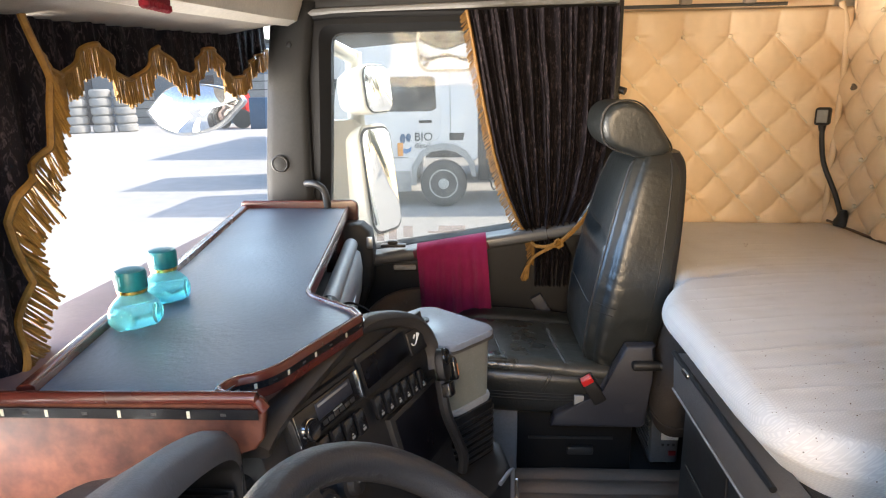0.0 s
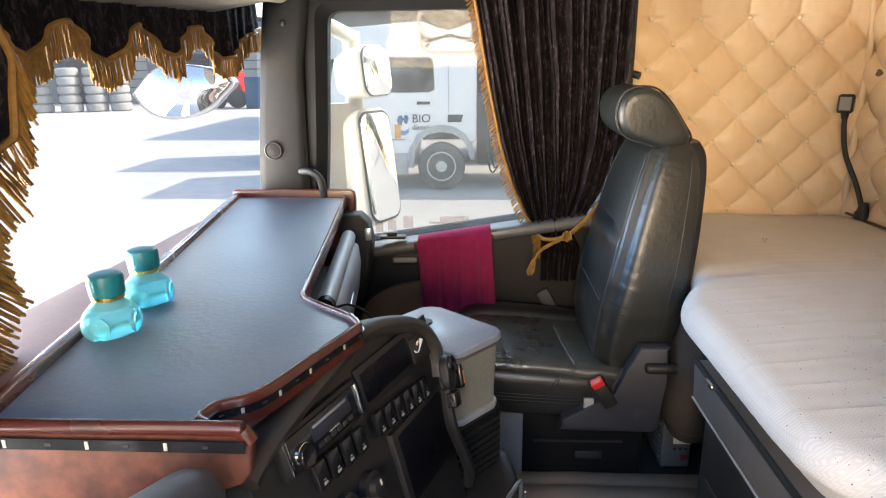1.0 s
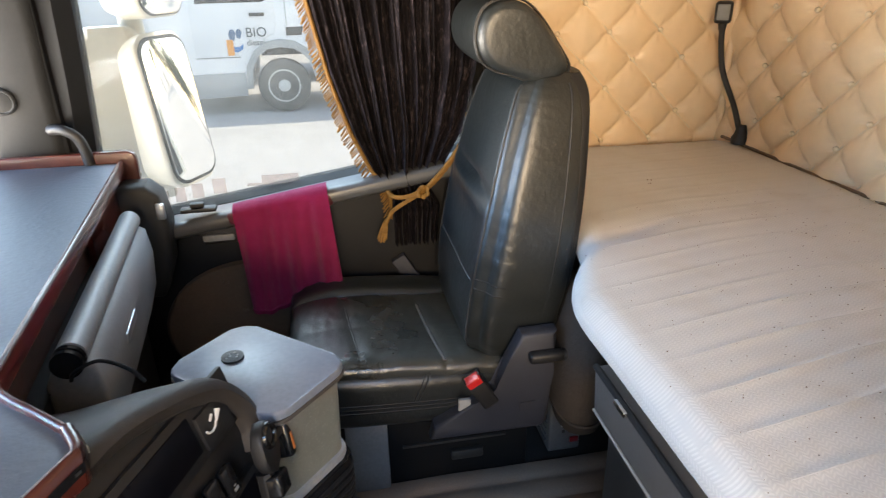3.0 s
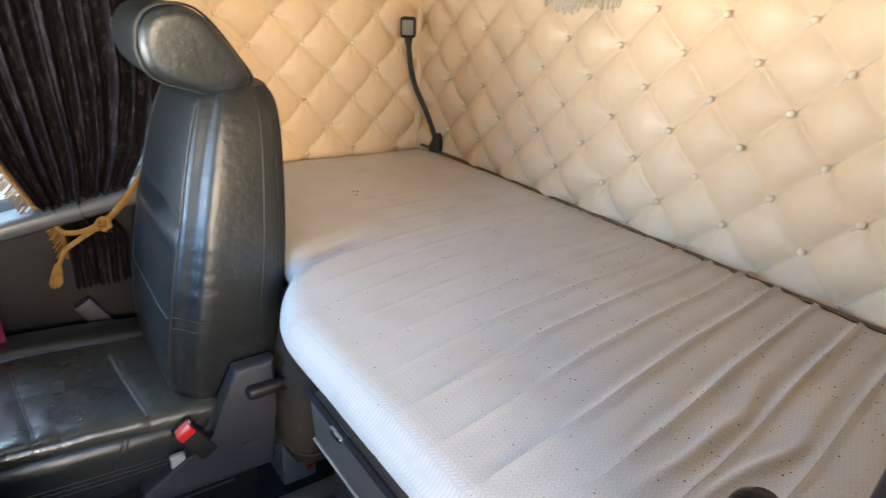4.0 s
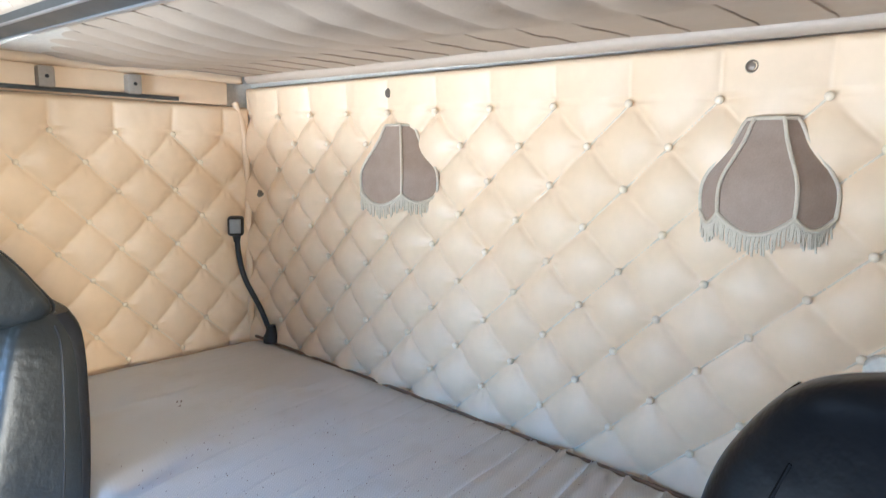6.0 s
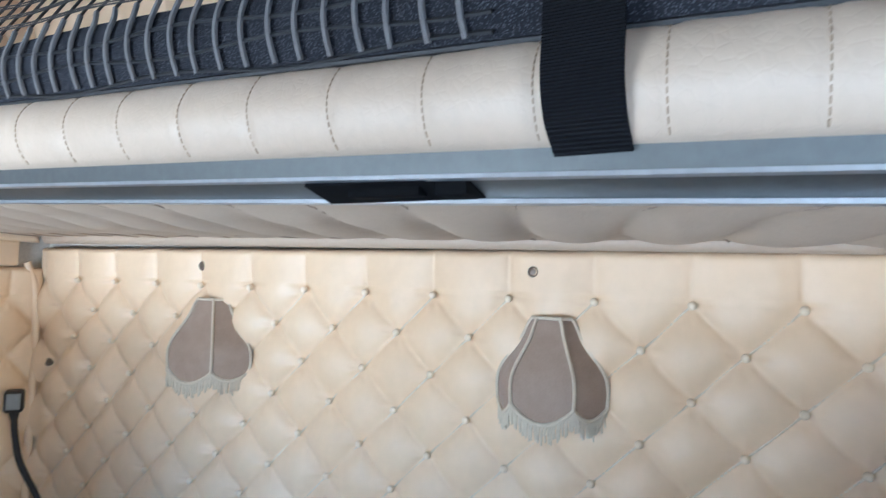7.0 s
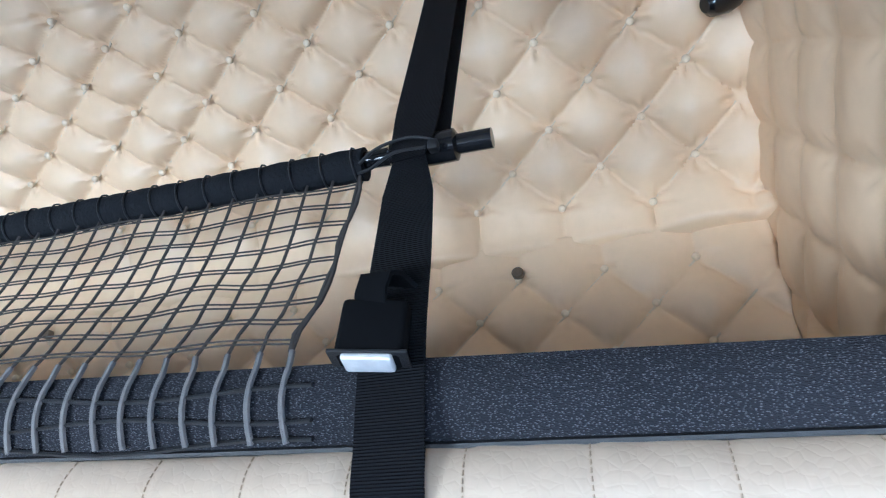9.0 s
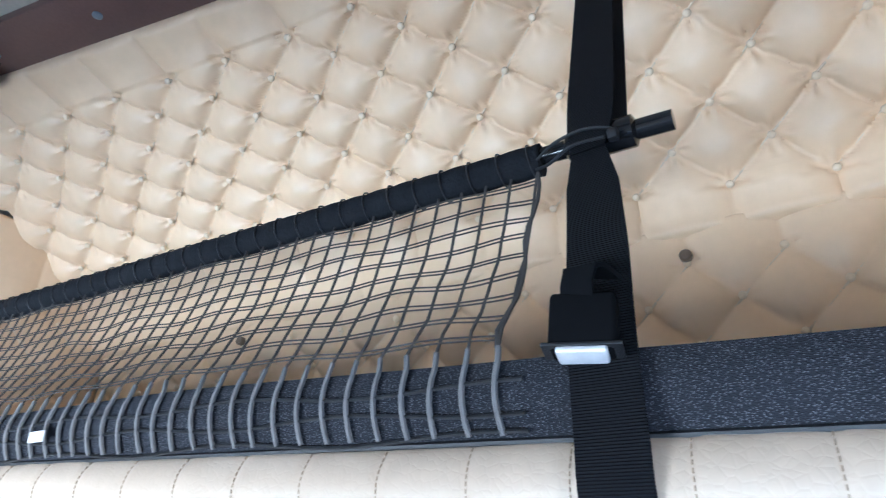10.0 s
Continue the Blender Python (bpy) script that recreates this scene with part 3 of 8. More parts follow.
bm = B()
box(bm, -1.0, REAR + 0.06, DRIVER - 0.05, SIDE + 0.08, -0.06, -0.012)
solid("floor", bm, CARPET, "dark carpeted cab floor", "floor", "structure")
bm = B()
box(bm, REAR + 0.032, REAR + 0.10, DRIVER - 0.06, SIDE + 0.09, -0.05, ROOF + 0.05)
solid("wall_rear", bm, CREAM_PLASTIC, "cream rear wall of the cab behind the padding", "wall", "structure")
bm = B()
box(bm, 0.46, REAR + 0.03, SIDE + 0.03, SIDE + 0.09, -0.05, ROOF + 0.05)
box(bm, -1.0, 0.459, SIDE + 0.03, SIDE + 0.09, 1.47, ROOF + 0.05)
solid("wall_passenger_side", bm, CREAM_PLASTIC, "cream cab side wall beside the bunks", "wall", "structure")
bm = B()
box(bm, 0.42, REAR + 0.03, DRIVER - 0.09, DRIVER - 0.03, -0.05, ROOF + 0.05)
box(bm, -1.0, 0.419, DRIVER - 0.09, DRIVER - 0.03, 1.55, ROOF + 0.05)
box(bm, -1.0, -0.72, DRIVER - 0.09, DRIVER - 0.03, -0.05, 1.549)
solid("wall_driver_side", bm, CREAM_PLASTIC, "cream cab side wall with the open driver's doorway", "wall", "structure")
bm = B()
box(bm, -1.0, REAR + 0.10, DRIVER - 0.09, SIDE + 0.09, ROOF + 0.05, ROOF + 0.10)
solid("ceiling", bm, CREAM_PLASTIC, "pale cream roof lining", "ceiling", "structure")
bm = B()
box(bm, -1.06, -0.98, DRIVER - 0.05, SIDE + 0.05, -0.05, 0.60)
box(bm, -1.06, -0.98, DRIVER - 0.05, SIDE + 0.05, 1.46, ROOF + 0.05)
solid("wall_front", bm, DARK, "front wall of the cab below and above the windscreen", "wall", "structure")

# padded and buttoned panels
quilt("padded_panel_rear_lower", lambda u, v: (Vector((REAR, u, v)), Vector((-1, 0, 0))), DRIVER + 0.03, 2.052, 0.56, 1.487,
      0.0828, 0.0808, 0.875, 0.908, 0.030, 0.66, 1.40, "cream buttoned leather padding on the rear wall, yellowed at the seams", "wall padding", -0.2, 1.95, swell=lambda u: 0.58 + 0.40 * max(0.0, min(1.0, (u - 0.6) / 0.7)))
quilt("padded_panel_side_lower", lambda u, v: (Vector((u, SIDE, v)), Vector((0, -1, 0))), 0.47, 1.312, 0.56, 1.425,
      0.0825, 0.0829, 1.137, 0.918, 0.020, 0.66, 1.34, "cream buttoned leather padding on the side wall beside the bunk", "wall padding", 0.48, 1.20)
quilt("padded_panel_driver_side", lambda u, v: (Vector((u, DRIVER, v)), Vector((0, 1, 0))), 0.44, 1.30, 0.56, 1.48,
      0.086, 0.081, 1.134, 0.919, 0.016, 0.66, 1.39, "cream buttoned leather padding on the driver's side wall", "wall padding", 0.46, 1.26)
quilt("padded_panel_rear_middle", lambda u, v: (Vector((REAR - 0.02, u, v)), Vector((-1, 0, 0))), DRIVER - 0.02, 2.03, 1.53, 2.085,
      0.0835, 0.081, 0.308, 1.921, 0.027, 1.60, 2.01, "cream buttoned leather padding behind the upper bunk, in shade", "wall padding", -0.2, 1.97)

UPPER = smooth_path([(1.290, 0, 2.052), (1.286, 0, 2.10), (1.262, 0, 2.165), (1.213, 0, 2.225), (1.155, 0, 2.28), (1.09, 0, 2.335), (1.025, 0, 2.385), (0.97, 0, 2.43), (0.90, 0, 2.485), (0.81, 0, 2.55), (0.74, 0, 2.58)], 8)
RUN = [0.0]
for p, q in zip(UPPER, UPPER[1:]):
    RUN.append(RUN[-1] + (q - p).length)


def upper_slope(u, v):
    """The padding that leans forward from the fold over the bunk up to the roof strip; u across the cab, v along the slope."""
    i = max(k for k in range(len(RUN) - 1) if RUN[k] <= max(v, 0) + 1e-9)
    t = (v - RUN[i]) / (RUN[i + 1] - RUN[i])
    p = UPPER[i].lerp(UPPER[i + 1], t)
    d = (UPPER[i + 1] - UPPER[i]).normalized()
    drop = 0.03 * max(0, (abs(u - 0.9) - 0.75) / 0.35) ** 2
    return Vector((p.x - drop - 0.13 * (v / RUN[-1]) ** 2 * max(0, u - 0.9) / 0.85, u, p.z)), Vector((d.z * -1, 0, d.x)).normalized()


def fan(u):
    """The button rows fan out: first row and spacing at u."""
    k = max(-0.4, min(1.25, (u - 0.12) / 0.98))
    return 0.09 + 0.115 * k, 0.0845 - 0.018 * k


quilt("padded_panel_rear_upper", upper_slope, DRIVER - 0.03, 2.04, 0.0, RUN[-1], 0.0865, 0.0845, 0.122, 0.09, 0.033, 0.085, 0.70,
      "cream buttoned leather padding that slopes forward to the roof", "wall padding", -0.22, 1.98, shear=lambda u, v: 0.09 + 0.0845 * (v - fan(u)[0]) / fan(u)[1], unshear=lambda u, v: fan(u)[0] + fan(u)[1] * (v - 0.09) / 0.0845, sag=0.30)
quilt("padded_panel_upper_driver_side", lambda u, v: (Vector((u, DRIVER - 0.02 + 0.05 * max(0, v - 2.15), v)), Vector((0, 1, 0))), 0.35, 1.29, 1.50, 2.60,
      0.105, 0.095, 1.12, 1.96, 0.017, 1.56, 2.52, "cream puffed leather padding on the driver's side above the bunk", "wall padding", 0.36, 1.25, buttons=False)
quilt("padded_panel_upper_side", lambda u, v: (Vector((u, SIDE - 0.01, v)), Vector((0, -1, 0))), 0.35, 1.29, 1.50, 2.40,
      0.088, 0.083, 1.12, 1.96, 0.012, 1.9, 2.2, "cream leather padding on the side wall above the bunk", "wall padding", 0.36, 1.2)

# roof strip and lining in front of the slope
bm = B()
box(bm, 0.60, 0.735, DRIVER, 0.9, 2.575, 2.60, 0.004)
box(bm, 0, 0.135, 0, 1.16, 0, 0.025, 0.004, m=Matrix.Translation((0.60, 0.9, 2.575)) @ pose(0, 0, 0, 0, 0, 7.5))
strip = solid("roof_strip", bm, WOOD_DARK, "brown wooden strip screwed along the roof edge", "trim", "structure")
for y in (-0.05, 0.3, 0.62, 0.95, 1.27, 1.6, 1.9):
    bm = B()
    lathe(bm, [(0.011, -0.004), (0.011, 0.003), (0.004, 0.006)], Matrix.Translation((0.667 - 0.1317 * max(0, y - 0.9), y, 2.574)) @ pose(0, 0, 0, 180), 14)
    part("screw_cap", bm, BLUE_GREY, strip, "blue-grey screw cap")
bm = B()
box(bm, -0.3, 0.66, DRIVER - 0.02, SIDE + 0.02, 2.605, 2.66, 0.01)
solid("roof_lining", bm, CREAM_PLASTIC, "cream moulded roof lining panel", "ceiling", "structure")
bm = B()
prism(bm, rounded(0.62, 0.6, 0.08), Matrix.Translation((0.22, 1.05, 2.606)) @ pose(0, 0, 0, 180), 0.035, 0.012)
hatch = solid("roof_hatch", bm, CREAM_PLASTIC, "cream moulded roof hatch surround", "roof hatch", "structure")
bm = B()
prism(bm, rounded(0.46, 0.44, 0.06), Matrix.Translation((0.22, 1.05, 2.571)) @ pose(0, 0, 0, 180), 0.006, 0.003)
part("hatch_panel", bm, GREY, hatch, "grey hatch panel")
bm = B()
box(bm, 0.42, 0.60, 1.62, 1.66, 2.50, 2.60, 0.006)
box(bm, 0.40, 0.44, 1.66, 1.95, 2.46, 2.60, 0.01)
solid("cable_cover", bm, DARK, "dark plastic cover at the roof corner", "cover")

# trim strip with curtain rail along the top of the side padding
bm = B()
box(bm, 0.46, 1.24, SIDE - 0.005, SIDE + 0.02, 1.428, 1.50, 0.006)
solid("trim_side", bm, CREAM, "cream strip above the side padding", "trim", "structure")
bm = B()
tube(bm, [(-0.10, 1.845, 1.43), (0.44, 1.845, 1.43)], 0.007, 8)
tube(bm, [(0.47, SIDE - 0.02, 1.437), (1.07, SIDE - 0.02, 1.437)], 0.006, 8)
rail = solid("curtain_rail", bm, ALU, "thin grey metal curtain rail over the door and bunk", "curtain rail")
for x in (0.72, 0.94):
    bm = B()
    box(bm, x - 0.02, x + 0.02, SIDE - 0.036, SIDE - 0.004, 1.44, 1.495, 0.006)
    br = part("bracket", bm, BEIGE_PLASTIC, rail, "beige plastic rail bracket")
    bm = B()
    lathe(bm, [(0.005, -0.002), (0.005, 0.002)], Matrix.Translation((x, SIDE - 0.037, 1.468)) @ pose(0, 0, 0, 90), 10)
    part("screw", bm, BLACK, br)

bm = B()
tube(bm, smooth_path([(1.298, 2.040, 0.62), (1.297, 2.042, 0.9), (1.296, 2.040, 1.2), (1.285, 2.043, 1.36), (1.262, 2.050, 1.44)], 8), 0.011, 12)
solid("corner_roll", bm, CREAM, "cream padded roll in the corner of the bunk", "wall padding", "structure", sharp=80)

# snap fasteners
SNAPS = [(REAR - 0.012, 1.368, 1.442, -1, 0), (REAR - 0.012, 0.493, 1.445, -1, 0), (REAR - 0.014, 1.978, 1.15, -1, 0), (REAR - 0.045, 0.224, 2.013, -1, 0), (REAR - 0.045, 1.40, 2.02, -1, 0)]
for x, y, z, nx, ny in SNAPS:
    bm = B()
    lathe(bm, [(0.012, -0.01), (0.012, 0.002), (0.0095, 0.005), (0.007, 0.0035), (0.004, 0.0045)], Matrix.Translation((x, y, z)) @ Vector((nx, ny, 0)).to_track_quat("Z", "Y").to_matrix().to_4x4(), 18)
    solid("snap_fastener", bm, SNAP_BROWN, "brown metal snap fastener in the padding", "snap fastener", group="snap fasteners")

# ---- passenger door side: wall with window opening
WX0, WX1, WTOP = -0.525, 0.40, 1.365


def sill(x):
    return 0.595 + (x + 0.45) * 0.155


bm = B()
Y0, Y1 = DOOR, 1.925
box(bm, -1.0, -0.80, Y0, Y1, -0.05, 0.55)
m_xz = Matrix(((1, 0, 0, 0), (0, 0, -1, 0), (0, 1, 0, 0), (0, 0, 0, 1)))   # outline in x, z; drawn out along -y
prism(bm, [(-0.80, -0.05), (0.46, -0.05), (0.46, sill(0.46) - 0.012), (WX0, sill(WX0) - 0.012), (-0.80, sill(WX0) - 0.012)], Matrix.Translation((0, Y1, 0)) @ m_xz, Y1 - Y0 - 0.01, 0.006)
door = thing("door_1", (0, DOOR, 0), "black plastic passenger door panel below a closed window", "door", kind="structure")
part("lower_panel", bm, BLACK, door)
# white panel out of sight, added to brighten the kerb mirror's reflection
bm = B()
prism(bm, [(-1.0, -0.6), (0.46, -0.6), (0.46, sill(0.46) - 0.03), (-1.0, sill(WX0) - 0.09)], Matrix.Translation((0, 1.955, 0)) @ m_xz, 0.012, 0.003)
part("outer_skin", bm, WHITE_PAINT, door, "white outer panel added for the mirrors to reflect")
bm = B()
prism(bm, [(WX0 - 0.02, sill(WX0 - 0.02) - 0.045), (0.45, sill(0.45) - 0.045), (0.45, sill(0.45)), (WX0 - 0.02, sill(WX0 - 0.02))], Matrix.Translation((0, 1.90, 0)) @ m_xz, 0.145, 0.02, 4)
# ledge grey is raised to stand in for sun and sky on it
part("sill_ledge", bm, surface("sunlit_ledge_plastic", (0.060, 0.062, 0.066), 0.36, col2=(0.11, 0.11, 0.11), big=9, stain=0.7, bump=0.15, spec=0.8), door, "charcoal window ledge with dust, its grey lightened for daylight")
bm = B()
prism(bm, [(-0.215 + 0.245 * math.cos(0.15708 * k), 0.275 + 0.195 * math.sin(0.15708 * k)) for k in range(40)], Matrix.Translation((0, DOOR + 0.012, 0)) @ m_xz, 0.03, 0.014, 4)
pad = part("padded_insert", bm, BROWN_PAD, door, "brown buttoned vinyl insert")
for x, z in ((-0.28, 0.42), (-0.17, 0.45), (-0.24, 0.33)):
    bm = B()
    lathe(bm, [(0.008, 0), (0.007, 0.003), (0.003, 0.005)], Matrix.Translation((x, DOOR - 0.018, z)) @ pose(0, 0, 0, 90), 10)
    part("button", bm, BROWN_PAD, pad)
bm = B()
box(bm, -0.36, -0.27, 1.77, 1.80, 0, 0.012, 0.005, m=Matrix.Translation((0, 0, 0.628)))
sw = part("switch_plate", bm, BLACK, door)
bm = B()
box(bm, -0.335, -0.30, 1.775, 1.795, 0.64, 0.652, 0.004)
part("switch_rocker", bm, DARK, sw)
bm = B()
box(bm, -0.245, 0.03, 1.752, 1.80, 0.0, 0.035, 0.012, 3, m=Matrix.Translation((0, 0, 0.620)) @ pose(0, 0, 0, 0, -7))
part("pull_rail", bm, MAROON, door, "maroon door pull")
bm = B()
box(bm, -0.32, -0.22, 1.772, 1.80, 0.535, 0.585, 0.012, 3)
hn = part("handle_cup", bm, DARK, door)
bm = B()
box(bm, -0.315, -0.235, 1.764, 1.774, 0.548, 0.566, 0.004)
part("door_handle", bm, GREY, hn, "grey inner door handle")

# window
win = thing("window_1", (WX0, 1.9, sill(WX0)), "dusty passenger side window with black rubber frame", "window", kind="structure")
outer = [(-0.648, 0.56), (0.45, sill(0.45) - 0.01), (0.45, 1.43), (-0.55, 1.43), (-0.578, 1.422), (-0.598, 1.402), (-0.606, 1.37), (-0.622, 0.95)]
inner = [(-0.566, 0.585), (WX1, sill(WX1) + 0.004), (WX1, 1.362), (-0.475, 1.362), (-0.497, 1.356), (-0.510, 1.343), (-0.515, 1.322), (-0.536, 0.97)]
bm = B()
mids = [tuple(a + (b - a) * 0.62 for a, b in zip(o, i)) for o, i in zip(outer, inner)]
loft(bm, [[Vector((x, y, z)) for x, z in pts] for pts, y in ((outer, 1.845), (mids, 1.838), (inner, 1.868), (inner, 1.915), (outer, 1.93), (outer, 1.845))], True, False)
bmesh.ops.remove_doubles(bm, verts=bm.verts[:], dist=1e-5)
part("window_frame", bm, RUBBER, win, "black rubber frame")
bm = B()
box(bm, WX0 - 0.06, WX1 + 0.02, 1.886, 1.892, 0.56, WTOP + 0.02)
pane = part("pane", bm, GLASS, win, "dusty clear glass")
pane.visible_shadow = False
bm = B()
tube(bm, smooth_path([(WX0 - 0.075, 1.838, 0.60), (WX0 - 0.085, 1.838, 0.9), (WX0 - 0.072, 1.838, 1.33), (WX0 - 0.045, 1.838, 1.412), (0.0, 1.84, 1.418), (0.44, 1.84, 1.418)], 6), 0.013, 8)
part("door_seal", bm, RUBBER, win, "black rubber door seal")
bm = B()
for x, w, h in ((-0.435, 0.03, 0.04), (-0.39, 0.028, 0.04), (-0.345, 0.03, 0.04), (-0.29, 0.035, 0.042), (-0.20, 0.20, 0.008), (-0.16, 0.10, 0.022)):
    box(bm, x, x + w, 1.8855, 1.8858, sill(x) + 0.02, sill(x) + 0.02 + h)
dec = part("decal", bm, clear("faded_decal", (0.86, 0.80, 0.78), 0.3, 1.3, True, 0.05), win, "faded lettering stuck on the glass, shown as bars")
dec.visible_shadow = False

bm = B()
box(bm, 0.40, 0.47, 1.85, SIDE + 0.02, -0.05, 1.46, 0.012)
solid("door_pillar", bm, DARK, "charcoal door pillar behind the curtain", "pillar", "structure")
bm = B()
box(bm, WX0 - 0.5, 0.45, 1.84, SIDE + 0.03, 1.432, 1.47, 0.008)
solid("door_header", bm, DARK, "charcoal header above the passenger door", "trim", "structure")

# front pillar with round tweeter and grab handle
bm = B()
rings = []
for z, x0, x1 in ((0.50, -0.79, -0.60), (0.9, -0.765, -0.60), (1.2, -0.735, -0.59), (1.46, -0.70, -0.55)):
    rings.append([(x0 - 0.03, 1.93, z), (x0 - 0.01, 1.86, z), (x0 + 0.005, 1.825, z), (x0 + 0.03, 1.812, z), (x1 - 0.03, 1.812, z), (x1 - 0.008, 1.822, z), (x1, 1.85, z), (x1, 1.93, z)])
loft(bm, rings)
pil = solid("front_pillar", bm, PILLAR_GREY, "grey moulded plastic windscreen pillar", "pillar", "structure", sharp=50)
bm = B()
lathe(bm, [(0.031, -0.006), (0.031, 0.006), (0.027, 0.010), (0.024, 0.007)], Matrix.Translation((-0.708, 1.812, 0.925)) @ pose(0, 0, 0, 90), 28)
tw = part("tweeter_ring", bm, DARK, pil, "round tweeter with dark ring")
bm = B()
lathe(bm, [(0.023, 0.0), (0.023, 0.008), (0.012, 0.011), (0.004, 0.012)], Matrix.Translation((-0.708, 1.812, 0.925)) @ pose(0, 0, 0, 90), 24)
part("tweeter_grille", bm, PILLAR_GREY, tw)
bm = B()
lathe(bm, [(0.010, -0.004), (0.010, 0.004), (0.006, 0.007)], Matrix.Translation((-0.645, 1.812, 1.325)) @ pose(0, 0, 0, 90), 16)
part("screw_cap", bm, BLACK, pil, "black screw cap")
bm = B()
tube(bm, smooth_path([(-0.615, 1.835, 0.852), (-0.612, 1.79, 0.858), (-0.575, 1.765, 0.86), (-0.545, 1.765, 0.83), (-0.538, 1.775, 0.74), (-0.538, 1.80, 0.66)], 6), 0.0125, 10)
solid("grab_handle", bm, BLACK, "black curved grab handle at the door pillar", "grab handle")

# windscreen
WS = [(-0.80, 1.93), (-0.86, 1.82), (-0.915, 1.4), (-0.93, 0.91), (-0.915, 0.3), (-0.86, -0.14), (-0.80, -0.25)]
ws = thing("window_2", (-0.93, 0.9, 0.6), "curved clear windscreen behind gold-fringed velvet curtains", "window", kind="structure")
path = smooth_path([(x, y, 0) for x, y in WS], 6)
bm = B()
grid(bm, lambda i, j: path[round(i * (len(path) - 1))] + Vector((0.06 * j - 0.02, 0, 0.58 + 0.90 * j)), len(path) - 1, 4)
pane = part("pane", bm, clear("windscreen_glass", (0.60, 0.62, 0.62), 0.0, 1.45, True, 0.012), ws)
pane.visible_shadow = False
bm = B()
tube(bm, [p + Vector((0.01, 0, 0.60)) for p in path], 0.03, 8)
tube(bm, [p + Vector((0.05, 0, 1.47)) for p in path], 0.03, 8)
part("window_frame", bm, RUBBER, ws, "black rubber seal")

# overhead shelf unit above the windscreen
bm = B()
prof = [(-0.96, 1.37), (-0.80, 1.356), (-0.68, 1.336), (-0.625, 1.328), (-0.592, 1.345), (-0.572, 1.40), (-0.56, 1.60), (-0.56, 2.05), (-0.59, 2.12), (-0.96, 2.12)]
rings = [[(x - dx, y, z + dz * max(0.0, (2.12 - z) / 0.79)) for x, z in prof] for y, dx, dz in ((DRIVER, 0.02, -0.02), (0.2, 0.0, -0.012), (0.56, 0.0, 0.0), (0.9, 0.0, 0.010), (1.46, 0.0, 0.034), (1.82, 0.02, 0.055), (2.03, 0.06, 0.065))]
loft(bm, rings)
oh = solid("overhead_shelf", bm, CREAM_PLASTIC, "cream moulded overhead shelf above the windscreen", "overhead shelf", sharp=30)
bm = B()
tube(bm, [(-0.93, 1.80, 1.40), (-0.5, 1.835, 1.428), (0.45, 1.845, 1.445)], 0.012, 8)
part("edge_trim", bm, GREY, oh, "grey edging strip")
bm = B()
box(bm, -0.10, 0.10, -0.62, 0.62, -0.008, 0.008, 0.006, m=Matrix.Translation((-0.725, 1.02, 1.343)) @ pose(0, 0, 0, 2.1, -9, 0))
part("sun_visor", bm, BEIGE_PLASTIC, oh, "beige folded sun visor")

# ---- floor mat: padded channels across the cab
bm = B()


def mat_top(i, j):
    x, y = -0.30 + 0.98 * i, 0.30 + 1.08 * j
    r = abs(math.sin(math.pi * (y - 1.26) / 0.066))
    return Vector((x, y, 0.004 + 0.011 * r ** 0.5 + 0.003 * noise.noise((x * 6, y * 6, 2))))


slab(bm, mat_top, 40, 150, (0, 0, -0.012))
solid("floor_mat", bm, MAT_TAN, "tan quilted floor mat with sewn channels", "floor mat")

# ---- lower bunk
bunk = thing("lower_bunk", (0.9, 0.9, 0.0), "lower bunk with grey-brown rail and dark front panels", "bunk")
bm = B()
prism(bm, [(0.445, 0.575), (0.44, 0.565), (0.445, 0.485), (0.46, 0.48), (0.49, 0.48), (0.49, 0.575)], Matrix.Translation((0, 1.0, 0)) @ m_xz, 0.53, 0.004)
part("front_rail", bm, TAUPE, bunk, "taupe plastic rail")
bm = B()
tube(bm, [(0.4425, 0.475, 0.487), (0.4425, 0.995, 0.487)], 0.0025, 6)
part("rail_edging", bm, GREY, bunk, "thin pale edge line")
bm = B()
tube(bm, [(0.437, 0.48, 0.581), (0.437, 0.99, 0.581)], 0.006, 8)
part("rail_gasket", bm, RUBBER, bunk, "black gasket under the mattress")
for y0, y1 in ((0.475, 0.73), (0.735, 0.998)):
    bm = B()
    box(bm, 0.475, 0.50, y0, y1, 0.0, 0.48, 0.008)
    pn = part("front_panel", bm, BLACK, bunk)
    bm = B()
    box(bm, 0.470, 0.4735, y0 + 0.06, y1 - 0.05, 0.30, 0.315, 0.0015)
    part("panel_groove", bm, DARK, pn)
bm = B()
box(bm, 0.50, REAR - 0.01, 0.475, 0.998, 0.0, 0.565)
box(bm, 0.76, REAR - 0.01, -0.2, 0.474, 0.0, 0.565)
box(bm, 0.72, REAR - 0.01, 0.999, 2.0, 0.0, 0.565)
part("box", bm, BLACK, bunk)
bm = B()
prism(bm, [(0.56, 1.0), (0.72, 1.0), (0.72, 2.0), (0.62, 2.0)], Matrix.Translation((0, 0, 0.52)), 0.045)
part("end_board", bm, BLACK, bunk)
bm = B()
box(bm, 0.426, 0.444, 0.862, 0.90, 0.574, 0.584, 0.003)
part("catch", bm, CHROME, bunk, "small metal catch")


FRONT = [(-0.3, 0.73), (0.25, 0.72), (0.36, 0.68), (0.43, 0.57), (0.48, 0.475), (0.54, 0.438), (0.62, 0.430), (1.05, 0.430), (1.10, 0.436), (1.16, 0.455), (1.21, 0.482), (1.24, 0.505), (1.265, 0.525), (1.32, 0.535), (1.5, 0.55), (2.1, 0.59)]


def mattress_front(y):
    return sum(lerp(FRONT, y + d) for d in (-0.026, -0.013, 0, 0.013, 0.026)) / 5


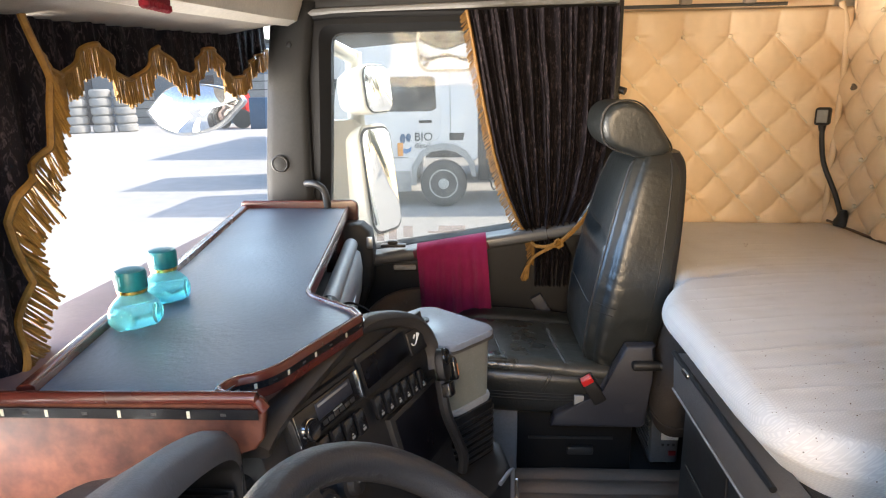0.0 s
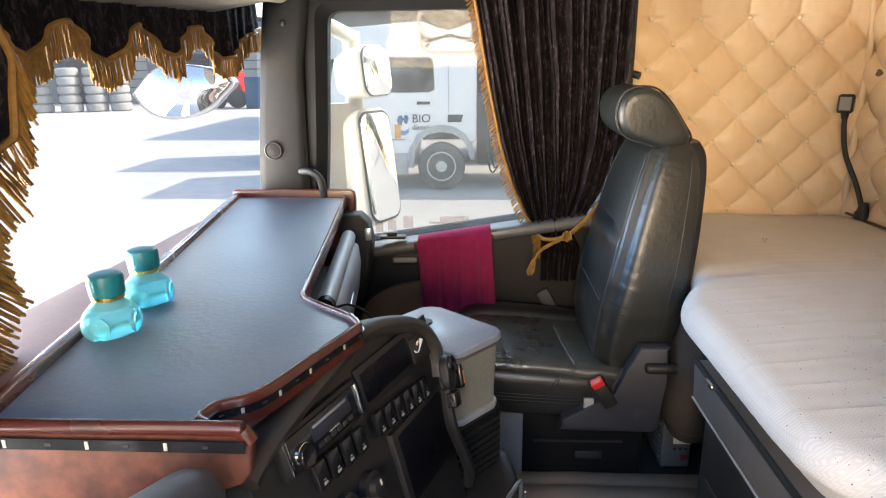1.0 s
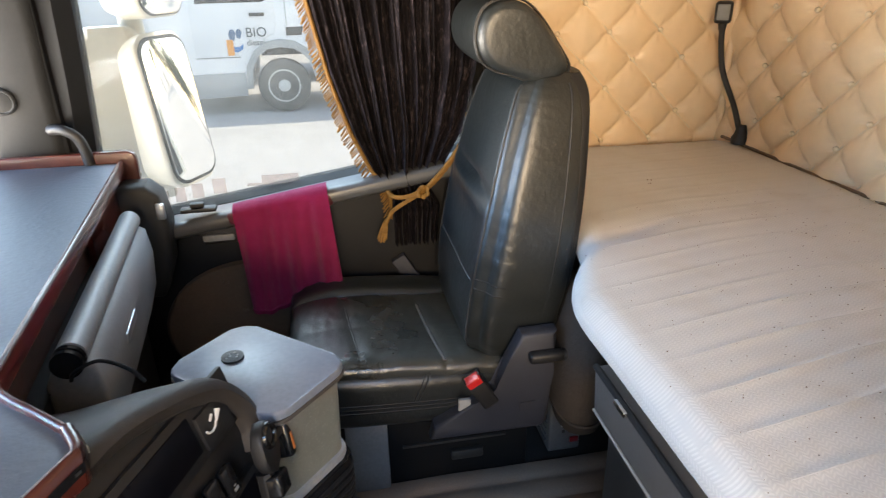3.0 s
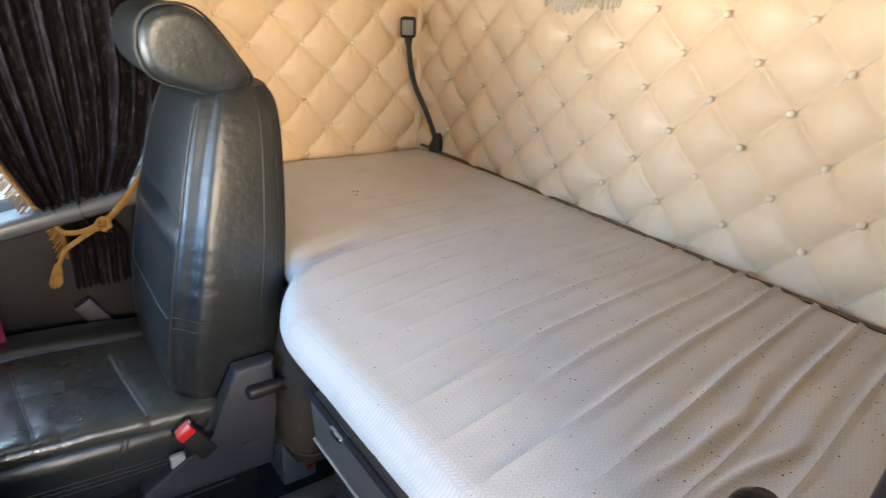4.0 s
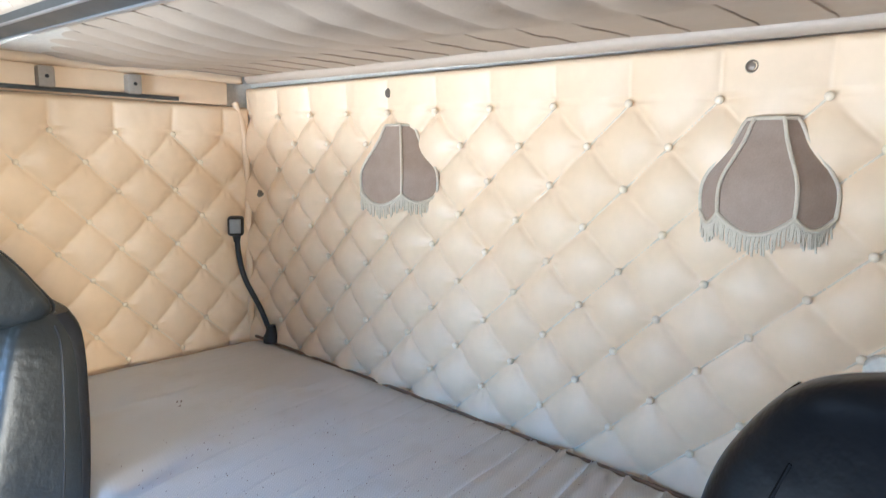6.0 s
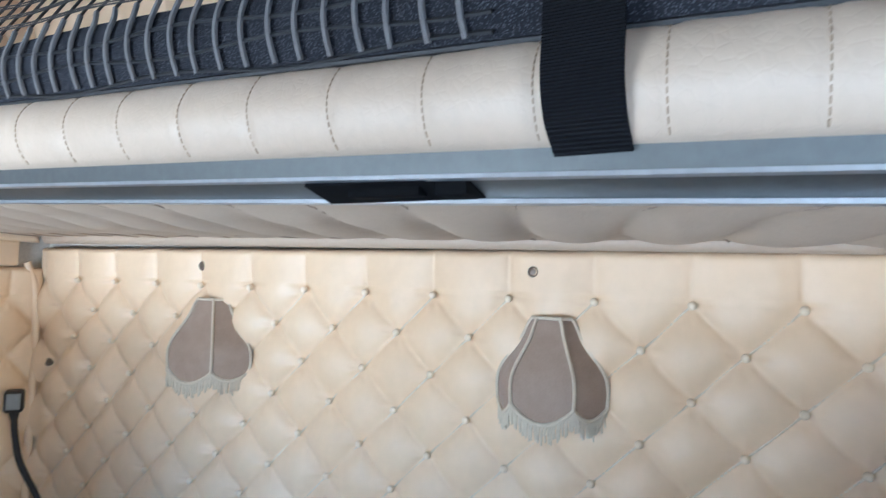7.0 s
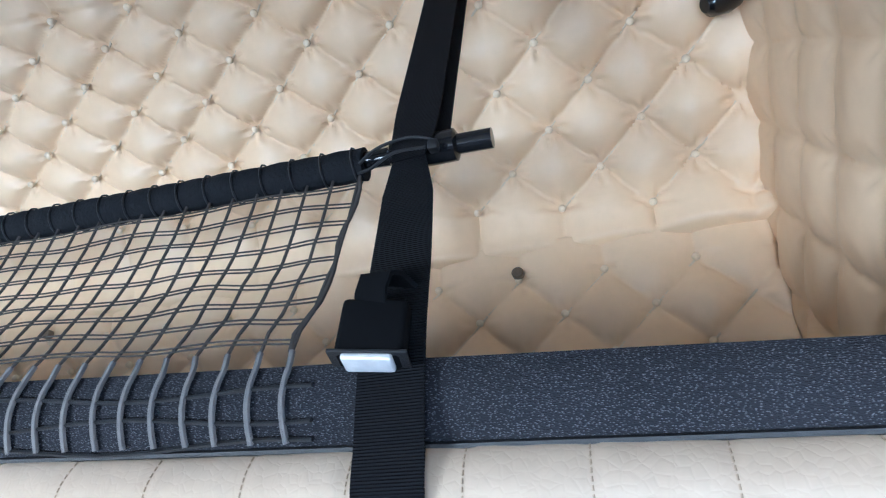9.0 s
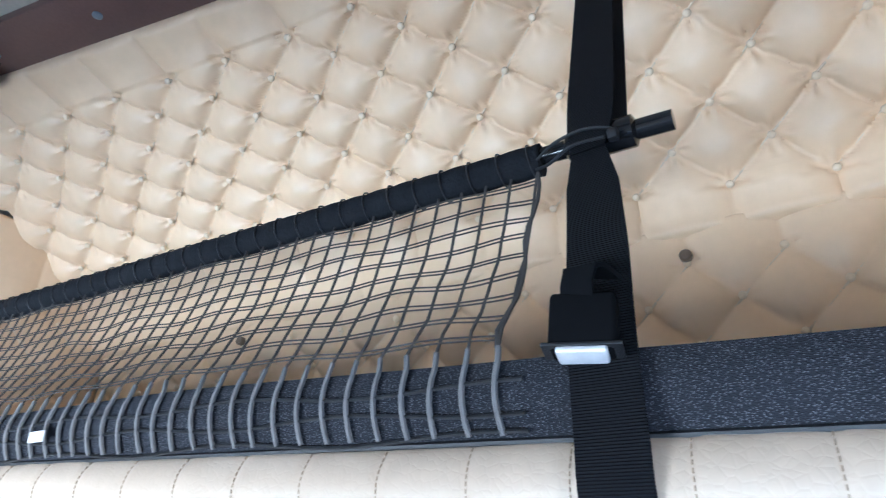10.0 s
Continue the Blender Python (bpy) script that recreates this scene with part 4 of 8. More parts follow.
def mattress_top(x, y):
    f = (x - mattress_front(y))
    z = 0.676 - 0.012 * max(0, y - 1.5)
    amp = min(1, max(0, f - 0.02) / 0.30) * 0.0042 * (math.exp(-((y - 0.66) / 0.46) ** 2) + 0.15)
    ph = (y - 0.14 * (x - 0.55) + 0.03 * noise.noise((x * 2, y * 2, 5))) / 0.078
    d = (ph - math.floor(ph + 0.5)) * 0.078
    ridge = 1.15 * math.exp(-(d / 0.0065) ** 2) - 0.75 * math.exp(-((d - 0.017) / 0.013) ** 2) - 0.25 * math.exp(-((d + 0.016) / 0.012) ** 2)
    z += amp * ridge * (1.0 + 0.8 * noise.noise((x * 3, y * 8, 8)))
    z += 0.005 * noise.noise((x * 2.2, y * 2.0, 1)) + 0.0022 * noise.noise((x * 11, y * 6, 4))
    # folds fanning out where the driver's seat pinches the cover
    near = math.exp(-((x - 0.80) / 0.13) ** 2 - ((y - 0.50) / 0.065) ** 2)
    ph = (y - 0.46) / (0.052 + 0.16 * max(0, x - 0.70)) + 0.5 * noise.noise((x * 6, y * 5, 11))
    z += near * 0.011 * (math.exp(-((ph - round(ph)) / 0.15) ** 2) - 0.45)
    # dip and fold beside the passenger seat
    z -= 0.012 * math.exp(-((y - 1.31 - 0.35 * (x - 0.6)) / 0.035) ** 2 - ((x - 0.62) / 0.10) ** 2)
    return z


bm = B()
ROUND = 0.052


def sheet_at(i, j):
    y = -0.215 + 2.235 * i
    xf = mattress_front(y)
    s = j * (REAR - 0.012 - xf + 0.13)
    flat = REAR - 0.012 - xf - ROUND
    if s < flat:
        x = REAR - 0.012 - s
        edge = 0.02 * max(0, (x - REAR + 0.10) / 0.10) ** 2
        end = 0.03 * max(0, (y - 1.95) / 0.07) ** 2
        return Vector((x, y, mattress_top(x, y) - edge - end))
    a = min(1.0, (s - flat) / (ROUND * 1.57)) * math.pi / 2
    x = xf + ROUND - ROUND * math.sin(a) ** 0.85
    z = mattress_top(xf + ROUND, y) - 0.047 * (1 - math.cos(a) ** 0.85)
    rest = max(0, s - flat - ROUND * 1.57)
    x += 0.62 * rest * min(1.0, rest / 0.03)
    return Vector((x + 0.0015 * noise.noise((y * 9, z * 20, 3)), y, z - rest * 0.78))


slab(bm, sheet_at, 760, 150, (0.012, 0, -0.012))
mattress = thing("mattress", (0.9, 0.9, 0.58), "mattress in a white knitted cover with sewn channels, creases and lint", "mattress")
part("cover", bm, SHEET, mattress, "white herringbone knit cover", sharp=80)
for k in range(3, 17):
    line = []
    for q in range(60):
        x = REAR - 0.05 - 0.0135 * q
        y = 0.078 * k + 0.14 * (x - 0.55)
        for r in range(3):
            y = 0.078 * k + 0.14 * (x - 0.55) - 0.03 * noise.noise((x * 2, y * 2, 5))
        if x < mattress_front(y) + ROUND:
            break
        line.append((x, y, mattress_top(x, y) - 0.0007))
    bm = B()
    tube(bm, line, 0.0011, 5)
    part("sewn_channel", bm, SHEET_THREAD, mattress, "pale sewn channel line")
# brown line stands in for the dark gap between cover and wall
bm = B()
tube(bm, [(REAR - 0.027, -0.2 + 0.02 * k, 0.667 + 0.002 * noise.noise((k * 0.3, 1, 2))) for k in range(111)], 0.005, 6)
part("rear_gap_line", bm, BROWN_PAD, mattress, "brown line laid in for the dark gap along the wall")

# dark specks left on the sheet
random.seed(5)
bm = B()
for k in range(4):
    y, x = 1.598 + random.gauss(0, 0.010), 0.838 + random.gauss(0, 0.010)
    bmesh.ops.create_icosphere(bm, subdivisions=1, radius=random.uniform(0.0010, 0.0024), matrix=Matrix.Translation((x, y, mattress_top(x, y) + 0.001)))
for k in range(750):
    y, x = 0.3 + 1.15 * random.random() ** 1.2, random.uniform(0.45, 1.28)
    bmesh.ops.create_icosphere(bm, subdivisions=1, radius=random.uniform(0.0004, 0.0012), matrix=Matrix.Translation((x, y, mattress_top(x, y) + 0.0005)))
solid("crumbs", bm, BROWN_PAD, "dark crumbs and lint on the sheet", "crumbs", "stuff")

# ---- upper bunk
UB = thing("upper_bunk", (0.9, 0.9, 1.45), "folded-down upper bunk with aluminium front rail", "bunk")
YA, YB = DRIVER + 0.03, 2.0


def bunk_drop(y):
    """The bunk stands a little higher at the passenger end."""
    return 0.030 * (y - 0.2)


def along(bm, prof, ya=YA, yb=YB, caps=True):
    loft(bm, [[(x, y, z + bunk_drop(y)) for x, z in prof] for y in (ya, (ya + yb) / 2, yb)], True, caps)


bm = B()
along(bm, [(0.555, 1.509), (0.572, 1.512), (0.612, 1.488), (0.606, 1.478), (0.600, 1.4785), (0.562, 1.4885), (0.557, 1.490)])
rail_ob = part("front_rail", bm, ALU, UB, "grey aluminium rail", sharp=20)
# brighter metal strips carry the highlights along the rail
bm = B()
along(bm, [(0.5585, 1.4915), (0.5552, 1.4912), (0.5552, 1.4880), (0.5595, 1.4868)])
along(bm, [(0.604, 1.4800), (0.5965, 1.4790), (0.5965, 1.4755), (0.606, 1.4750)])
part("rail_highlight", bm, ALU_LIGHT, rail_ob, "bright strips set as highlights on the rail edges", sharp=20)
bm = B()
prism(bm, [(0.558, 1.4860), (0.594, 1.4765), (0.598, 1.49), (0.562, 1.494)][::-1], Matrix.Translation((0, 0.432, bunk_drop(0.36))) @ m_xz, 0.145, 0.001)
latch = part("latch_slot", bm, MATT_SEAM, rail_ob, "black latch recess")
bm = B()
box(bm, 0.561, 0.59, 0.288, 0.315, 1.477, 1.490, 0.003, m=Matrix.Translation((0, 0, bunk_drop(0.3))))
box(bm, 0.566, 0.582, 0.33, 0.395, 1.477, 1.486, 0.002, m=Matrix.Translation((0, 0, bunk_drop(0.36))))
part("latch_lever", bm, MATT_SEAM, latch)


def under_at(i, j):
    y, x = YA + (YB - YA) * i, 0.604 + (REAR - 0.03 - 0.604) * j
    ph = (y - 0.16 - 0.10 * math.sin(min(1, j * 1.6) * 1.57)) / 0.108
    r = abs(math.sin(math.pi * ph)) ** 0.5
    z = 1.481 + 0.021 * j - 0.019 * math.sin(math.pi * min(1, j * 1.35)) * r - 0.004 * math.sin(math.pi * j)
    z += 0.004 * noise.noise((x * 12, y * 5, 2)) + bunk_drop(y) * (1 - 0.7 * j)
    return Vector((x, y, z))


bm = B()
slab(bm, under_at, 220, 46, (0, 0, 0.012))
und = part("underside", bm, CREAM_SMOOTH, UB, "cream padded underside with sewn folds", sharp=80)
# dark lines put the shade of the folds into their valleys
for k in range(-4, 17):
    line = []
    for q in range(31):
        j = 0.02 + 0.94 * q / 30
        y = 0.16 + 0.108 * k + 0.10 * math.sin(min(1, j * 1.6) * 1.57)
        if YA < y < YB:
            line.append(under_at((y - YA) / (YB - YA), j) + Vector((0, 0, -0.0008)))
    if len(line) > 5:
        bm = B()
        tube(bm, line, 0.0016, 5)
        part("fold_line", bm, FOLD_SHADE, und, "dark line for the shade in a fold")
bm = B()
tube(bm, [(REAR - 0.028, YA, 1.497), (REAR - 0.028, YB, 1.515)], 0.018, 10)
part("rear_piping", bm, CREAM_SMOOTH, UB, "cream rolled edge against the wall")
bm = B()
box(bm, 0.60, REAR - 0.05, YA, YB, 1.52, 1.535)
part("base_board", bm, CREAM_PLASTIC, UB)

UM = thing("upper_mattress", (0.9, 0.9, 1.54), "upper mattress, cream vinyl front below charcoal cloth", "mattress")
STITCH = [0.15 + 0.0803 * k for k in range(-4, 24)]


def vinyl_at(i, j):
    y = YA + (YB - YA) * i
    a = j * math.pi
    d = min(abs(y - s) for s in STITCH)
    puff = 0.0022 * (1 - math.exp(-(d / 0.005) ** 2))
    bulge = 0.021 * math.sin(a) ** 0.7
    z = 1.507 + 0.072 * j
    return Vector((0.552 - bulge - puff + 0.0012 * noise.noise((y * 40, z * 40, 1)), y, z + bunk_drop(y) + 0.0025 * noise.noise((y * 4, 7, 1)) * j))


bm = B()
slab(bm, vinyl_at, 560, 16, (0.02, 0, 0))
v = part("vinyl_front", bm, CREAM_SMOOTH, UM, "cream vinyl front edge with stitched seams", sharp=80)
for s in STITCH:
    bm = B()
    for k in range(13):
        j = 0.04 + 0.92 * k / 13
        p, q = vinyl_at((s - YA) / (YB - YA), j), vinyl_at((s - YA) / (YB - YA), j + 0.045)
        tube(bm, [p + Vector((-0.0006, 0, 0)), q + Vector((-0.0006, 0, 0))], 0.0007, 5)
    part("stitching", bm, CREAM_THREAD, v, "brown stitched seam")


def band_lift(y):
    return 0.002 + 0.006 * noise.noise((y * 2.3, 4.0, 1)) - 0.012 * max(0, 0.2 - y) / 0.3


def band_at(i, j):
    y = YA + (YB - YA) * i
    z0, h = 1.577 + bunk_drop(y), 0.066 + band_lift(y)
    if j < 0.3:
        t = j / 0.3
        return Vector((0.546 - 0.012 * math.sin(t * math.pi * 0.8) + 0.004 * t, y, z0 + h * t))
    t = (j - 0.3) / 0.7
    return Vector((0.545 + 0.70 * t, y, z0 + h + 0.012 * math.sin(min(1, t * 12) * 1.57) - 0.006 + 0.01 * noise.noise((y * 3, t * 4, 2)) * min(1, t * 5)))


bm = B()
grid(bm, band_at, 200, 60)
part("cloth_top", bm, DARK_FABRIC, UM, "charcoal flecked upholstery cloth", sharp=80)
bm = B()
tube(bm, [band_at(i / 60, 0.0) + Vector((-0.001, 0, 0)) for i in range(61)], 0.0028, 6)
part("piping", bm, BLACK, UM, "black piping")

# ---- restraint strap with buckle, standing from rail to roof
strap = thing("restraint_strap", (0.53, 0.195, 1.505), "black webbing restraint strap with buckle over the upper bunk", "strap")


def ribbon(bm, rows, thick=0.002):
    """A flat band through rows of (centre, half width, way across)."""
    rings = []
    for c, w, s in rows:
        c, s = Vector(c), Vector(s).normalized()
        rings.append((c - s * w, c + s * w))
    n = len(rings)
    for k in range(n):
        d = (Vector(rows[min(k + 1, n - 1)][0]) - Vector(rows[max(k - 1, 0)][0])).normalized()
        nrm = d.cross(Vector(rows[k][2]).normalized()).normalized() * thick / 2
        a, b = rings[k]
        rings[k] = [a - nrm, b - nrm, b + nrm, a + nrm]
    loft(bm, rings)


bm = B()
yc = 0.197
low = smooth_path([(0.554, yc, 1.502), (0.530, yc, 1.520), (0.521, yc, 1.545), (0.523, yc, 1.575), (0.527, yc + 0.001, 1.62), (0.532, yc + 0.001, 1.665), (0.552, yc + 0.003, 1.73), (0.578, yc + 0.008, 1.80), (0.594, yc + 0.012, 1.85)], 5)
ribbon(bm, [(p, lerp([(1.5, 0.0255), (1.72, 0.0255), (1.80, 0.024), (1.85, 0.016)], p.z), (0.05, 1, 0)) for p in low], 0.0022)
part("lower_webbing", bm, WEBBING, strap)
bm = B()
top = smooth_path([(0.590, yc + 0.012, 1.845), (0.600, yc + 0.010, 1.88), (0.625, yc + 0.010, 1.95), (0.71, yc + 0.012, 2.17), (0.80, yc + 0.012, 2.42), (0.845, yc + 0.012, 2.56)], 5)
ribbon(bm, [(p, lerp([(1.84, 0.016), (1.88, 0.0235), (1.92, 0.0255), (2.6, 0.0255)], p.z), (0.12, 1, 0)) for p in top], 0.0022)
part("upper_webbing", bm, WEBBING, strap)
bm = B()
ribbon(bm, [(Vector(p) + Vector((0.014, -0.012, 0)), 0.0235, (0.3, 1, 0)) for p in top[4:]], 0.002)
part("webbing_tail", bm, WEBBING, strap)
mb = Matrix.Translation((0.510, 0.204, 1.6515)) @ pose(0, 0, 0, 0, 12, 10) @ pose(0, 0, 0, 4, 0, 0)
bm = B()
box(bm, -0.010, 0.012, -0.0235, 0.0235, -0.025, 0.020, 0.004, 3, m=mb)
buckle = part("buckle", bm, MATT_SEAM, strap, "black cast buckle body")
bm = B()
box(bm, -0.011, 0.009, -0.0175, 0.0175, -0.0290, -0.0235, 0.0022, 3, m=mb)
part("buckle_plate", bm, surface("bright_plate", (0.80, 0.80, 0.80), 0.38, metal=0.35, stain=0.3), buckle, "bright metal buckle plate")
bm = B()
box(bm, -0.012, 0.010, -0.0275, 0.0275, -0.0245, -0.0215, 0.001, m=mb)
part("buckle_lip", bm, BLACK, buckle)
bm = B()
rows = [((0.507, 0.2065, 1.667), 0.012, (0, 1, 0)), ((0.503, 0.2045, 1.678), 0.012, (0.1, 1, 0)), ((0.504, 0.201, 1.690), 0.014, (0.3, 1, 0.15)), ((0.515, 0.198, 1.694), 0.016, (0.5, 1, 0.25)), ((0.530, 0.190, 1.690), 0.015, (0.5, 1, 0.4))]
ribbon(bm, [(p, w, s) for p, w, s in rows], 0.0035)
part("release_tab", bm, MATT_SEAM, buckle, "brown-black folded release tab")

# ---- safety net on its rod
net = thing("safety_net", (0.6, 0.8, 1.58), "black safety net with padded rod along the upper bunk", "net")


def rod_z(y):
    return 1.868 + 0.012 * (y - 0.27)


bm = B()
tube(bm, [(0.612, 0.132, rod_z(0.13)), (0.612, 0.165, rod_z(0.165))], 0.010, 14)
tube(bm, [(0.612, 0.165, rod_z(0.165)), (0.612, 0.168, rod_z(0.17)), (0.612, 0.205, rod_z(0.2)), (0.612, 0.212, rod_z(0.21))], [0.010, 0.016, 0.0165, 0.012], 14)
tube(bm, [(0.612, 0.212, rod_z(0.21)), (0.612, 0.232, rod_z(0.23)), (0.612, 0.236, rod_z(0.236)), (0.612, 0.28, rod_z(0.28))], [0.012, 0.0145, 0.0095, 0.0085], 14)
tube(bm, [(0.612, 0.28, rod_z(0.28)), (0.612, 1.96, rod_z(1.96))], 0.008, 10)
part("rod", bm, BLACK_GLOSS, net, "black telescopic rod end")
bm = B()
ys = [0.262 + 0.008 * k for k in range(206)]
rings = []
for y in ys:
    r = 0.0175 + 0.0016 * abs(math.sin(math.pi * y / 0.034)) + 0.001 * noise.noise((y * 30, 1, 1))
    rings.append([Vector((0.612 + r * 0.75 * math.cos(t), y, rod_z(y) - 0.004 + r * math.sin(t))) for t in (2 * math.pi * k / 14 for k in range(14))])
loft(bm, rings)
sleeve = part("sleeve", bm, SLEEVE, net, "black ribbed cloth sleeve")
bm = B()
for k in range(48):
    y = 0.272 + 0.034 * k
    tube(bm, [Vector((0.612 + 0.0150 * math.cos(t), y + 0.003 * math.sin(t), rod_z(y) - 0.004 + 0.0196 * math.sin(t))) for t in (2 * math.pi * q / 14 for q in range(14))], 0.0011, 5, True)
part("cord_wrap", bm, BLACK, sleeve, "dark cords wrapped round the sleeve", kind="stuff")


def net_top(y):
    return Vector((0.607, y, rod_z(y) - 0.021))


def net_cell(y, t):
    """A point of the net, t from the sleeve (0) down to the bunk's edge (1); it sags and leans towards the rod's end."""
    a = net_top(y)
    edge = 0.24 + 0.03 * t
    b = Vector((0.541, y + 0.018 * (1 if y > 0.25 else 0), 1.652 + bunk_drop(y) + band_lift(y)))
    p = a.lerp(b, t)
    p.x += 0.012 * math.sin(math.pi * t)
    p.z += 0.004 * noise.noise((y * 14, t * 6, 3)) * math.sin(math.pi * min(1, t))
    p.y += 0.007 * noise.noise((y * 10, t * 5, 6)) * t
    return p


NET_Y = [0.266 + 0.0285 * k for k in range(59)]
bm = B()
for y in NET_Y:
    tube(bm, [net_cell(y, t / 10) for t in range(11)], 0.0016, 5)
for k in range(1, 10):
    t = 0.055 + (k - 1) * 0.112
    for off in (-0.011, 0.011):
        tube(bm, [net_cell(0.266 + 0.0095 * q, min(1.0, t + off + 0.012 * math.sin(q * 0.33 + k))) + Vector((-0.001, 0, 0)) for q in range(175)], 0.0009, 4)
tube(bm, [net_cell(0.2655, t / 12) + Vector((0, -0.004 * math.sin(t), 0)) for t in range(13)], 0.0022, 5)
part("mesh", bm, CORD, net, "dark knotted net cords", kind="stuff")
bm = B()
random.seed(11)
for y in NET_Y:
    w = random.uniform(-0.004, 0.004)
    pts = [net_cell(y, 1.0)]
    for j in (0.28, 0.22, 0.15, 0.08, 0.02):
        p = band_at((y + 0.018 + w * (0.28 - j) * 3 - YA) / (YB - YA), j)
        pts.append(p + Vector((-0.004, 0.0025 * math.sin((0.28 - j) / 0.26 * math.pi * 0.9) - 0.002 * (0.28 - j) / 0.26, 0)))
    tube(bm, smooth_path(pts, 3), 0.0026, 6)
part("cord_lacing", bm, CORD_PALE, net, "pale grey cords over the mattress edge", kind="stuff")
bm = B()
for j in (0.02, 0.10, 0.19):
    tube(bm, [band_at((0.262 + 0.0095 * q - YA) / (YB - YA), j + 0.015 * math.sin(q * 0.21 + j * 40)) + Vector((-0.003, 0, 0)) for q in range(175)], 0.0018, 5)
part("lacing", bm, BLACK, net, "black lacing cord", kind="stuff")
bm = B()
box(bm, 0.520, 0.5225, 0.862, 0.892, 1.617, 1.630, 0.001)
part("fabric_tag", bm, WHITE_PLASTIC, net, "small white tag")
bm = B()
tube(bm, smooth_path([(0.597, 0.262, 1.855), (0.588, 0.24, 1.862), (0.586, 0.21, 1.866), (0.588, 0.187, 1.861), (0.600, 0.183, 1.862)], 5), 0.0018, 6)
tube(bm, smooth_path([(0.60, 0.264, 1.846), (0.59, 0.246, 1.842), (0.585, 0.222, 1.851), (0.584, 0.19, 1.850)], 5), 0.0018, 6)
box(bm, 0.582, 0.592, 0.178, 0.188, 1.846, 1.857, 0.002)
part("cable_tie", bm, BLACK, net, "black cable ties round the strap")

# ---- fabric lampshades on the rear wall
def wall_shade(y, name_label, wide=1.0, tall=1.0):
    """A half lantern of three cloth panels with braided seams, against the wall."""
    lamp = thing("wall_lamp", (REAR, y, 1.17), name_label, "wall lamp", "wall lamps")
    prof = smooth_path([(0.0, 0.038, 0), (0.010, 0.045, 0), (0.032, 0.055, 0), (0.056, 0.071, 0), (0.084, 0.092, 0), (0.106, 0.103, 0), (0.130, 0.106, 0), (0.156, 0.104, 0)], 4)
    corners = [(1.0, 0.0), (0.56, 0.82), (-0.56, 0.82), (-1.0, 0.0)]
    for k in range(3):
        (ya, xa), (yb, xb) = corners[k], corners[k + 1]
        side = 1.0 if k == 1 else 0.62

        def f(i, j):
            q = prof[round(j * (len(prof) - 1))]
            d, r = q.x * tall, q.y * wide
            bulge = 1 + 0.10 * math.sin(math.pi * i)
            scallop = 0.030 * side * math.sin(math.pi * i) * max(0, j - 0.72) / 0.28
            return Vector((REAR - 0.010 - r * 0.60 * (xa + (xb - xa) * i) * bulge, y + r * (ya + (yb - ya) * i) * (bulge if k == 1 else 1), 1.360 - d - scallop))

        n = len(prof) - 1
        bm = B()
        slab(bm, f, 16, n, (0.002, 0, 0))
        pn = part("cloth_panel", bm, MAUVE, lamp, "mauve damask panel", sharp=80)
        out = Vector((-0.0025, 0, 0))
        bm = B()
        tube(bm, [f(0.0, j / n) + out for j in range(n + 1)], 0.0034, 7)
        if k == 2:
            tube(bm, [f(1.0, j / n) + out for j in range(n + 1)], 0.0034, 7)
        tube(bm, [f(i / 16, 1.0) + out for i in range(17)], 0.0037, 7)
        tube(bm, [f(i / 16, 0.0) + out for i in range(17)], 0.0034, 7)
        part("braid", bm, FRINGE_PALE, pn, "ivory braid edging")
        bm = B()
        random.seed(3 + k)
        m = 40 if k == 1 else 26
        for q in range(m):
            a = f(q / (m - 1), 1.0)
            b = a + Vector((random.uniform(-0.002, 0.002), random.uniform(-0.003, 0.003), -random.uniform(0.026, 0.036)))
            tube(bm, [a, a.lerp(b, 0.5) + Vector((random.uniform(-0.001, 0.001), 0.001, 0)), b], 0.0019, 4)
        part("fringe", bm, FRINGE_PALE, pn, "ivory thread fringe", kind="stuff")


wall_shade(1.325, "mauve fabric wall lampshade with ivory fringe on the padding", 1.26, 1.08)
wall_shade(0.455, "mauve fabric wall lampshade with ivory fringe and braided seam")

# ---- gooseneck reading lamp in the corner
goose = thing("reading_lamp", (1.285, 1.90, 0.675), "black gooseneck reading lamp with grey head in the bunk corner", "reading lamp")
bm = B()
tube(bm, smooth_path([(1.283, 1.905, 0.70), (1.262, 1.925, 0.78), (1.228, 1.958, 0.88), (1.214, 1.967, 0.96), (1.210, 1.969, 1.015)], 6), 0.0085, 10)
part("neck", bm, BLACK, goose)
bm = B()
lathe(bm, [(0.026, -0.006), (0.026, 0.012), (0.019, 0.024), (0.013, 0.05)], Matrix.Translation((1.285, 1.902, 0.675)), 18)
part("base", bm, BLACK, goose)
bm = B()
mh = Matrix.Translation((1.207, 1.968, 1.052)) @ pose(0, 0, 0, 0, 0, -35)
box(bm, -0.024, 0.024, -0.020, 0.026, -0.032, 0.030, 0.010, 4, m=mh)
tube(bm, [(1.210, 1.969, 1.0), (1.209, 1.969, 1.03)], [0.010, 0.015], 12)
head = part("head", bm, BLACK, goose)
bm = B()
box(bm, -0.017, 0.017, -0.0235, -0.018, -0.022, 0.022, 0.004, 3, m=mh)
part("lens", bm, GREY, head, "grey lens cover")

# ---- switch panel in the rear wall by the driver
sp = thing("switch_panel", (REAR - 0.02, 0.2, 0.93), "cream bunk control panel with black switches", "switch panel")
bm = B()
prism(bm, rounded(0.22, 0.14, 0.02), Matrix.Translation((REAR - 0.012, 0.18, 0.935)) @ pose(0, 0, 0, 90, 0, -90), 0.018, 0.006, 3)
part("plate", bm, CREAM_PLASTIC, sp)
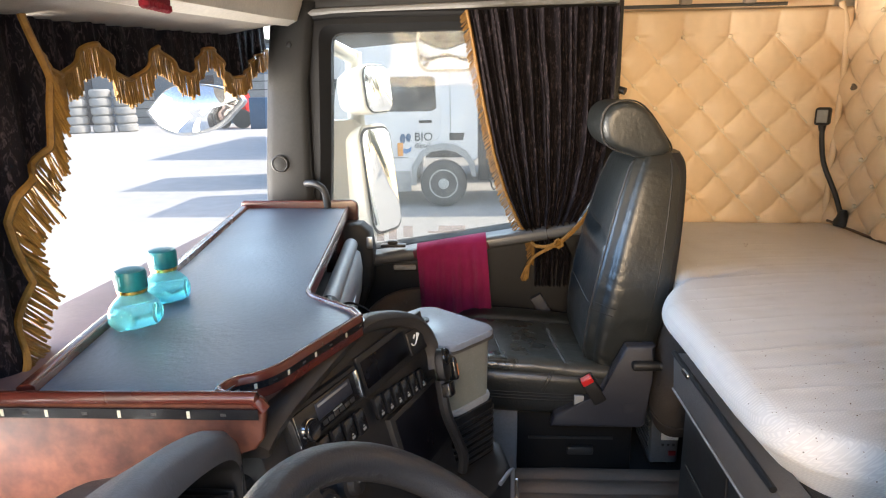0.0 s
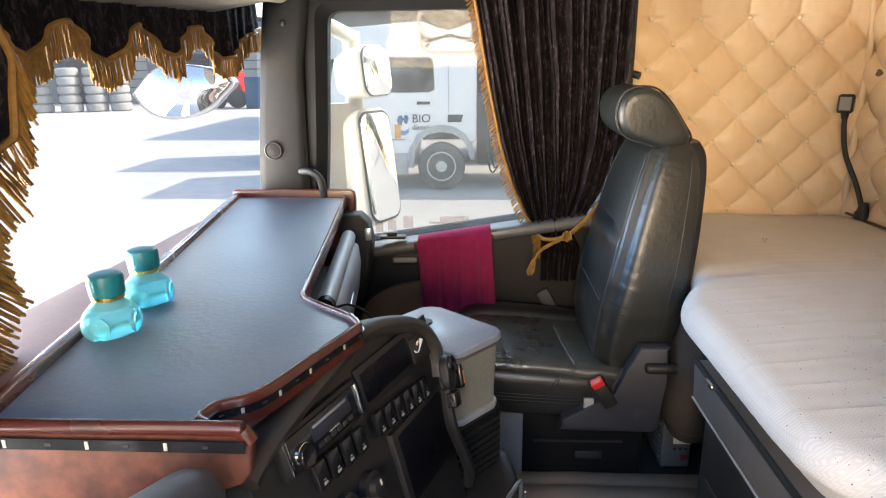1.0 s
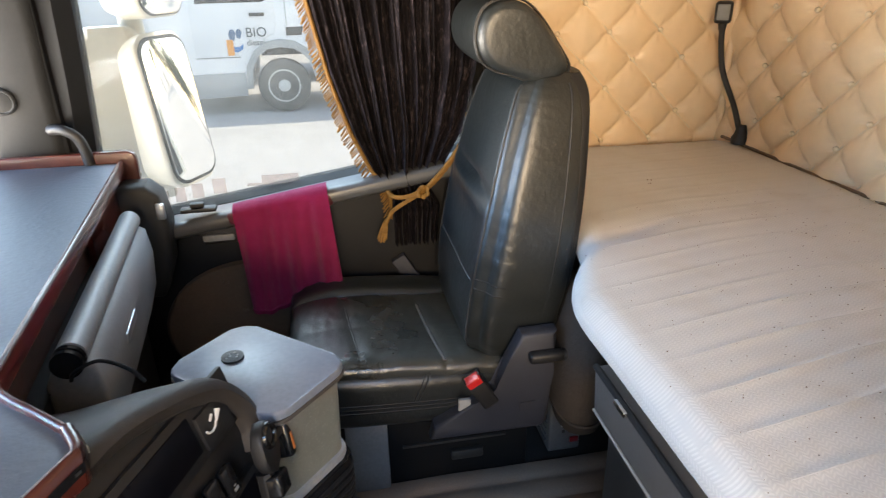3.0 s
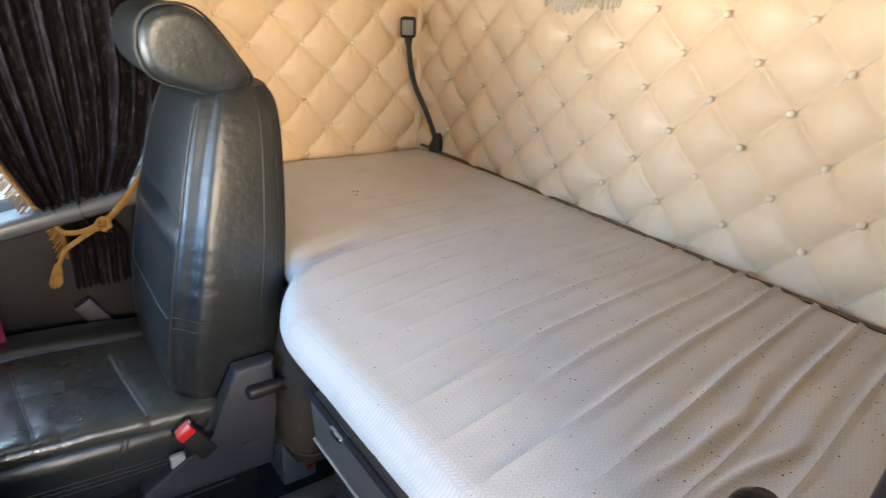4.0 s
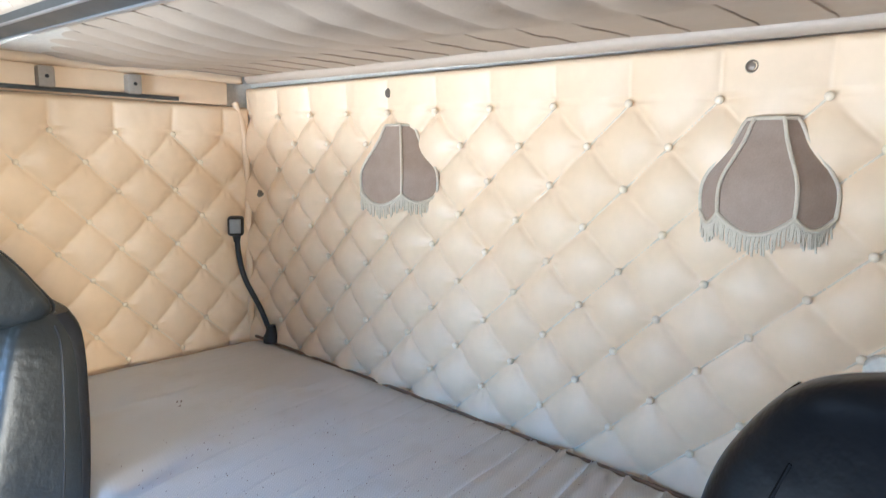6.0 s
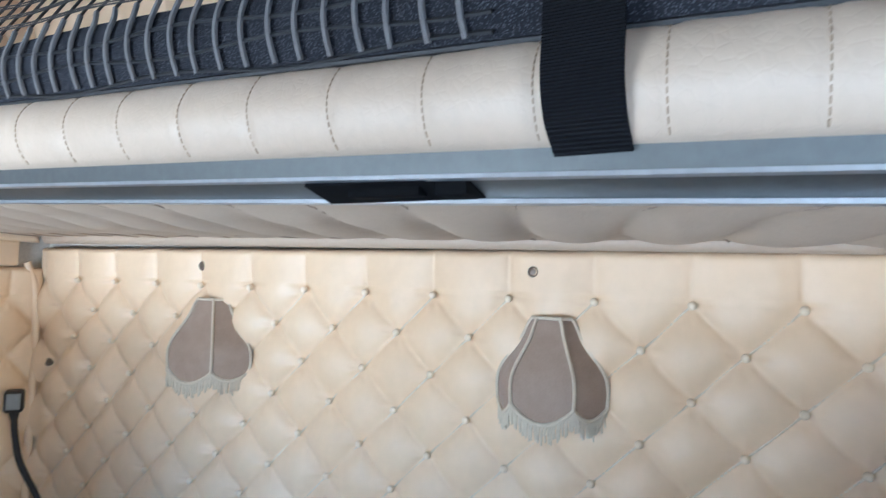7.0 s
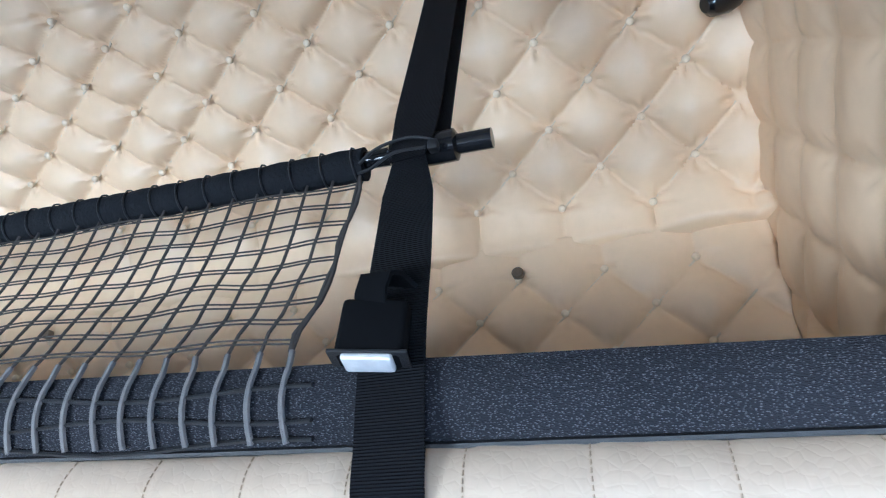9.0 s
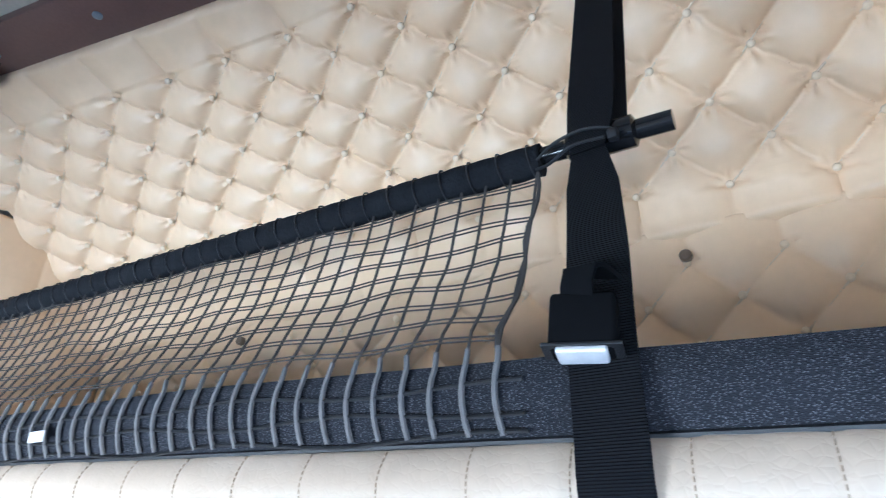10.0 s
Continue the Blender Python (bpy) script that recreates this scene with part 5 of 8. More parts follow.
for k in range(3):
    bm = B()
    box(bm, REAR - 0.042, REAR - 0.028, 0.205 - k * 0.062, 0.258 - k * 0.062, 0.925, 0.978, 0.006, 3)
    part("switch", bm, BLACK_GLOSS, sp, "black rocker switch")

# ---- reading lamp high on the driver's side
hl = thing("spot_lamp", (1.02, DRIVER, 2.32), "small dark spot lamp on the upper side padding", "spot lamp")
bm = B()
tube(bm, smooth_path([(1.05, DRIVER + 0.02, 2.42), (1.0, DRIVER + 0.06, 2.40), (0.97, DRIVER + 0.05, 2.35)], 5), 0.008, 8)
part("arm", bm, BLACK, hl)
bm = B()
lathe(bm, [(0.012, -0.03), (0.022, -0.02), (0.026, 0.01), (0.022, 0.03), (0.01, 0.036)], Matrix.Translation((0.985, DRIVER + 0.045, 2.325)) @ pose(0, 0, 0, 60, 30), 18)
part("head", bm, BLACK_GLOSS, hl)

# ---- seats
def dense(rows, k=4):
    """More rows, on a smooth curve through those given."""
    cols = [smooth_path([(r[i], r[i + 1] if i + 1 < len(r) else 0, 0) for r in rows], k) for i in range(0, len(rows[0]), 2)]
    return [tuple(c for p in ps for c in (p.x, p.y)) for ps in zip(*cols)]


SY = 1.555
seat = thing("passenger_seat", (0.25, SY, 0.0), "black leather passenger seat with bolsters, headrest and grey side cover", "seat", "cab seats")
back_rows = dense([(0.385, 0.33, 0.05, 0.17), (0.40, 0.38, 0.085, 0.215), (0.425, 0.52, 0.10, 0.233), (0.452, 0.68, 0.094, 0.230), (0.478, 0.84, 0.079, 0.204), (0.496, 0.95, 0.060, 0.174), (0.502, 0.995, 0.034, 0.135)], 14)
RN = 144


def worn_back(rows, yc, dent, e, seed, tuck=0.0, sunk=0.0):
    """A backrest with pulled seams and creases in its leather."""
    out = []
    n = len(rows)
    for k, (x, z, d, w) in enumerate(rows):
        a, b = rows[max(k - 1, 0)], rows[min(k + 1, n - 1)]
        up = Vector((b[0] - a[0], 0, b[1] - a[1])).normalized()
        ax = up.cross(Vector((0, -1, 0))) * -1
        ring = oval((x, yc, z), ax, (0, 1, 0), d, w, e, RN, dent * min(1, k / 8, (n - 1 - k) / 8))
        for q, p in enumerate(ring):
            out_way = (p - Vector((x, yc, z))).normalized()
            t = 360.0 * q / RN
            corner = math.exp(-((min(abs(t - 225), abs(t - 135)) / 9) ** 2))
            low = math.exp(-((z - 0.42) / 0.09) ** 2)
            h = 0.0013 * corner * math.sin(z * 2 * math.pi / 0.019)
            if sunk and p.x < x:
                fade = min(1.0, k / 14, (n - 1 - k) / 14)
                g = abs(p.y - yc) / w
                rise = max(0.0, min(1.0, (g - 0.82) / 0.09))
                p = p + ax * sunk * fade * (1 - rise * rise * (3 - 2 * rise))
                h += fade * (0.0010 * math.sin(z * 2 * math.pi / 0.017 + 3 * noise.noise((z * 9, seed, 2))) * math.exp(-((g - 0.93) / 0.08) ** 2) - 0.004 * math.exp(-((g - 0.81) / 0.02) ** 2))
            h += 0.005 * low * noise.noise((z * 34 + seed, p.y * 7, p.x * 9)) + 0.0026 * noise.noise((z * 12, p.y * 14, p.x * 12 + seed))
            if tuck and p.x < x:
                mid = max(0.0, 1 - (abs(p.y - yc) / 0.185) ** 8)
                zt = tuck + 0.03 * (p.y - yc)
                h += mid * (-0.016 * math.exp(-((z - zt) / 0.010) ** 2) + 0.010 * math.exp(-((z - zt + 0.032) / 0.022) ** 2))
            ring[q] = p + out_way * h
        out.append(ring)
    return out


bm = B()
rings = worn_back(back_rows, SY, 0.006, 7.0, 3, 0.738, 0.022)
loft(bm, rings)
sb = part("backrest", bm, LEATHER, seat, "creased black leather backrest", sharp=70)


def front_line(rows, rings, frac):
    """Points down the front face at a share of its width."""
    pts = []
    for (x, z, d, w), ring in zip(rows, rings):
        best = min((p for p in ring if p.x < x), key=lambda p: abs((p.y - SY) - frac * w))
        pts.append(best + Vector((-0.0012, 0, 0)))
    return pts


for f in (-0.815, 0.815):
    bm = B()
    tube(bm, front_line(back_rows, rings, f)[12:-12:4], 0.0020, 6)
    part("bolster_seam", bm, LEATHER_SEAM, sb, "raised bolster seam")
def ring_at(z):
    return min(range(len(back_rows)), key=lambda k: abs(back_rows[k][1] - z))


for z, lo, hi in ((0.640, 0.83, 1.0), (0.653, 0.83, 1.0), (0.535, -1.0, -0.83), (0.548, -1.0, -0.83)):
    k0 = ring_at(z)
    x, zz, d, w = back_rows[k0]
    pts = [p + Vector((-0.001, 0, 0.0)) for p in rings[k0] if p.x < x - 0.02 and lo < (p.y - SY) / w < hi]
    bm = B()
    tube(bm, sorted(pts, key=lambda p: p.y), 0.0017, 6)
    part("panel_seam", bm, LEATHER_SEAM, sb, "double seam across the bolster")
k0 = ring_at(0.545)
bm = B()
tube(bm, sorted([p + Vector((-0.0008, 0, 0)) for p in rings[k0] if p.x < back_rows[k0][0] - 0.01 and abs(p.y - SY) < 0.175], key=lambda p: p.y), 0.0011, 6)
part("worn_seam", bm, WORN_LEATHER, sb, "pale worn seam across the panel")
for q in (RN * 225 // 360, RN * 225 // 360 + 1):
    bm = B()
    tube(bm, [r[q] + Vector((-0.001, -0.0014, 0)) for r in rings[8:-8:2]], 0.0024, 6)
    part("side_piping", bm, LEATHER_SEAM, sb, "twin stitched piping")
bm = B()
edge_line = [r[RN * 225 // 360 - 2] for r in rings[10:-14]]
for a, b in zip(edge_line, edge_line[1:]):
    m = a.lerp(b, 0.5)
    tube(bm, [m + Vector((-0.004, -0.0015, 0.001)), m + Vector((0.004, -0.0022, -0.001))], 0.0011, 4)
part("stitching", bm, LEATHER_SEAM, sb, "cross stitches along the bolster", kind="stuff")
bm = B()
tube(bm, [(x + 0.42 * d, SY - w * 0.994, z) for x, z, d, w in back_rows[10:-6:3]], 0.0022, 6)
part("side_seam", bm, LEATHER_SEAM, sb, "seam along the side panel")
bm = B()
rings = []
for (x, z, d, w) in back_rows[1:-2]:
    rings.append(oval((x + d * 0.72, SY, z), (1, 0, 0.1), (0, 1, 0), 0.030, w * 0.965, 5, 36))
loft(bm, rings)
part("back_shell", bm, BLACK, seat, "black plastic back shell")
# headrest: a leather roll with flat stitched ends
prof = [(0.330, 1.062), (0.336, 1.100), (0.356, 1.126), (0.395, 1.136), (0.435, 1.128), (0.470, 1.095), (0.505, 1.045), (0.530, 1.005), (0.520, 0.985), (0.485, 0.968), (0.450, 0.972), (0.415, 0.985), (0.368, 1.000), (0.340, 1.024)]
cx, cz = 0.425, 1.055
bm = B()
loft(bm, [[(cx + (x - cx) * k, y, cz + (z - cz) * k) for x, z in prof] for y, k in
          ((SY - 0.150, 0.70), (SY - 0.147, 0.86), (SY - 0.138, 0.955), (SY - 0.125, 1.0), (SY - 0.04, 1.03), (SY + 0.04, 1.03), (SY + 0.125, 1.0), (SY + 0.138, 0.955), (SY + 0.147, 0.86), (SY + 0.150, 0.70))])
hr = part("headrest", bm, LEATHER, seat, "black leather headrest roll", sharp=60)
hr.modifiers.new("round", "SUBSURF").levels = 2
hr.modifiers["round"].render_levels = 2
bm = B()
for off in (0.0, 0.008):
    ring = [(cx + (x - cx) * (0.985 + off), SY - 0.128 + off, cz + (z - cz) * (0.985 + off)) for x, z in prof]
    tube(bm, smooth_path([*ring, ring[0]], 3)[:-1], 0.0022, 6, True)
part("piping", bm, LEATHER_SEAM, hr, "stitched piping")
for dy in (-0.06, 0.06):
    bm = B()
    tube(bm, [(0.487, SY + dy, 0.90), (0.478, SY + dy, 1.02)], 0.007, 10)
    part("headrest_post", bm, CHROME, seat)
# cushion
cush = dense([(-0.115, 0.30, 0.03, 0.19), (-0.10, 0.315, 0.065, 0.225), (-0.02, 0.318, 0.085, 0.24), (0.12, 0.312, 0.085, 0.245), (0.28, 0.302, 0.08, 0.24), (0.38, 0.30, 0.07, 0.22), (0.41, 0.30, 0.04, 0.18)])
bm = B()
loft(bm, [oval((x, SY, z - 0.006), (0, 0, -1), (0, 1, 0), d, w, 5.0, 60, 0.0) for x, z, d, w in cush])
sc = part("cushion", bm, LEATHER, seat, "black leather seat cushion with a stitched border", sharp=70)
CUSH_TOP = [(x, z + d - 0.006) for x, z, d, w in cush]
PANEL0, PANEL1 = SY - 0.232, SY + 0.118


def cushion_top(x, y):
    """The sewn-in seat panel, drawn down along its edges and creased."""
    e = min(y - PANEL0, PANEL1 - y, x + 0.112, 0.40 - x)
    q = max(0.0, min(1.0, e / 0.035))
    z = lerp(CUSH_TOP, x) - 0.008 + 0.021 * math.sqrt(q * (2 - q)) - 0.010 * max(0, 1 - abs(y - SY + 0.05) / 0.15)
    z += 0.0022 * noise.noise((x * 16, y * 9, 3)) + 0.0010 * noise.noise((x * 45, y * 30, 6))
    for xs, dep in ((0.221, 0.003), (0.036, 0.002)):
        z -= dep * math.exp(-((x - xs + 0.10 * (y - 1.55)) / 0.010) ** 2)
    return z


bm = B()
slab(bm, lambda i, j: Vector((-0.112 + 0.512 * i, PANEL0 + (PANEL1 - PANEL0) * j, cushion_top(-0.112 + 0.512 * i, PANEL0 + (PANEL1 - PANEL0) * j))), 110, 80, (0, 0, -0.012))
part("seat_panel", bm, CUSHION_LEATHER, sc, "worn black leather seat panel", sharp=70)
bm = B()
loft(bm, [oval((x, SY + 0.172 * w / 0.245, z + d - 0.020), (0, 0, -1), (0, 1, 0), 0.034 * w / 0.245, 0.056 * w / 0.245, 2.4, 28) for x, z, d, w in cush[1:-2]])
part("side_roll", bm, LEATHER, sc, "raised side roll", sharp=70)
# pale grey carries the seams' sheen as well as their wear
for x0, slope, y0, y1, r in ((0.221, -0.10, 1.338, 1.60, 0.0058), (0.036, -0.10, 1.345, 1.60, 0.0016)):
    bm = B()
    ys = [y0 + (y1 - y0) * k / 16 for k in range(17)]
    tube(bm, [(x0 + slope * (y - 1.55), y, cushion_top(x0 + slope * (y - 1.55), y) + 0.0014 - (r - 0.0035) * (r > 0.004)) for y in ys], r, 6)
    part("worn_seam", bm, WORN_LEATHER, sc, "pale seam across the cushion, wear and sheen in its colour")
for dz in (0.006, -0.004, -0.014):
    for s in (-1, 1):
        bm = B()
        tube(bm, [(x, SY + s * (w * 0.996 + 0.0005), z - 0.010 + dz) for x, z, d, w in cush[3:-3]], 0.0021, 6)
        part("edge_seam", bm, LEATHER_SEAM, sc, "raised border seam")
bm = B()
for dx in (0.0, 0.010):
    tube(bm, [(0.196 + dx - 0.03 * k / 5, SY - 0.2445 - 0.0008 + 0.010 * max(0, 2 - k) / 2, 0.372 - 0.062 * k / 5) for k in range(6)], 0.0018, 6)
part("border_seam", bm, LEATHER_SEAM, sc, "slanting double seam")
# plinth, side cover, recliner knob, belt buckle
bm = B()
box(bm, 0.02, 0.46, SY - 0.17, SY + 0.20, 0.0, 0.235, 0.012)
part("plinth", bm, RUBBER, seat)
bm = B()
box(bm, 0.14, 0.40, SY - 0.176, SY - 0.168, 0.115, 0.122, 0.001)
box(bm, 0.26, 0.34, SY - 0.185, SY - 0.168, 0.065, 0.092, 0.004)
part("plinth_drawer", bm, DARK, seat)
bm = B()
box(bm, 0.005, 0.105, SY - 0.19, SY - 0.10, 0.0, 0.225, 0.006)
part("front_cover", bm, GREY, seat, "dull grey storage cover")
bm = B()
prism(bm, [(0.195, 0.215), (0.205, 0.252), (0.30, 0.302), (0.352, 0.325), (0.372, 0.40), (0.402, 0.468), (0.482, 0.470), (0.478, 0.36), (0.468, 0.225), (0.455, 0.212)], Matrix.Translation((0, SY - 0.235, 0)) @ m_xz, 0.04, 0.010, 3)
cover = part("side_cover", bm, SLATE, seat, "slate grey plastic side cover")
bm = B()
prism(bm, [(0.40, 0.262), (0.435, 0.266), (0.437, 0.292), (0.40, 0.29)], Matrix.Translation((0, SY - 0.274, 0)) @ m_xz, 0.003)
part("cover_panel", bm, SLATE, cover)
bm = B()
box(bm, 0.415, 0.495, SY - 0.30, SY - 0.272, 0.402, 0.428, 0.010, 4)
tube(bm, [(0.49, SY - 0.287, 0.415), (0.515, SY - 0.287, 0.413)], [0.013, 0.016], 14)
part("recliner_lever", bm, BLACK, seat, "black recliner lever")
bm = B()
mbk = Matrix.Translation((0.312, SY - 0.262, 0.335)) @ pose(0, 0, 0, 0, -32, 0)
box(bm, -0.020, 0.020, -0.016, 0.016, -0.05, 0.034, 0.006, 3, m=mbk)
bk = part("belt_buckle", bm, BLACK, seat, "black belt buckle on a stalk")
bm = B()
box(bm, -0.017, 0.017, -0.0180, 0.010, 0.020, 0.0385, 0.003, 3, m=mbk)
part("release_button", bm, RED, bk, "red release button")
bm = B()
box(bm, -0.021, 0.021, -0.006, 0.017, 0.028, 0.0375, 0.002, 2, m=mbk)
part("buckle_frame", bm, BLACK_GLOSS, bk)
bm = B()
box(bm, 0.262, 0.290, SY - 0.268, SY - 0.258, 0.262, 0.312, 0.003, m=Matrix())
part("stalk", bm, LIGHT_GREY, bk, "pale buckle stalk")
# far belt anchor
bm = B()
box(bm, -0.022, 0.022, -0.012, 0.012, -0.05, 0.048, 0.006, m=Matrix.Translation((0.215, SY + 0.24, 0.40)) @ pose(0, 0, 0, 0, -30, 0))
part("belt_end", bm, SLATE, seat, "grey belt end piece")

# driver's seat: taller, with a tapered shoulder
DY = 0.03
ds = thing("driver_seat", (0.35, DY, 0.0), "worn black leather driver's seat with rounded shoulders", "seat", "cab seats")
rows2 = dense([(0.50, 0.42, 0.06, 0.20), (0.515, 0.50, 0.085, 0.25), (0.54, 0.66, 0.095, 0.272), (0.565, 0.82, 0.09, 0.272), (0.582, 0.96, 0.078, 0.267), (0.595, 1.055, 0.066, 0.256), (0.602, 1.112, 0.056, 0.238), (0.606, 1.155, 0.040, 0.205), (0.607, 1.178, 0.014, 0.14)], 9)
rings2 = worn_back(rows2, DY, 0.03, 3.4, 11)
bm = B()
loft(bm, rings2)
db = part("backrest", bm, DRIVER_LEATHER, ds, "creased black leather backrest", sharp=70)
bm = B()
tube(bm, [(x - d * 0.55, DY + w * 0.93, z) for x, z, d, w in rows2[9:-12:2]], 0.003, 6)
tube(bm, [(x + d * 0.45, DY + w * 0.975, z) for x, z, d, w in rows2[9:-10:2]], 0.003, 6)
part("seams", bm, MATT_SEAM, db)


def on_driver_front(y, z):
    k = min(range(len(rows2)), key=lambda q: abs(rows2[q][1] - z))
    return min((p for p in rings2[k] if p.x < rows2[k][0]), key=lambda p: abs(p.y - y)) * 1.0


def front_path(pts):
    """A line laid on the front of the driver's backrest through points of (y, z)."""
    fine = smooth_path([(0, y, z) for y, z in pts], 5)
    return [Vector((on_driver_front(p.y, p.z).x - 0.0026, p.y, p.z)) for p in fine]


for pts, r in (([(0.228, 1.12), (0.243, 1.07), (0.252, 1.02), (0.253, 0.985)], 0.0013), ([(0.253, 0.985), (0.252, 0.968), (0.235, 0.964), (0.20, 0.958), (0.14, 0.95)], 0.0013)):
    bm = B()
    tube(bm, front_path(pts), r, 6)
    part("panel_seam", bm, MATT_SEAM, db, "seam round the upper panel")
for pts in ([(0.205, 1.055), (0.192, 1.035), (0.188, 1.01), (0.178, 0.995), (0.165, 0.99)], [(0.178, 1.062), (0.190, 1.05), (0.196, 1.035), (0.185, 1.02), (0.172, 1.03), (0.165, 1.045)], [(0.182, 1.04), (0.176, 1.02), (0.170, 1.002)]):
    bm = B()
    tube(bm, front_path(pts), 0.0007, 6)
    part("stitched_motif", bm, DRIVER_LEATHER, db, "stitched curls on the leather")
cush2 = dense([(-0.02, 0.46, 0.03, 0.20), (0.0, 0.475, 0.06, 0.24), (0.12, 0.475, 0.075, 0.255), (0.3, 0.465, 0.075, 0.25), (0.44, 0.46, 0.06, 0.23), (0.47, 0.46, 0.03, 0.18)])
bm = B()
loft(bm, [oval((x, DY, z), (0, 0, -1), (0, 1, 0), d, w, 3.6, 40, 0.012) for x, z, d, w in cush2])
part("cushion", bm, DRIVER_LEATHER, ds, sharp=70)
bm = B()
box(bm, 0.02, 0.46, DY - 0.18, DY + 0.18, 0.0, 0.40, 0.015)
part("plinth", bm, BLACK, ds)
bm = B()
tube(bm, smooth_path([(0.60, DY + 0.325, 0.70), (0.555, DY + 0.328, 0.765), (0.545, DY + 0.33, 0.80), (0.548, DY + 0.33, 0.835)], 5), [0.026] * 12 + [0.025, 0.023, 0.019, 0.010], 14)
part("folded_armrest", bm, DRIVER_LEATHER, ds, "folded-up black armrest")

# ---- inverter and cloth bag beside the bunk
inv = thing("power_inverter", (0.555, 1.38, 0.0), "grey power inverter with white socket on the floor by the bunk", "power inverter")
bm = B()
box(bm, 0.515, 0.60, 1.38, 1.56, 0.035, 0.195, 0.008, 3)
body = part("case", bm, INVERTER_GREY, inv)
bm = B()
for k in range(7):
    box(bm, 0.511, 0.516, 1.40, 1.54, 0.055 + 0.018 * k, 0.063 + 0.018 * k, 0.001)
part("cooling_fins", bm, INVERTER_GREY, body)
bm = B()
box(bm, 0.545, 0.597, 1.374, 1.379, 0.118, 0.166, 0.002)
so = part("socket", bm, WHITE_PLASTIC, inv, "white mains socket")
bm = B()
lathe(bm, [(0.020, -0.004), (0.020, 0.004), (0.017, 0.005), (0.016, -0.001)], Matrix.Translation((0.571, 1.3735, 0.142)) @ pose(0, 0, 0, 90), 22)
part("socket_ring", bm, WHITE_PLASTIC, so)
bm = B()
for dx in (-0.007, 0.007):
    lathe(bm, [(0.003, 0), (0.003, 0.002)], Matrix.Translation((0.571 + dx, 1.371, 0.142 + dx * 0.4)) @ pose(0, 0, 0, 90), 8)
part("socket_hole", bm, BLACK, so)
bm = B()
box(bm, 0.57, 0.592, 1.374, 1.379, 0.065, 0.08, 0.001)
part("power_switch", bm, surface("dark_red_switch", (0.2, 0.01, 0.015), 0.3), inv, "dark red switch")
for k in range(3):
    bm = B()
    box(bm, 0.548 + 0.016 * k, 0.556 + 0.016 * k, 1.376, 1.379, 0.096, 0.104, 0.001)
    part("indicator", bm, BLACK, inv)
bm = B()
for x in (0.53, 0.585):
    box(bm, x, x + 0.01, 1.42, 1.54, 0.0, 0.036, 0.002)
part("feet", bm, BLACK, inv)
bm = B()
loft(bm, [oval((0.535 + dx, 1.30, z), (1, 0, 0), (0, 1, 0), rx, ry, 2.4, 22) for z, dx, rx, ry in ((0.20, 0.01, 0.03, 0.04), (0.215, 0.01, 0.047, 0.07), (0.27, 0.005, 0.055, 0.09), (0.36, 0.0, 0.05, 0.10), (0.45, 0.01, 0.045, 0.11), (0.545, 0.02, 0.035, 0.11))])
BROWN_CLOTH = surface("brown_cloth", (0.062, 0.052, 0.045), 0.9, big=12, fine=300, bump=0.6, bump_size=90, spec=0.1)
bag = thing("cloth_bag", (0.54, 1.30, 0.20), "brown-grey cloth bundle hung between bunk and seat", "bag")
bag_body = part("pouch", bm, BROWN_CLOTH, bag, sharp=80)
bm = B()
tube(bm, [(p.x, p.y, p.z) for p in (Vector(q) for q in oval((0.542, 1.30, 0.262), (1, 0, 0), (0, 1, 0.12), 0.0545, 0.0885, 2.4, 22))], 0.0035, 6, True)
part("hem", bm, BROWN_CLOTH, bag_body, "rolled hem")

# ---- dashboard shelf: leatherette top with lacquered wood rims and LED tape
SHELF = [(-0.835, 1.775), (-0.47, 1.765), (-0.415, 1.28), (-0.375, 0.90), (-0.362, 0.835), (-0.335, 0.80), (-0.255, 0.735), (-0.233, 0.70), (-0.24, 0.675), (-0.285, 0.56), (-0.315, 0.485), (-0.335, 0.455), (-0.365, 0.435), (-0.375, 0.40), (-0.37, 0.385), (-0.66, 0.385), (-0.695, 0.68), (-0.735, 1.05), (-0.79, 1.45)]
TZ = 0.774
shelf = thing("dashboard_shelf", (-0.5, 1.0, TZ - 0.03), "dashboard shelf with dark leatherette top and lacquered burl wood rims", "shelf")
bm = B()
prism(bm, SHELF[::-1], Matrix.Translation((0, 0, TZ - 0.022)), 0.022, 0.003)
part("top", bm, SHELF_LEATHER, shelf, "dark leatherette top, dented and worn")


def rim(name, pts, h0, h1, w, material, label):
    """An upright lip along the line."""
    bm = B()
    pts = smooth_path([(x, y, 0) for x, y in pts], 5)
    rings = []
    for k, p in enumerate(pts):
        a, b = pts[max(k - 1, 0)], pts[min(k + 1, len(pts) - 1)]
        n = (b - a).normalized().cross(Vector((0, 0, 1)))
        rings.append([p - n * w / 2 + Vector((0, 0, h0)), p + n * w / 2 + Vector((0, 0, h0)), p + n * w / 2 + Vector((0, 0, h1 - 0.004)), p + n * w / 4 + Vector((0, 0, h1)),
                      p - n * w / 4 + Vector((0, 0, h1)), p - n * w / 2 + Vector((0, 0, h1 - 0.004))])
    loft(bm, rings)
    return part(name, bm, material, shelf, label, sharp=60)


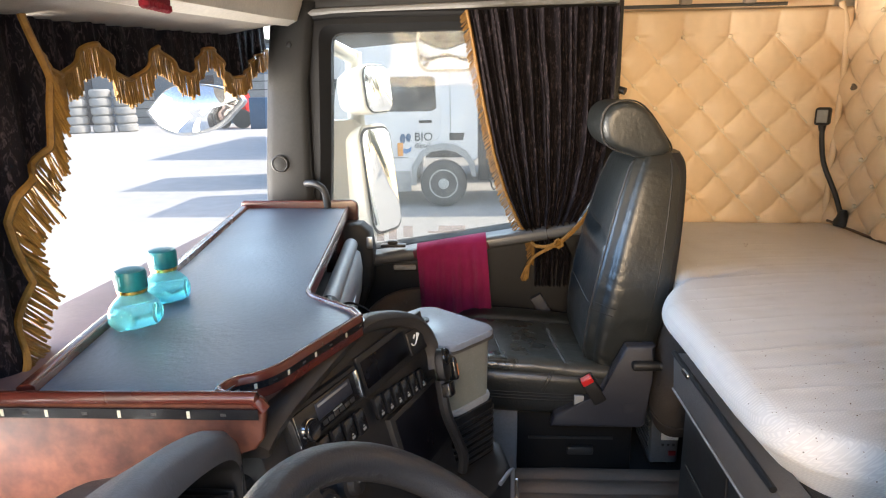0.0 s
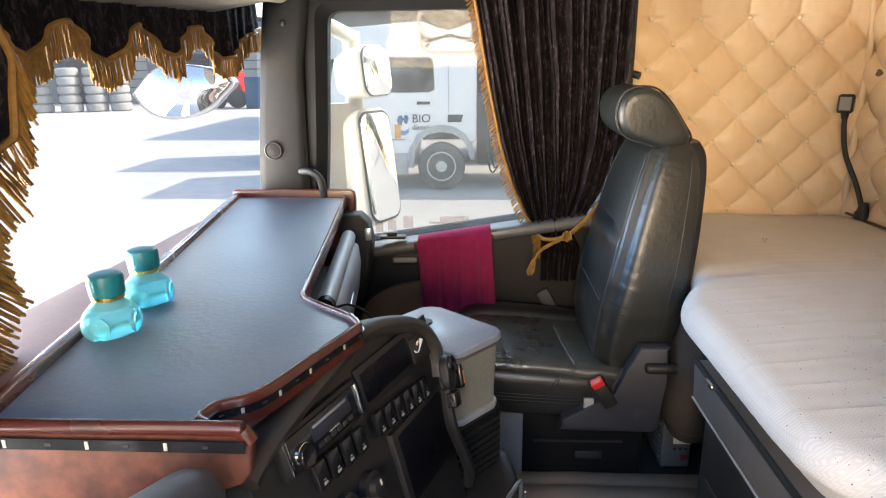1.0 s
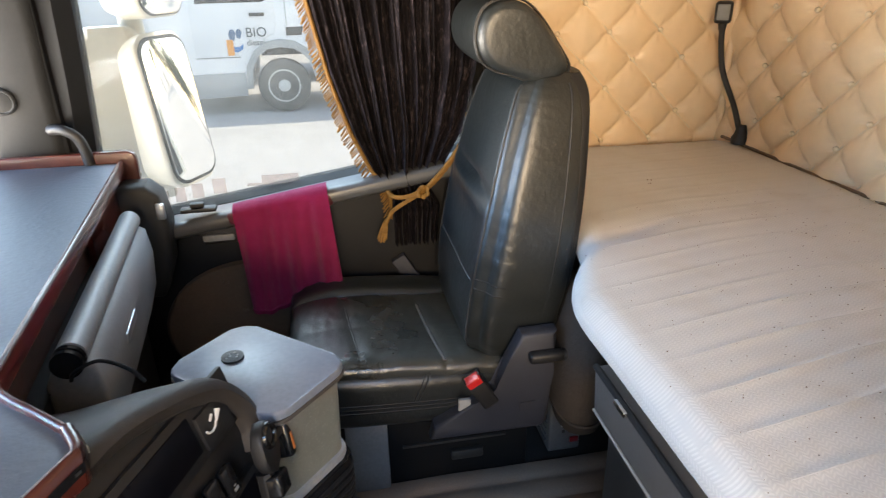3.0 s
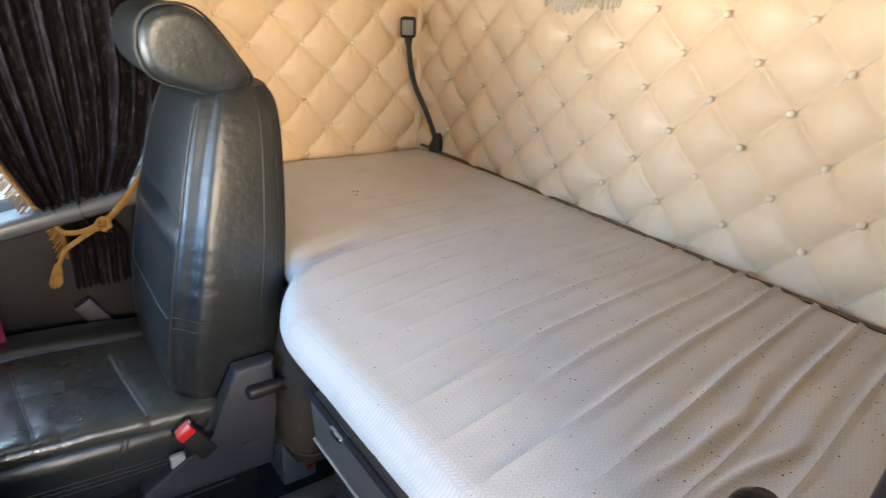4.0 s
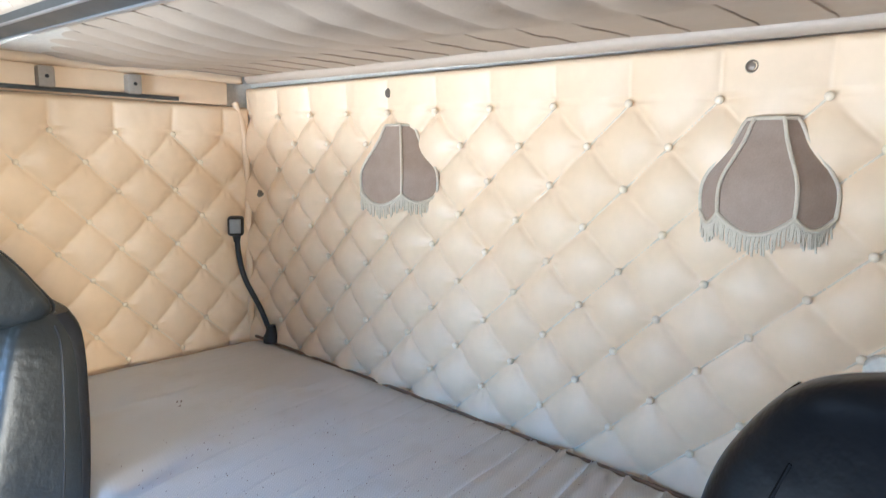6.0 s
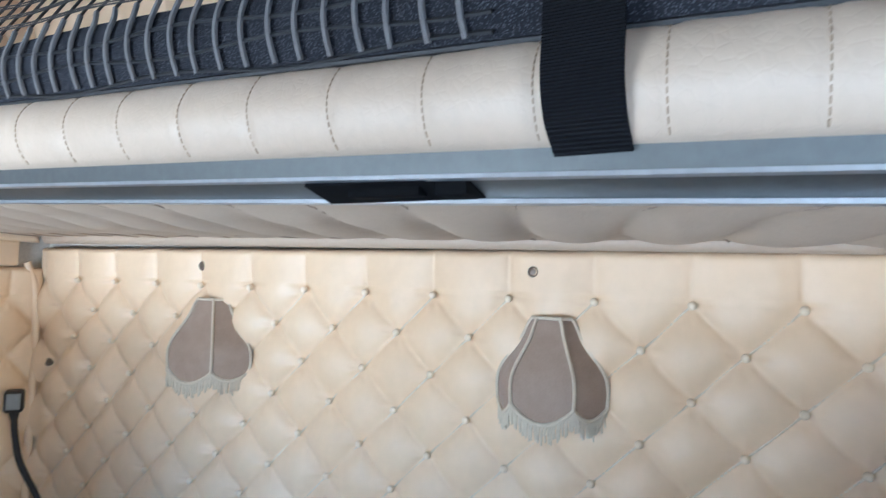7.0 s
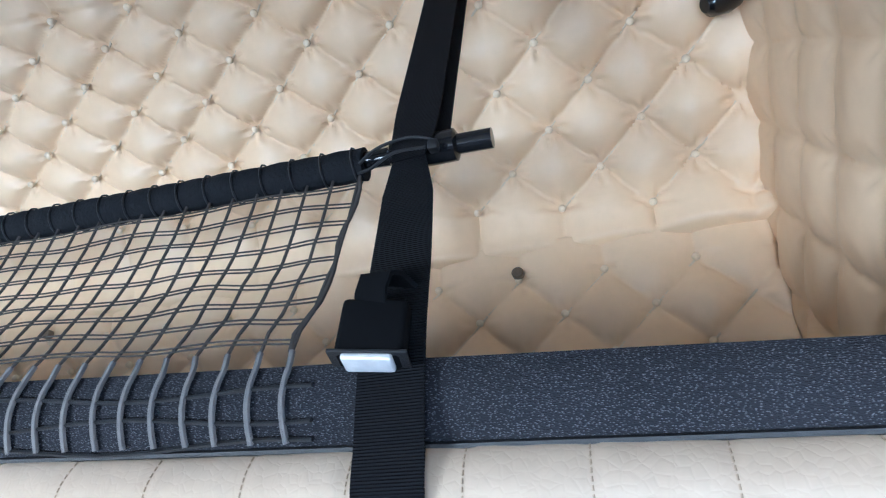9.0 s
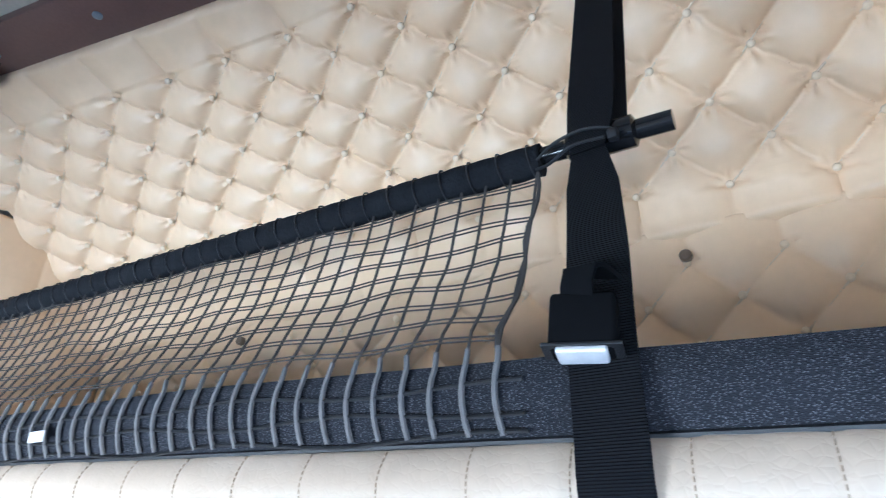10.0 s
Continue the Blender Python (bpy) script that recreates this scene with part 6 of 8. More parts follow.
EDGE = [(-0.362, 0.392), (-0.378, 0.405), (-0.368, 0.436), (-0.338, 0.455), (-0.315, 0.485), (-0.285, 0.56), (-0.238, 0.675), (-0.231, 0.70), (-0.252, 0.737)]
r1 = rim("rear_rim", EDGE, TZ - 0.030, TZ + 0.010, 0.012, WOOD, "red-brown lacquered rim")
rim("notch_rim", [(-0.249, 0.733), (-0.29, 0.768), (-0.335, 0.805), (-0.361, 0.838), (-0.372, 0.90), (-0.413, 1.28), (-0.468, 1.765)], TZ - 0.022, TZ + 0.0085, 0.010, WOOD, "brown rounded rim")
rim("window_rim", [(-0.655, 0.40), (-0.695, 0.68), (-0.735, 1.05), (-0.79, 1.45), (-0.835, 1.77)], TZ - 0.02, TZ + 0.014, 0.026, WOOD, "grey-brown rim along the windscreen")
bm = B()
prism(bm, [(-0.85, TZ - 0.02), (-0.85, TZ + 0.02), (-0.84, TZ + 0.026), (-0.452, TZ + 0.026), (-0.438, TZ + 0.018), (-0.434, TZ), (-0.438, 0.63), (-0.478, 0.63), (-0.478, TZ - 0.02)], Matrix.Translation((0, 1.795, 0)) @ m_xz, 0.022, 0.005, 3)
part("end_board", bm, WOOD, shelf, "orange-brown lacquered end board")
bm = B()
box(bm, -0.49, -0.475, 1.50, 1.77, 0.60, TZ - 0.02, 0.004)
part("side_board", bm, WOOD, shelf)
# driver-side face in burl, over the instruments
bm = B()
face = [(-0.90, 0.785), (-0.318, 0.785), (-0.304, 0.778), (-0.300, 0.765), (-0.305, 0.725), (-0.318, 0.708), (-0.345, 0.700), (-0.38, 0.69), (-0.45, 0.65), (-0.55, 0.58), (-0.70, 0.50), (-0.90, 0.44)]
prism(bm, face, Matrix.Translation((0, 0.385, 0)) @ m_xz, 0.016, 0.004, 3)
fb = part("burl_face", bm, WOOD_PALE, shelf, "mottled burl wood face board")
bm = B()
tube(bm, smooth_path([(-0.80, 0.372, TZ + 0.008), (-0.6, 0.371, TZ + 0.010), (-0.34, 0.371, TZ + 0.012), (-0.312, 0.372, TZ + 0.008), (-0.302, 0.374, TZ - 0.006)], 5), 0.0095, 10)
part("rounded_lip", bm, WOOD, fb, "rounded red-brown lip")


def led_tape(pts, z, h, parent, out):
    """Dark tape with white chips along a line on the rim's outer face."""
    bm = B()
    pts = smooth_path([(x, y, 0) for x, y in pts], 6)
    out = Vector(out)
    rings = []
    for k, p in enumerate(pts):
        a, b = pts[max(k - 1, 0)], pts[min(k + 1, len(pts) - 1)]
        n = (b - a).normalized().cross(Vector((0, 0, 1)))
        n = n if n.dot(out) > 0 else -n
        p = p + n * 0.007
        rings.append([p + Vector((0, 0, z - h)), p + n * 0.0015 + Vector((0, 0, z - h)), p + n * 0.0015 + Vector((0, 0, z + h)), p + Vector((0, 0, z + h))])
    loft(bm, rings)
    tape = part("led_tape", bm, BLACK_GLOSS, parent, "dark LED tape")
    run, k = 0.0, 0
    for a, b, ra in zip(pts, pts[1:], rings):
        run += (b - a).length
        if run > 0.027:
            run, k = 0.0, k + 1
            d = (b - a).normalized()
            n = (ra[1] - ra[0]).normalized()
            m = Matrix((( d.x, n.x, 0, 0), (d.y, n.y, 0, 0), (0, 0, 1, 0), (0, 0, 0, 1)))
            m.translation = ra[1] + Vector((0, 0, h))
            bm = B()
            w = 0.0022 if k % 2 else 0.0036
            box(bm, -w, w, 0.0, 0.0008, -h * (0.7 if k % 2 else 0.25), h * (0.7 if k % 2 else 0.25), m=m)
            part("led_chip", bm, LED if k % 2 else DARK, tape)


led_tape(EDGE, TZ - 0.008, 0.0055, r1, (1, -0.3, 0))
led_tape([(-0.80, 0.369), (-0.6, 0.369), (-0.45, 0.369), (-0.306, 0.369)], TZ - 0.008, 0.0075, fb, (0, -1, 0))

# ---- dashboard body
dash = thing("dashboard", (-0.6, 0.9, 0.0), "dark grey moulded dashboard below the shelf", "dashboard")
bm = B()
prism(bm, [(-0.97, -0.2), (-0.62, -0.2), (-0.60, 0.36), (-0.38, 0.40), (-0.33, 0.47), (-0.27, 0.66), (-0.27, 0.73), (-0.40, 0.86), (-0.50, 1.76), (-0.97, 1.76)], Matrix.Translation((0, 0, 0.02)), 0.60, 0.01)
part("body", bm, DARK, dash)
bm = B()
prism(bm, [(-0.93, 0.42), (-0.42, 0.42), (-0.33, 0.52), (-0.29, 0.68), (-0.43, 0.86), (-0.52, 1.74), (-0.86, 1.74)], Matrix.Translation((0, 0, 0.62)), 0.128, 0.006)
part("fascia", bm, WOOD_DARK, dash, "brown fascia below the shelf")
# glove compartment with rolled satin top, set along the shelf's rim
GM = Matrix.Translation((-0.433, 1.62, 0)) @ pose(0, 0, 0, 0, 0, 6.0)
bm = B()
prism(bm, [(-0.045, 0.44), (0.005, 0.45), (0.028, 0.52), (0.036, 0.60), (0.030, 0.655), (0.012, 0.668), (-0.030, 0.66), (-0.045, 0.63)], GM @ m_xz, 0.58, 0.008, 3)
gl = part("glove_box", bm, GLOVE_GREY, dash, "satin grey glove compartment", sharp=50)
bm = B()
tube(bm, [GM @ Vector((0, 0.0, 0.678)), GM @ Vector((0, -0.575, 0.678))], 0.0225, 20)
part("rolled_top", bm, GLOVE_GREY, gl, "rolled satin grey top edge", sharp=60)
for yy in (-0.582, -0.596):
    bm = B()
    tube(bm, [GM @ Vector((0, yy, 0.678)), GM @ Vector((0, yy - 0.007, 0.678))], [0.0235, 0.0225], 20)
    part("end_ring", bm, BLACK_GLOSS, gl, "black end ring")
bm = B()
box(bm, 0.029, 0.038, -0.40, -0.30, 0.585, 0.605, 0.003, m=GM)
part("glove_latch", bm, ALU_LIGHT, gl, "bright latch plate")
bm = B()
prism(bm, [(-0.56, 0.42), (-0.37, 0.43), (-0.335, 0.52), (-0.325, 0.63), (-0.335, 0.70), (-0.365, 0.728), (-0.42, 0.73), (-0.56, 0.62)], Matrix.Translation((-0.05, 1.79, 0)) @ m_xz, 0.085, 0.014, 3)
part("side_vent_pod", bm, DARK, dash, "dark side pod with air vent")
bm = B()
box(bm, -0.395, -0.375, 1.695, 1.708, 0.645, 0.685, 0.003)
part("vent_wheel", bm, ALU_LIGHT, dash)

bm = B()
tube(bm, smooth_path([(-0.36, 1.0, 0.665), (-0.345, 0.985, 0.688), (-0.31, 0.985, 0.702), (-0.27, 0.972, 0.692), (-0.25, 0.965, 0.672)], 6), 0.003, 6)
solid("black_cable", bm, RUBBER, "thin black cable lying on the dashboard top", "cable")

# centre console face, turned towards the driver
CO = Vector((-0.22, 0.69, 0.655))
cd = Vector((0.36, 0.933, 0)).normalized()
cn0 = Vector((cd.y, -cd.x, 0))
ct = radians(16)
cv = Vector((-cn0.x * math.sin(ct), -cn0.y * math.sin(ct), math.cos(ct)))
cn = cd.cross(cv)
CM = Matrix(((cd.x, cv.x, cn.x, CO.x), (cd.y, cv.y, cn.y, CO.y), (cd.z, cv.z, cn.z, CO.z), (0, 0, 0, 1)))
con = thing("centre_console", (CO.x, CO.y, 0.0), "black centre console with radio, display and switches", "console")
bm = B()
prism(bm, [(-0.285, -0.60), (-0.285, 0.035), (-0.24, 0.052), (0.03, 0.10), (0.15, 0.072), (0.235, 0.03), (0.27, -0.03), (0.262, -0.08), (0.24, -0.30), (0.24, -0.60)], CM @ Matrix.Translation((0, 0, -0.28)), 0.268, 0.006)
part("body", bm, BLACK, con)
# rounded hood round the upper edge
outer_l = smooth_path([(-0.30, 0.035, 0), (-0.245, 0.060, 0), (-0.10, 0.092, 0), (0.04, 0.112, 0), (0.15, 0.088, 0), (0.235, 0.048, 0), (0.275, -0.005, 0), (0.284, -0.055, 0), (0.272, -0.095, 0)], 5)
bm = B()
rings = []
for k, p in enumerate(outer_l):
    a, b = outer_l[max(k - 1, 0)], outer_l[min(k + 1, len(outer_l) - 1)]
    n = (b - a).normalized().cross(Vector((0, 0, -1))) * -1
    n = Vector((-(b - a).normalized().y, (b - a).normalized().x, 0))
    ring = [(-0.036, -0.20), (-0.036, -0.005), (-0.030, 0.008), (-0.018, 0.014), (-0.006, 0.008), (0.0, -0.008), (-0.004, -0.08), (-0.016, -0.20)]
    rings.append([CM @ (p + n * d + Vector((0, 0, w))) for d, w in ring])
loft(bm, rings)
part("hood", bm, HOOD_BROWN, con, "brown-black rounded hood", sharp=50)


def on_console(name, u0, u1, v0, v1, w0, w1, material, parent, label="", bevel=0.002):
    bm = B()
    box(bm, u0, u1, v0, v1, w0, w1, bevel, m=CM)
    return part(name, bm, material, parent, label)


radio = thing("car_radio", tuple(CM @ Vector((-0.13, -0.02, 0))), "car radio with silver edges and round knob in the console", "radio")
on_console("surround", -0.230, -0.028, -0.024, 0.042, -0.012, 0.002, BLACK, radio)
rb = on_console("face", -0.222, -0.036, -0.017, 0.035, 0.0, 0.007, BLACK_GLOSS, radio, "gloss black radio face")
on_console("display", -0.165, -0.062, 0.002, 0.030, 0.006, 0.0085, SLATE, rb, "grey display window")
on_console("disc_slot", -0.160, -0.070, 0.0225, 0.027, 0.008, 0.0092, GREY, rb)
on_console("silver_edge", -0.2235, -0.219, -0.018, 0.036, 0.002, 0.010, CHROME, rb, "silver edge")
on_console("silver_edge", -0.040, -0.0345, -0.018, 0.036, 0.002, 0.010, CHROME, rb, "silver edge")
for k in range(6):
    on_console("preset_key", -0.158 + 0.0165 * k, -0.145 + 0.0165 * k, -0.012, -0.004, 0.006, 0.009, DARK, rb)
on_console("writing_bar", -0.125, -0.098, -0.0025, 0.0005, 0.006, 0.0085, GREY, rb, "pale maker's lettering, shown as a bar")
bm = B()
lathe(bm, [(0.0175, -0.002), (0.0175, 0.010), (0.0155, 0.013), (0.012, 0.0115)], CM @ Matrix.Translation((-0.192, -0.001, 0.005)), 28)
kn = part("volume_knob", bm, BLACK_GLOSS, radio)
bm = B()
lathe(bm, [(0.0185, 0.0), (0.0185, 0.008), (0.0175, 0.0085)], CM @ Matrix.Translation((-0.192, -0.001, 0.005)), 28)
part("knob_ring", bm, CHROME, kn, "bright knob ring")
dp = on_console("display_panel", -0.012, 0.262, -0.032, 0.048, -0.012, -0.004, BLACK, con)
on_console("display_glass", -0.002, 0.165, -0.018, 0.036, -0.006, -0.002, DISPLAY, dp, "dark display glass")
hb = on_console("horn_switch", 0.172, 0.235, -0.024, 0.026, -0.006, 0.001, BLACK, dp, "black switch with white horn mark")
bm = B()
tube(bm, [CM @ Vector((0.190 + 0.012 * math.cos(t), 0.004 + 0.010 * math.sin(t), 0.002)) for t in (3.4, 4.0, 4.7, 5.4, 6.0)], 0.0016, 6)
tube(bm, [CM @ Vector((0.203, 0.0, 0.002)), CM @ Vector((0.213, 0.012, 0.002))], [0.0015, 0.0045], 8)
tube(bm, [CM @ Vector((0.192, 0.008, 0.002)), CM @ Vector((0.200, 0.013, 0.002))], 0.002, 6)
part("mark", bm, MARK, hb, "white horn mark")


def switch_at(u, v, w=0.026, h=0.044):
    s = on_console("rocker_switch", u - w / 2, u + w / 2, v - h / 2, v + h / 2, -0.006, 0.006, BLACK_GLOSS, con, "black rocker switch", 0.004)
    on_console("mark", u - 0.005, u + 0.005, v - h * 0.36, v - h * 0.24, 0.004, 0.0066, GREY, s, "", 0.001)
    on_console("mark", u - 0.003, u + 0.003, v - h * 0.20, v - h * 0.14, 0.004, 0.0066, GREY, s, "", 0.001)


for k in range(6):
    switch_at(0.008 + 0.0335 * k, -0.060 - 0.0035 * k)
for k in range(4):
    switch_at(-0.165 + 0.036 * k, -0.050 - 0.002 * k, 0.028)
pk = on_console("pocket_frame", 0.03, 0.235, -0.255, -0.098, -0.03, 0.0, BLACK, con)
# flat plate; its dark colour gives the recess its shade
on_console("pocket", 0.045, 0.225, -0.24, -0.108, -0.02, 0.0015, DISPLAY, pk, "dark plate painted as the shade of a storage recess")
for u, v in ((-0.20, -0.13), (-0.13, -0.135), (-0.06, -0.14)):
    bm = B()
    lathe(bm, [(0.026, -0.01), (0.026, 0.004), (0.019, 0.006), (0.017, 0.018), (0.013, 0.02)], CM @ Matrix.Translation((u, v, 0)), 24)
    kb = part("heater_knob", bm, BLACK, con, "round heater knob")
    bm = B()
    box(bm, -0.002, 0.002, 0.004, 0.014, 0.019, 0.0205, m=CM @ Matrix.Translation((u, v, 0)))
    part("mark", bm, MARK, kb)

# phone holder
ph = thing("phone_holder", (-0.08, 0.93, 0.40), "black plastic phone holder on an arm beside the console", "phone holder")
bm = B()
tube(bm, [CM @ Vector(p) for p in smooth_path([(0.236, -0.33, 0.0), (0.232, -0.29, 0.016), (0.218, -0.235, 0.02), (0.204, -0.185, 0.022), (0.202, -0.145, 0.024), (0.212, -0.10, 0.026)], 5)], 0.0125, 8)
part("arm", bm, BLACK, ph)
HM = CM @ Matrix.Translation((0.226, -0.070, 0.024)) @ pose(0, 0, 0, 0, 10, -14)
bm = B()
prism(bm, rounded(0.052, 0.072, 0.024), HM, 0.018, 0.005, 3)
cr = part("cradle", bm, BLACK, ph)
bm = B()
tube(bm, [HM @ Vector((0.017 * math.cos(t), 0.016 + 0.015 * math.sin(t), 0.019)) for t in (2 * math.pi * k / 20 for k in range(20))], 0.0045, 8, True)
part("eyelet", bm, BLACK_GLOSS, cr)
bm = B()
box(bm, -0.018, 0.018, -0.070, -0.038, 0.0, 0.024, 0.005, 3, m=HM)
part("ball_joint_clamp", bm, BLACK_GLOSS, ph, "glossy clamp below the cradle")
bm = B()
box(bm, 0.028, 0.058, -0.004, 0.010, 0.004, 0.016, 0.003, m=HM)
part("jaw_bar", bm, BLACK, cr)
bm = B()
box(bm, 0.052, 0.070, -0.044, 0.014, -0.004, 0.022, 0.006, 3, m=HM)
jaw = part("clamp_jaw", bm, BLACK_GLOSS, cr, "black clamp jaw")
bm = B()
box(bm, 0.058, 0.064, -0.034, -0.008, 0.0215, 0.0228, m=HM)
part("jaw_label", bm, surface("orange_label", (0.8, 0.25, 0.06), 0.5), ph, "small orange label on the jaw")

# clear storage box with grey lid on the console's end
SB = Matrix.Translation((-0.112, 1.05, -0.065)) @ pose(0, 0, 0, 0, 0, -41.5) @ Matrix.Scale(1.055, 4)
sbx = thing("storage_box", (-0.112, 1.05, 0.44), "frosted plastic box with grey lid beside the console", "storage box")
bm = B()
prism(bm, rounded(0.228, 0.162, 0.03), SB @ Matrix.Translation((0, 0, 0.636)), 0.016, 0.005, 3)
lid = part("lid", bm, LID_GREY, sbx, "satin grey lid")
bm = B()
prism(bm, rounded(0.231, 0.165, 0.031), SB @ Matrix.Translation((0, 0, 0.632)), 0.006, 0.001)
part("lid_edge", bm, TAUPE, lid, "brown lid edge")
bm = B()
lathe(bm, [(0.018, 0.0), (0.018, 0.004), (0.013, 0.005)], Matrix.Translation((-0.152, 1.078, 0.6225)), 22)
bt = part("vent_button", bm, BLACK, lid, "small black round vent")
bm = B()
for k in range(7):
    lathe(bm, [(0.0016, 0), (0.0016, 0.001)], Matrix.Translation((-0.152 + 0.008 * math.cos(k), 1.078 + 0.008 * math.sin(k * 1.7), 0.6273)), 8)
part("vent_hole", bm, GREY, bt)
bm = B()
n = 5
outl = rounded(0.212, 0.146, 0.026)
inl = rounded(0.206, 0.140, 0.023)
o0, o1, i1, i0 = ([bm.verts.new(SB @ Vector((x * s, y * s, z))) for x, y in pts] for pts, z, s in ((outl, 0.492, 0.965), (outl, 0.634, 1), (inl, 0.634, 1), (inl, 0.496, 0.965)))
k = len(o0)
for a, b in ((o0, o1), (o1, i1), (i1, i0)):
    for i in range(k):
        bm.faces.new((a[i], a[(i + 1) % k], b[(i + 1) % k], b[i]))
bm.faces.new(o0[::-1]), bm.faces.new(i0)
part("clear_body", bm, BOX_PLASTIC, sbx, "frosted clear body")
bm = B()
prism(bm, rounded(0.216, 0.152, 0.028), SB @ Matrix.Translation((0, 0, 0.479)), 0.014, 0.004)
part("foot_rim", bm, LIGHT_GREY, sbx, "pale rim under the box")
# ribbed plinth and lower console under it
low = thing("console_base", (-0.1, 0.95, 0.0), "black ribbed console base with pale worn edge", "console base")
bm = B()
prism(bm, rounded(0.226, 0.165, 0.03), SB @ Matrix.Translation((0, 0, 0.30)), 0.178, 0.006)
part("plinth", bm, BLACK_GLOSS, low)
for k in range(9):
    bm = B()
    prism(bm, rounded(0.231, 0.170, 0.032), SB @ Matrix.Translation((0, 0, 0.315 + 0.017 * k)), 0.008, 0.003)
    part("rib", bm, BLACK, low)
bm = B()
prism(bm, [(-0.30, 0.55), (-0.16, 0.55), (0.035, 0.885), (0.065, 0.955), (0.045, 1.06), (-0.10, 1.16), (-0.30, 1.16)], Matrix(), 0.298, 0.012, 3)
part("cabinet", bm, BLACK, low)
bm = B()
tube(bm, [(0.068, 0.95, 0.01), (0.068, 0.95, 0.295), (0.060, 0.93, 0.302), (0.036, 0.88, 0.302)], 0.005, 8)
part("worn_edge", bm, ALU_LIGHT, low, "bright worn edge")
bm = B()
ribbon(bm, [((0.085, 0.92, 0.0), 0.008, (0.3, 1, 0)), ((0.082, 0.92, 0.15), 0.008, (0.3, 1, 0)), ((0.078, 0.925, 0.265), 0.006, (0.3, 1, 0)), ((0.076, 0.925, 0.285), 0.003, (0.3, 1, 0))], 0.005)
solid("metal_lever", bm, CHROME, "thin bright metal lever standing on the floor by the console", "lever")

# ---- steering wheel and instruments
SWC, SWN = Vector((-0.021, 0.024, 0.723)), Vector((0.643, 0.0, 0.766)).normalized()
swx = SWN.cross(Vector((0, 1, 0))).normalized() * -1
swy = SWN.cross(swx)
SWMAT = Matrix(((swx.x, swy.x, SWN.x, SWC.x), (swx.y, swy.y, SWN.y, SWC.y), (swx.z, swy.z, SWN.z, SWC.z), (0, 0, 0, 1)))
wheel = thing("steering_wheel", tuple(SWC), "black leather-wrapped steering wheel with stitched grip", "steering wheel")
bm = B()
tube(bm, [SWMAT @ Vector((0.215 * math.cos(t), 0.215 * math.sin(t), 0)) for t in (2 * math.pi * k / 72 for k in range(72))], 0.0195, 18, True)
rimo = part("rim", bm, WHEEL_LEATHER, wheel, "black leather rim", sharp=70)
bm = B()
for k in range(150):
    t = 2 * math.pi * k / 150
    p = SWMAT @ Vector((0.1968 * math.cos(t), 0.1968 * math.sin(t), 0.006))
    q = SWMAT @ Vector((0.1970 * math.cos(t + 0.025), 0.1970 * math.sin(t + 0.025), -0.004))
    tube(bm, [p, q], 0.0012, 4)
part("stitching", bm, LEATHER_SEAM, rimo, "stitched inner seam", kind="stuff")
bm = B()
prism(bm, rounded(0.20, 0.15, 0.05), SWMAT @ Matrix.Translation((0, 0, -0.075)), 0.05, 0.015, 3)
hub = part("hub", bm, BLACK, wheel)
for a in (15, 165, -90):
    bm = B()
    c, s = math.cos(radians(a)), math.sin(radians(a))
    ribbon(bm, [(SWMAT @ Vector((r * c, r * s, z)), 0.03, SWMAT.to_3x3() @ Vector((-s, c, 0))) for r, z in ((0.07, -0.045), (0.12, -0.03), (0.175, -0.01), (0.205, 0.0))], 0.014)
    part("spoke", bm, BLACK, wheel)
for u, v in ((-0.05, 0.10), (-0.02, 0.115), (0.012, 0.12), (0.04, 0.11)):
    bm = B()
    box(bm, u - 0.012, u + 0.012, v - 0.012, v + 0.012, -0.03, -0.02, 0.003, m=SWMAT)
    part("button", bm, BLACK_GLOSS, hub, "black thumb button")
bm = B()
tube(bm, [SWC - SWN * 0.06, SWC - SWN * 0.45 + Vector((-0.02, 0, 0))], 0.045, 14)
part("column", bm, BLACK, wheel)

ins = thing("instrument_cluster", (-0.45, 0.1, 0.5), "grey hooded instrument cluster below the wood face board", "instrument cluster")
bm = B()


def hood_at(i, j):
    p = ARCH[round(i * (len(ARCH) - 1))]
    c = Vector((0, 0.075, 0.60))
    roll = [(0, -0.032), (-0.006, -0.012), (-0.018, -0.003), (-0.035, -0.003), (-0.10, -0.045), (-0.18, -0.105), (-0.26, -0.165)]
    k = j * (len(roll) - 1)
    x, d = roll[round(k)]
    v = (p - c).normalized()
    q = p + v * d
    return Vector((-0.322 + x - 0.05 * max(0, (0.75 - p.z)) , q.y, q.z))


ARCH = smooth_path([(0, 0.362, 0.55), (0, 0.361, 0.69), (0, 0.352, 0.735), (0, 0.32, 0.770), (0, 0.25, 0.801), (0, 0.17, 0.823), (0, 0.075, 0.833), (0, -0.02, 0.823), (0, -0.10, 0.80), (0, -0.17, 0.765), (0, -0.205, 0.72), (0, -0.215, 0.55)], 5)
slab(bm, hood_at, len(ARCH) - 1, 6, (0, 0, -0.010))
part("hood", bm, GREY_HOOD, ins, "grey arched hood with rolled rim", sharp=60)
bm = B()
grid(bm, lambda i, j: (lambda p: Vector((-0.325 - 0.16 * j, 0.075 + (p.y - 0.075) * (0.93 - 0.12 * j), 0.60 + (p.z - 0.60) * (0.83 - 0.1 * j))))(ARCH[round(i * (len(ARCH) - 1))]), len(ARCH) - 1, 4)
part("hood_lining", bm, BLACK, ins, "black inner lining", sharp=60)
bm = B()
box(bm, -0.50, -0.47, -0.14, 0.28, 0.55, 0.69, 0.004)
part("dial_panel", bm, BLACK_GLOSS, ins)
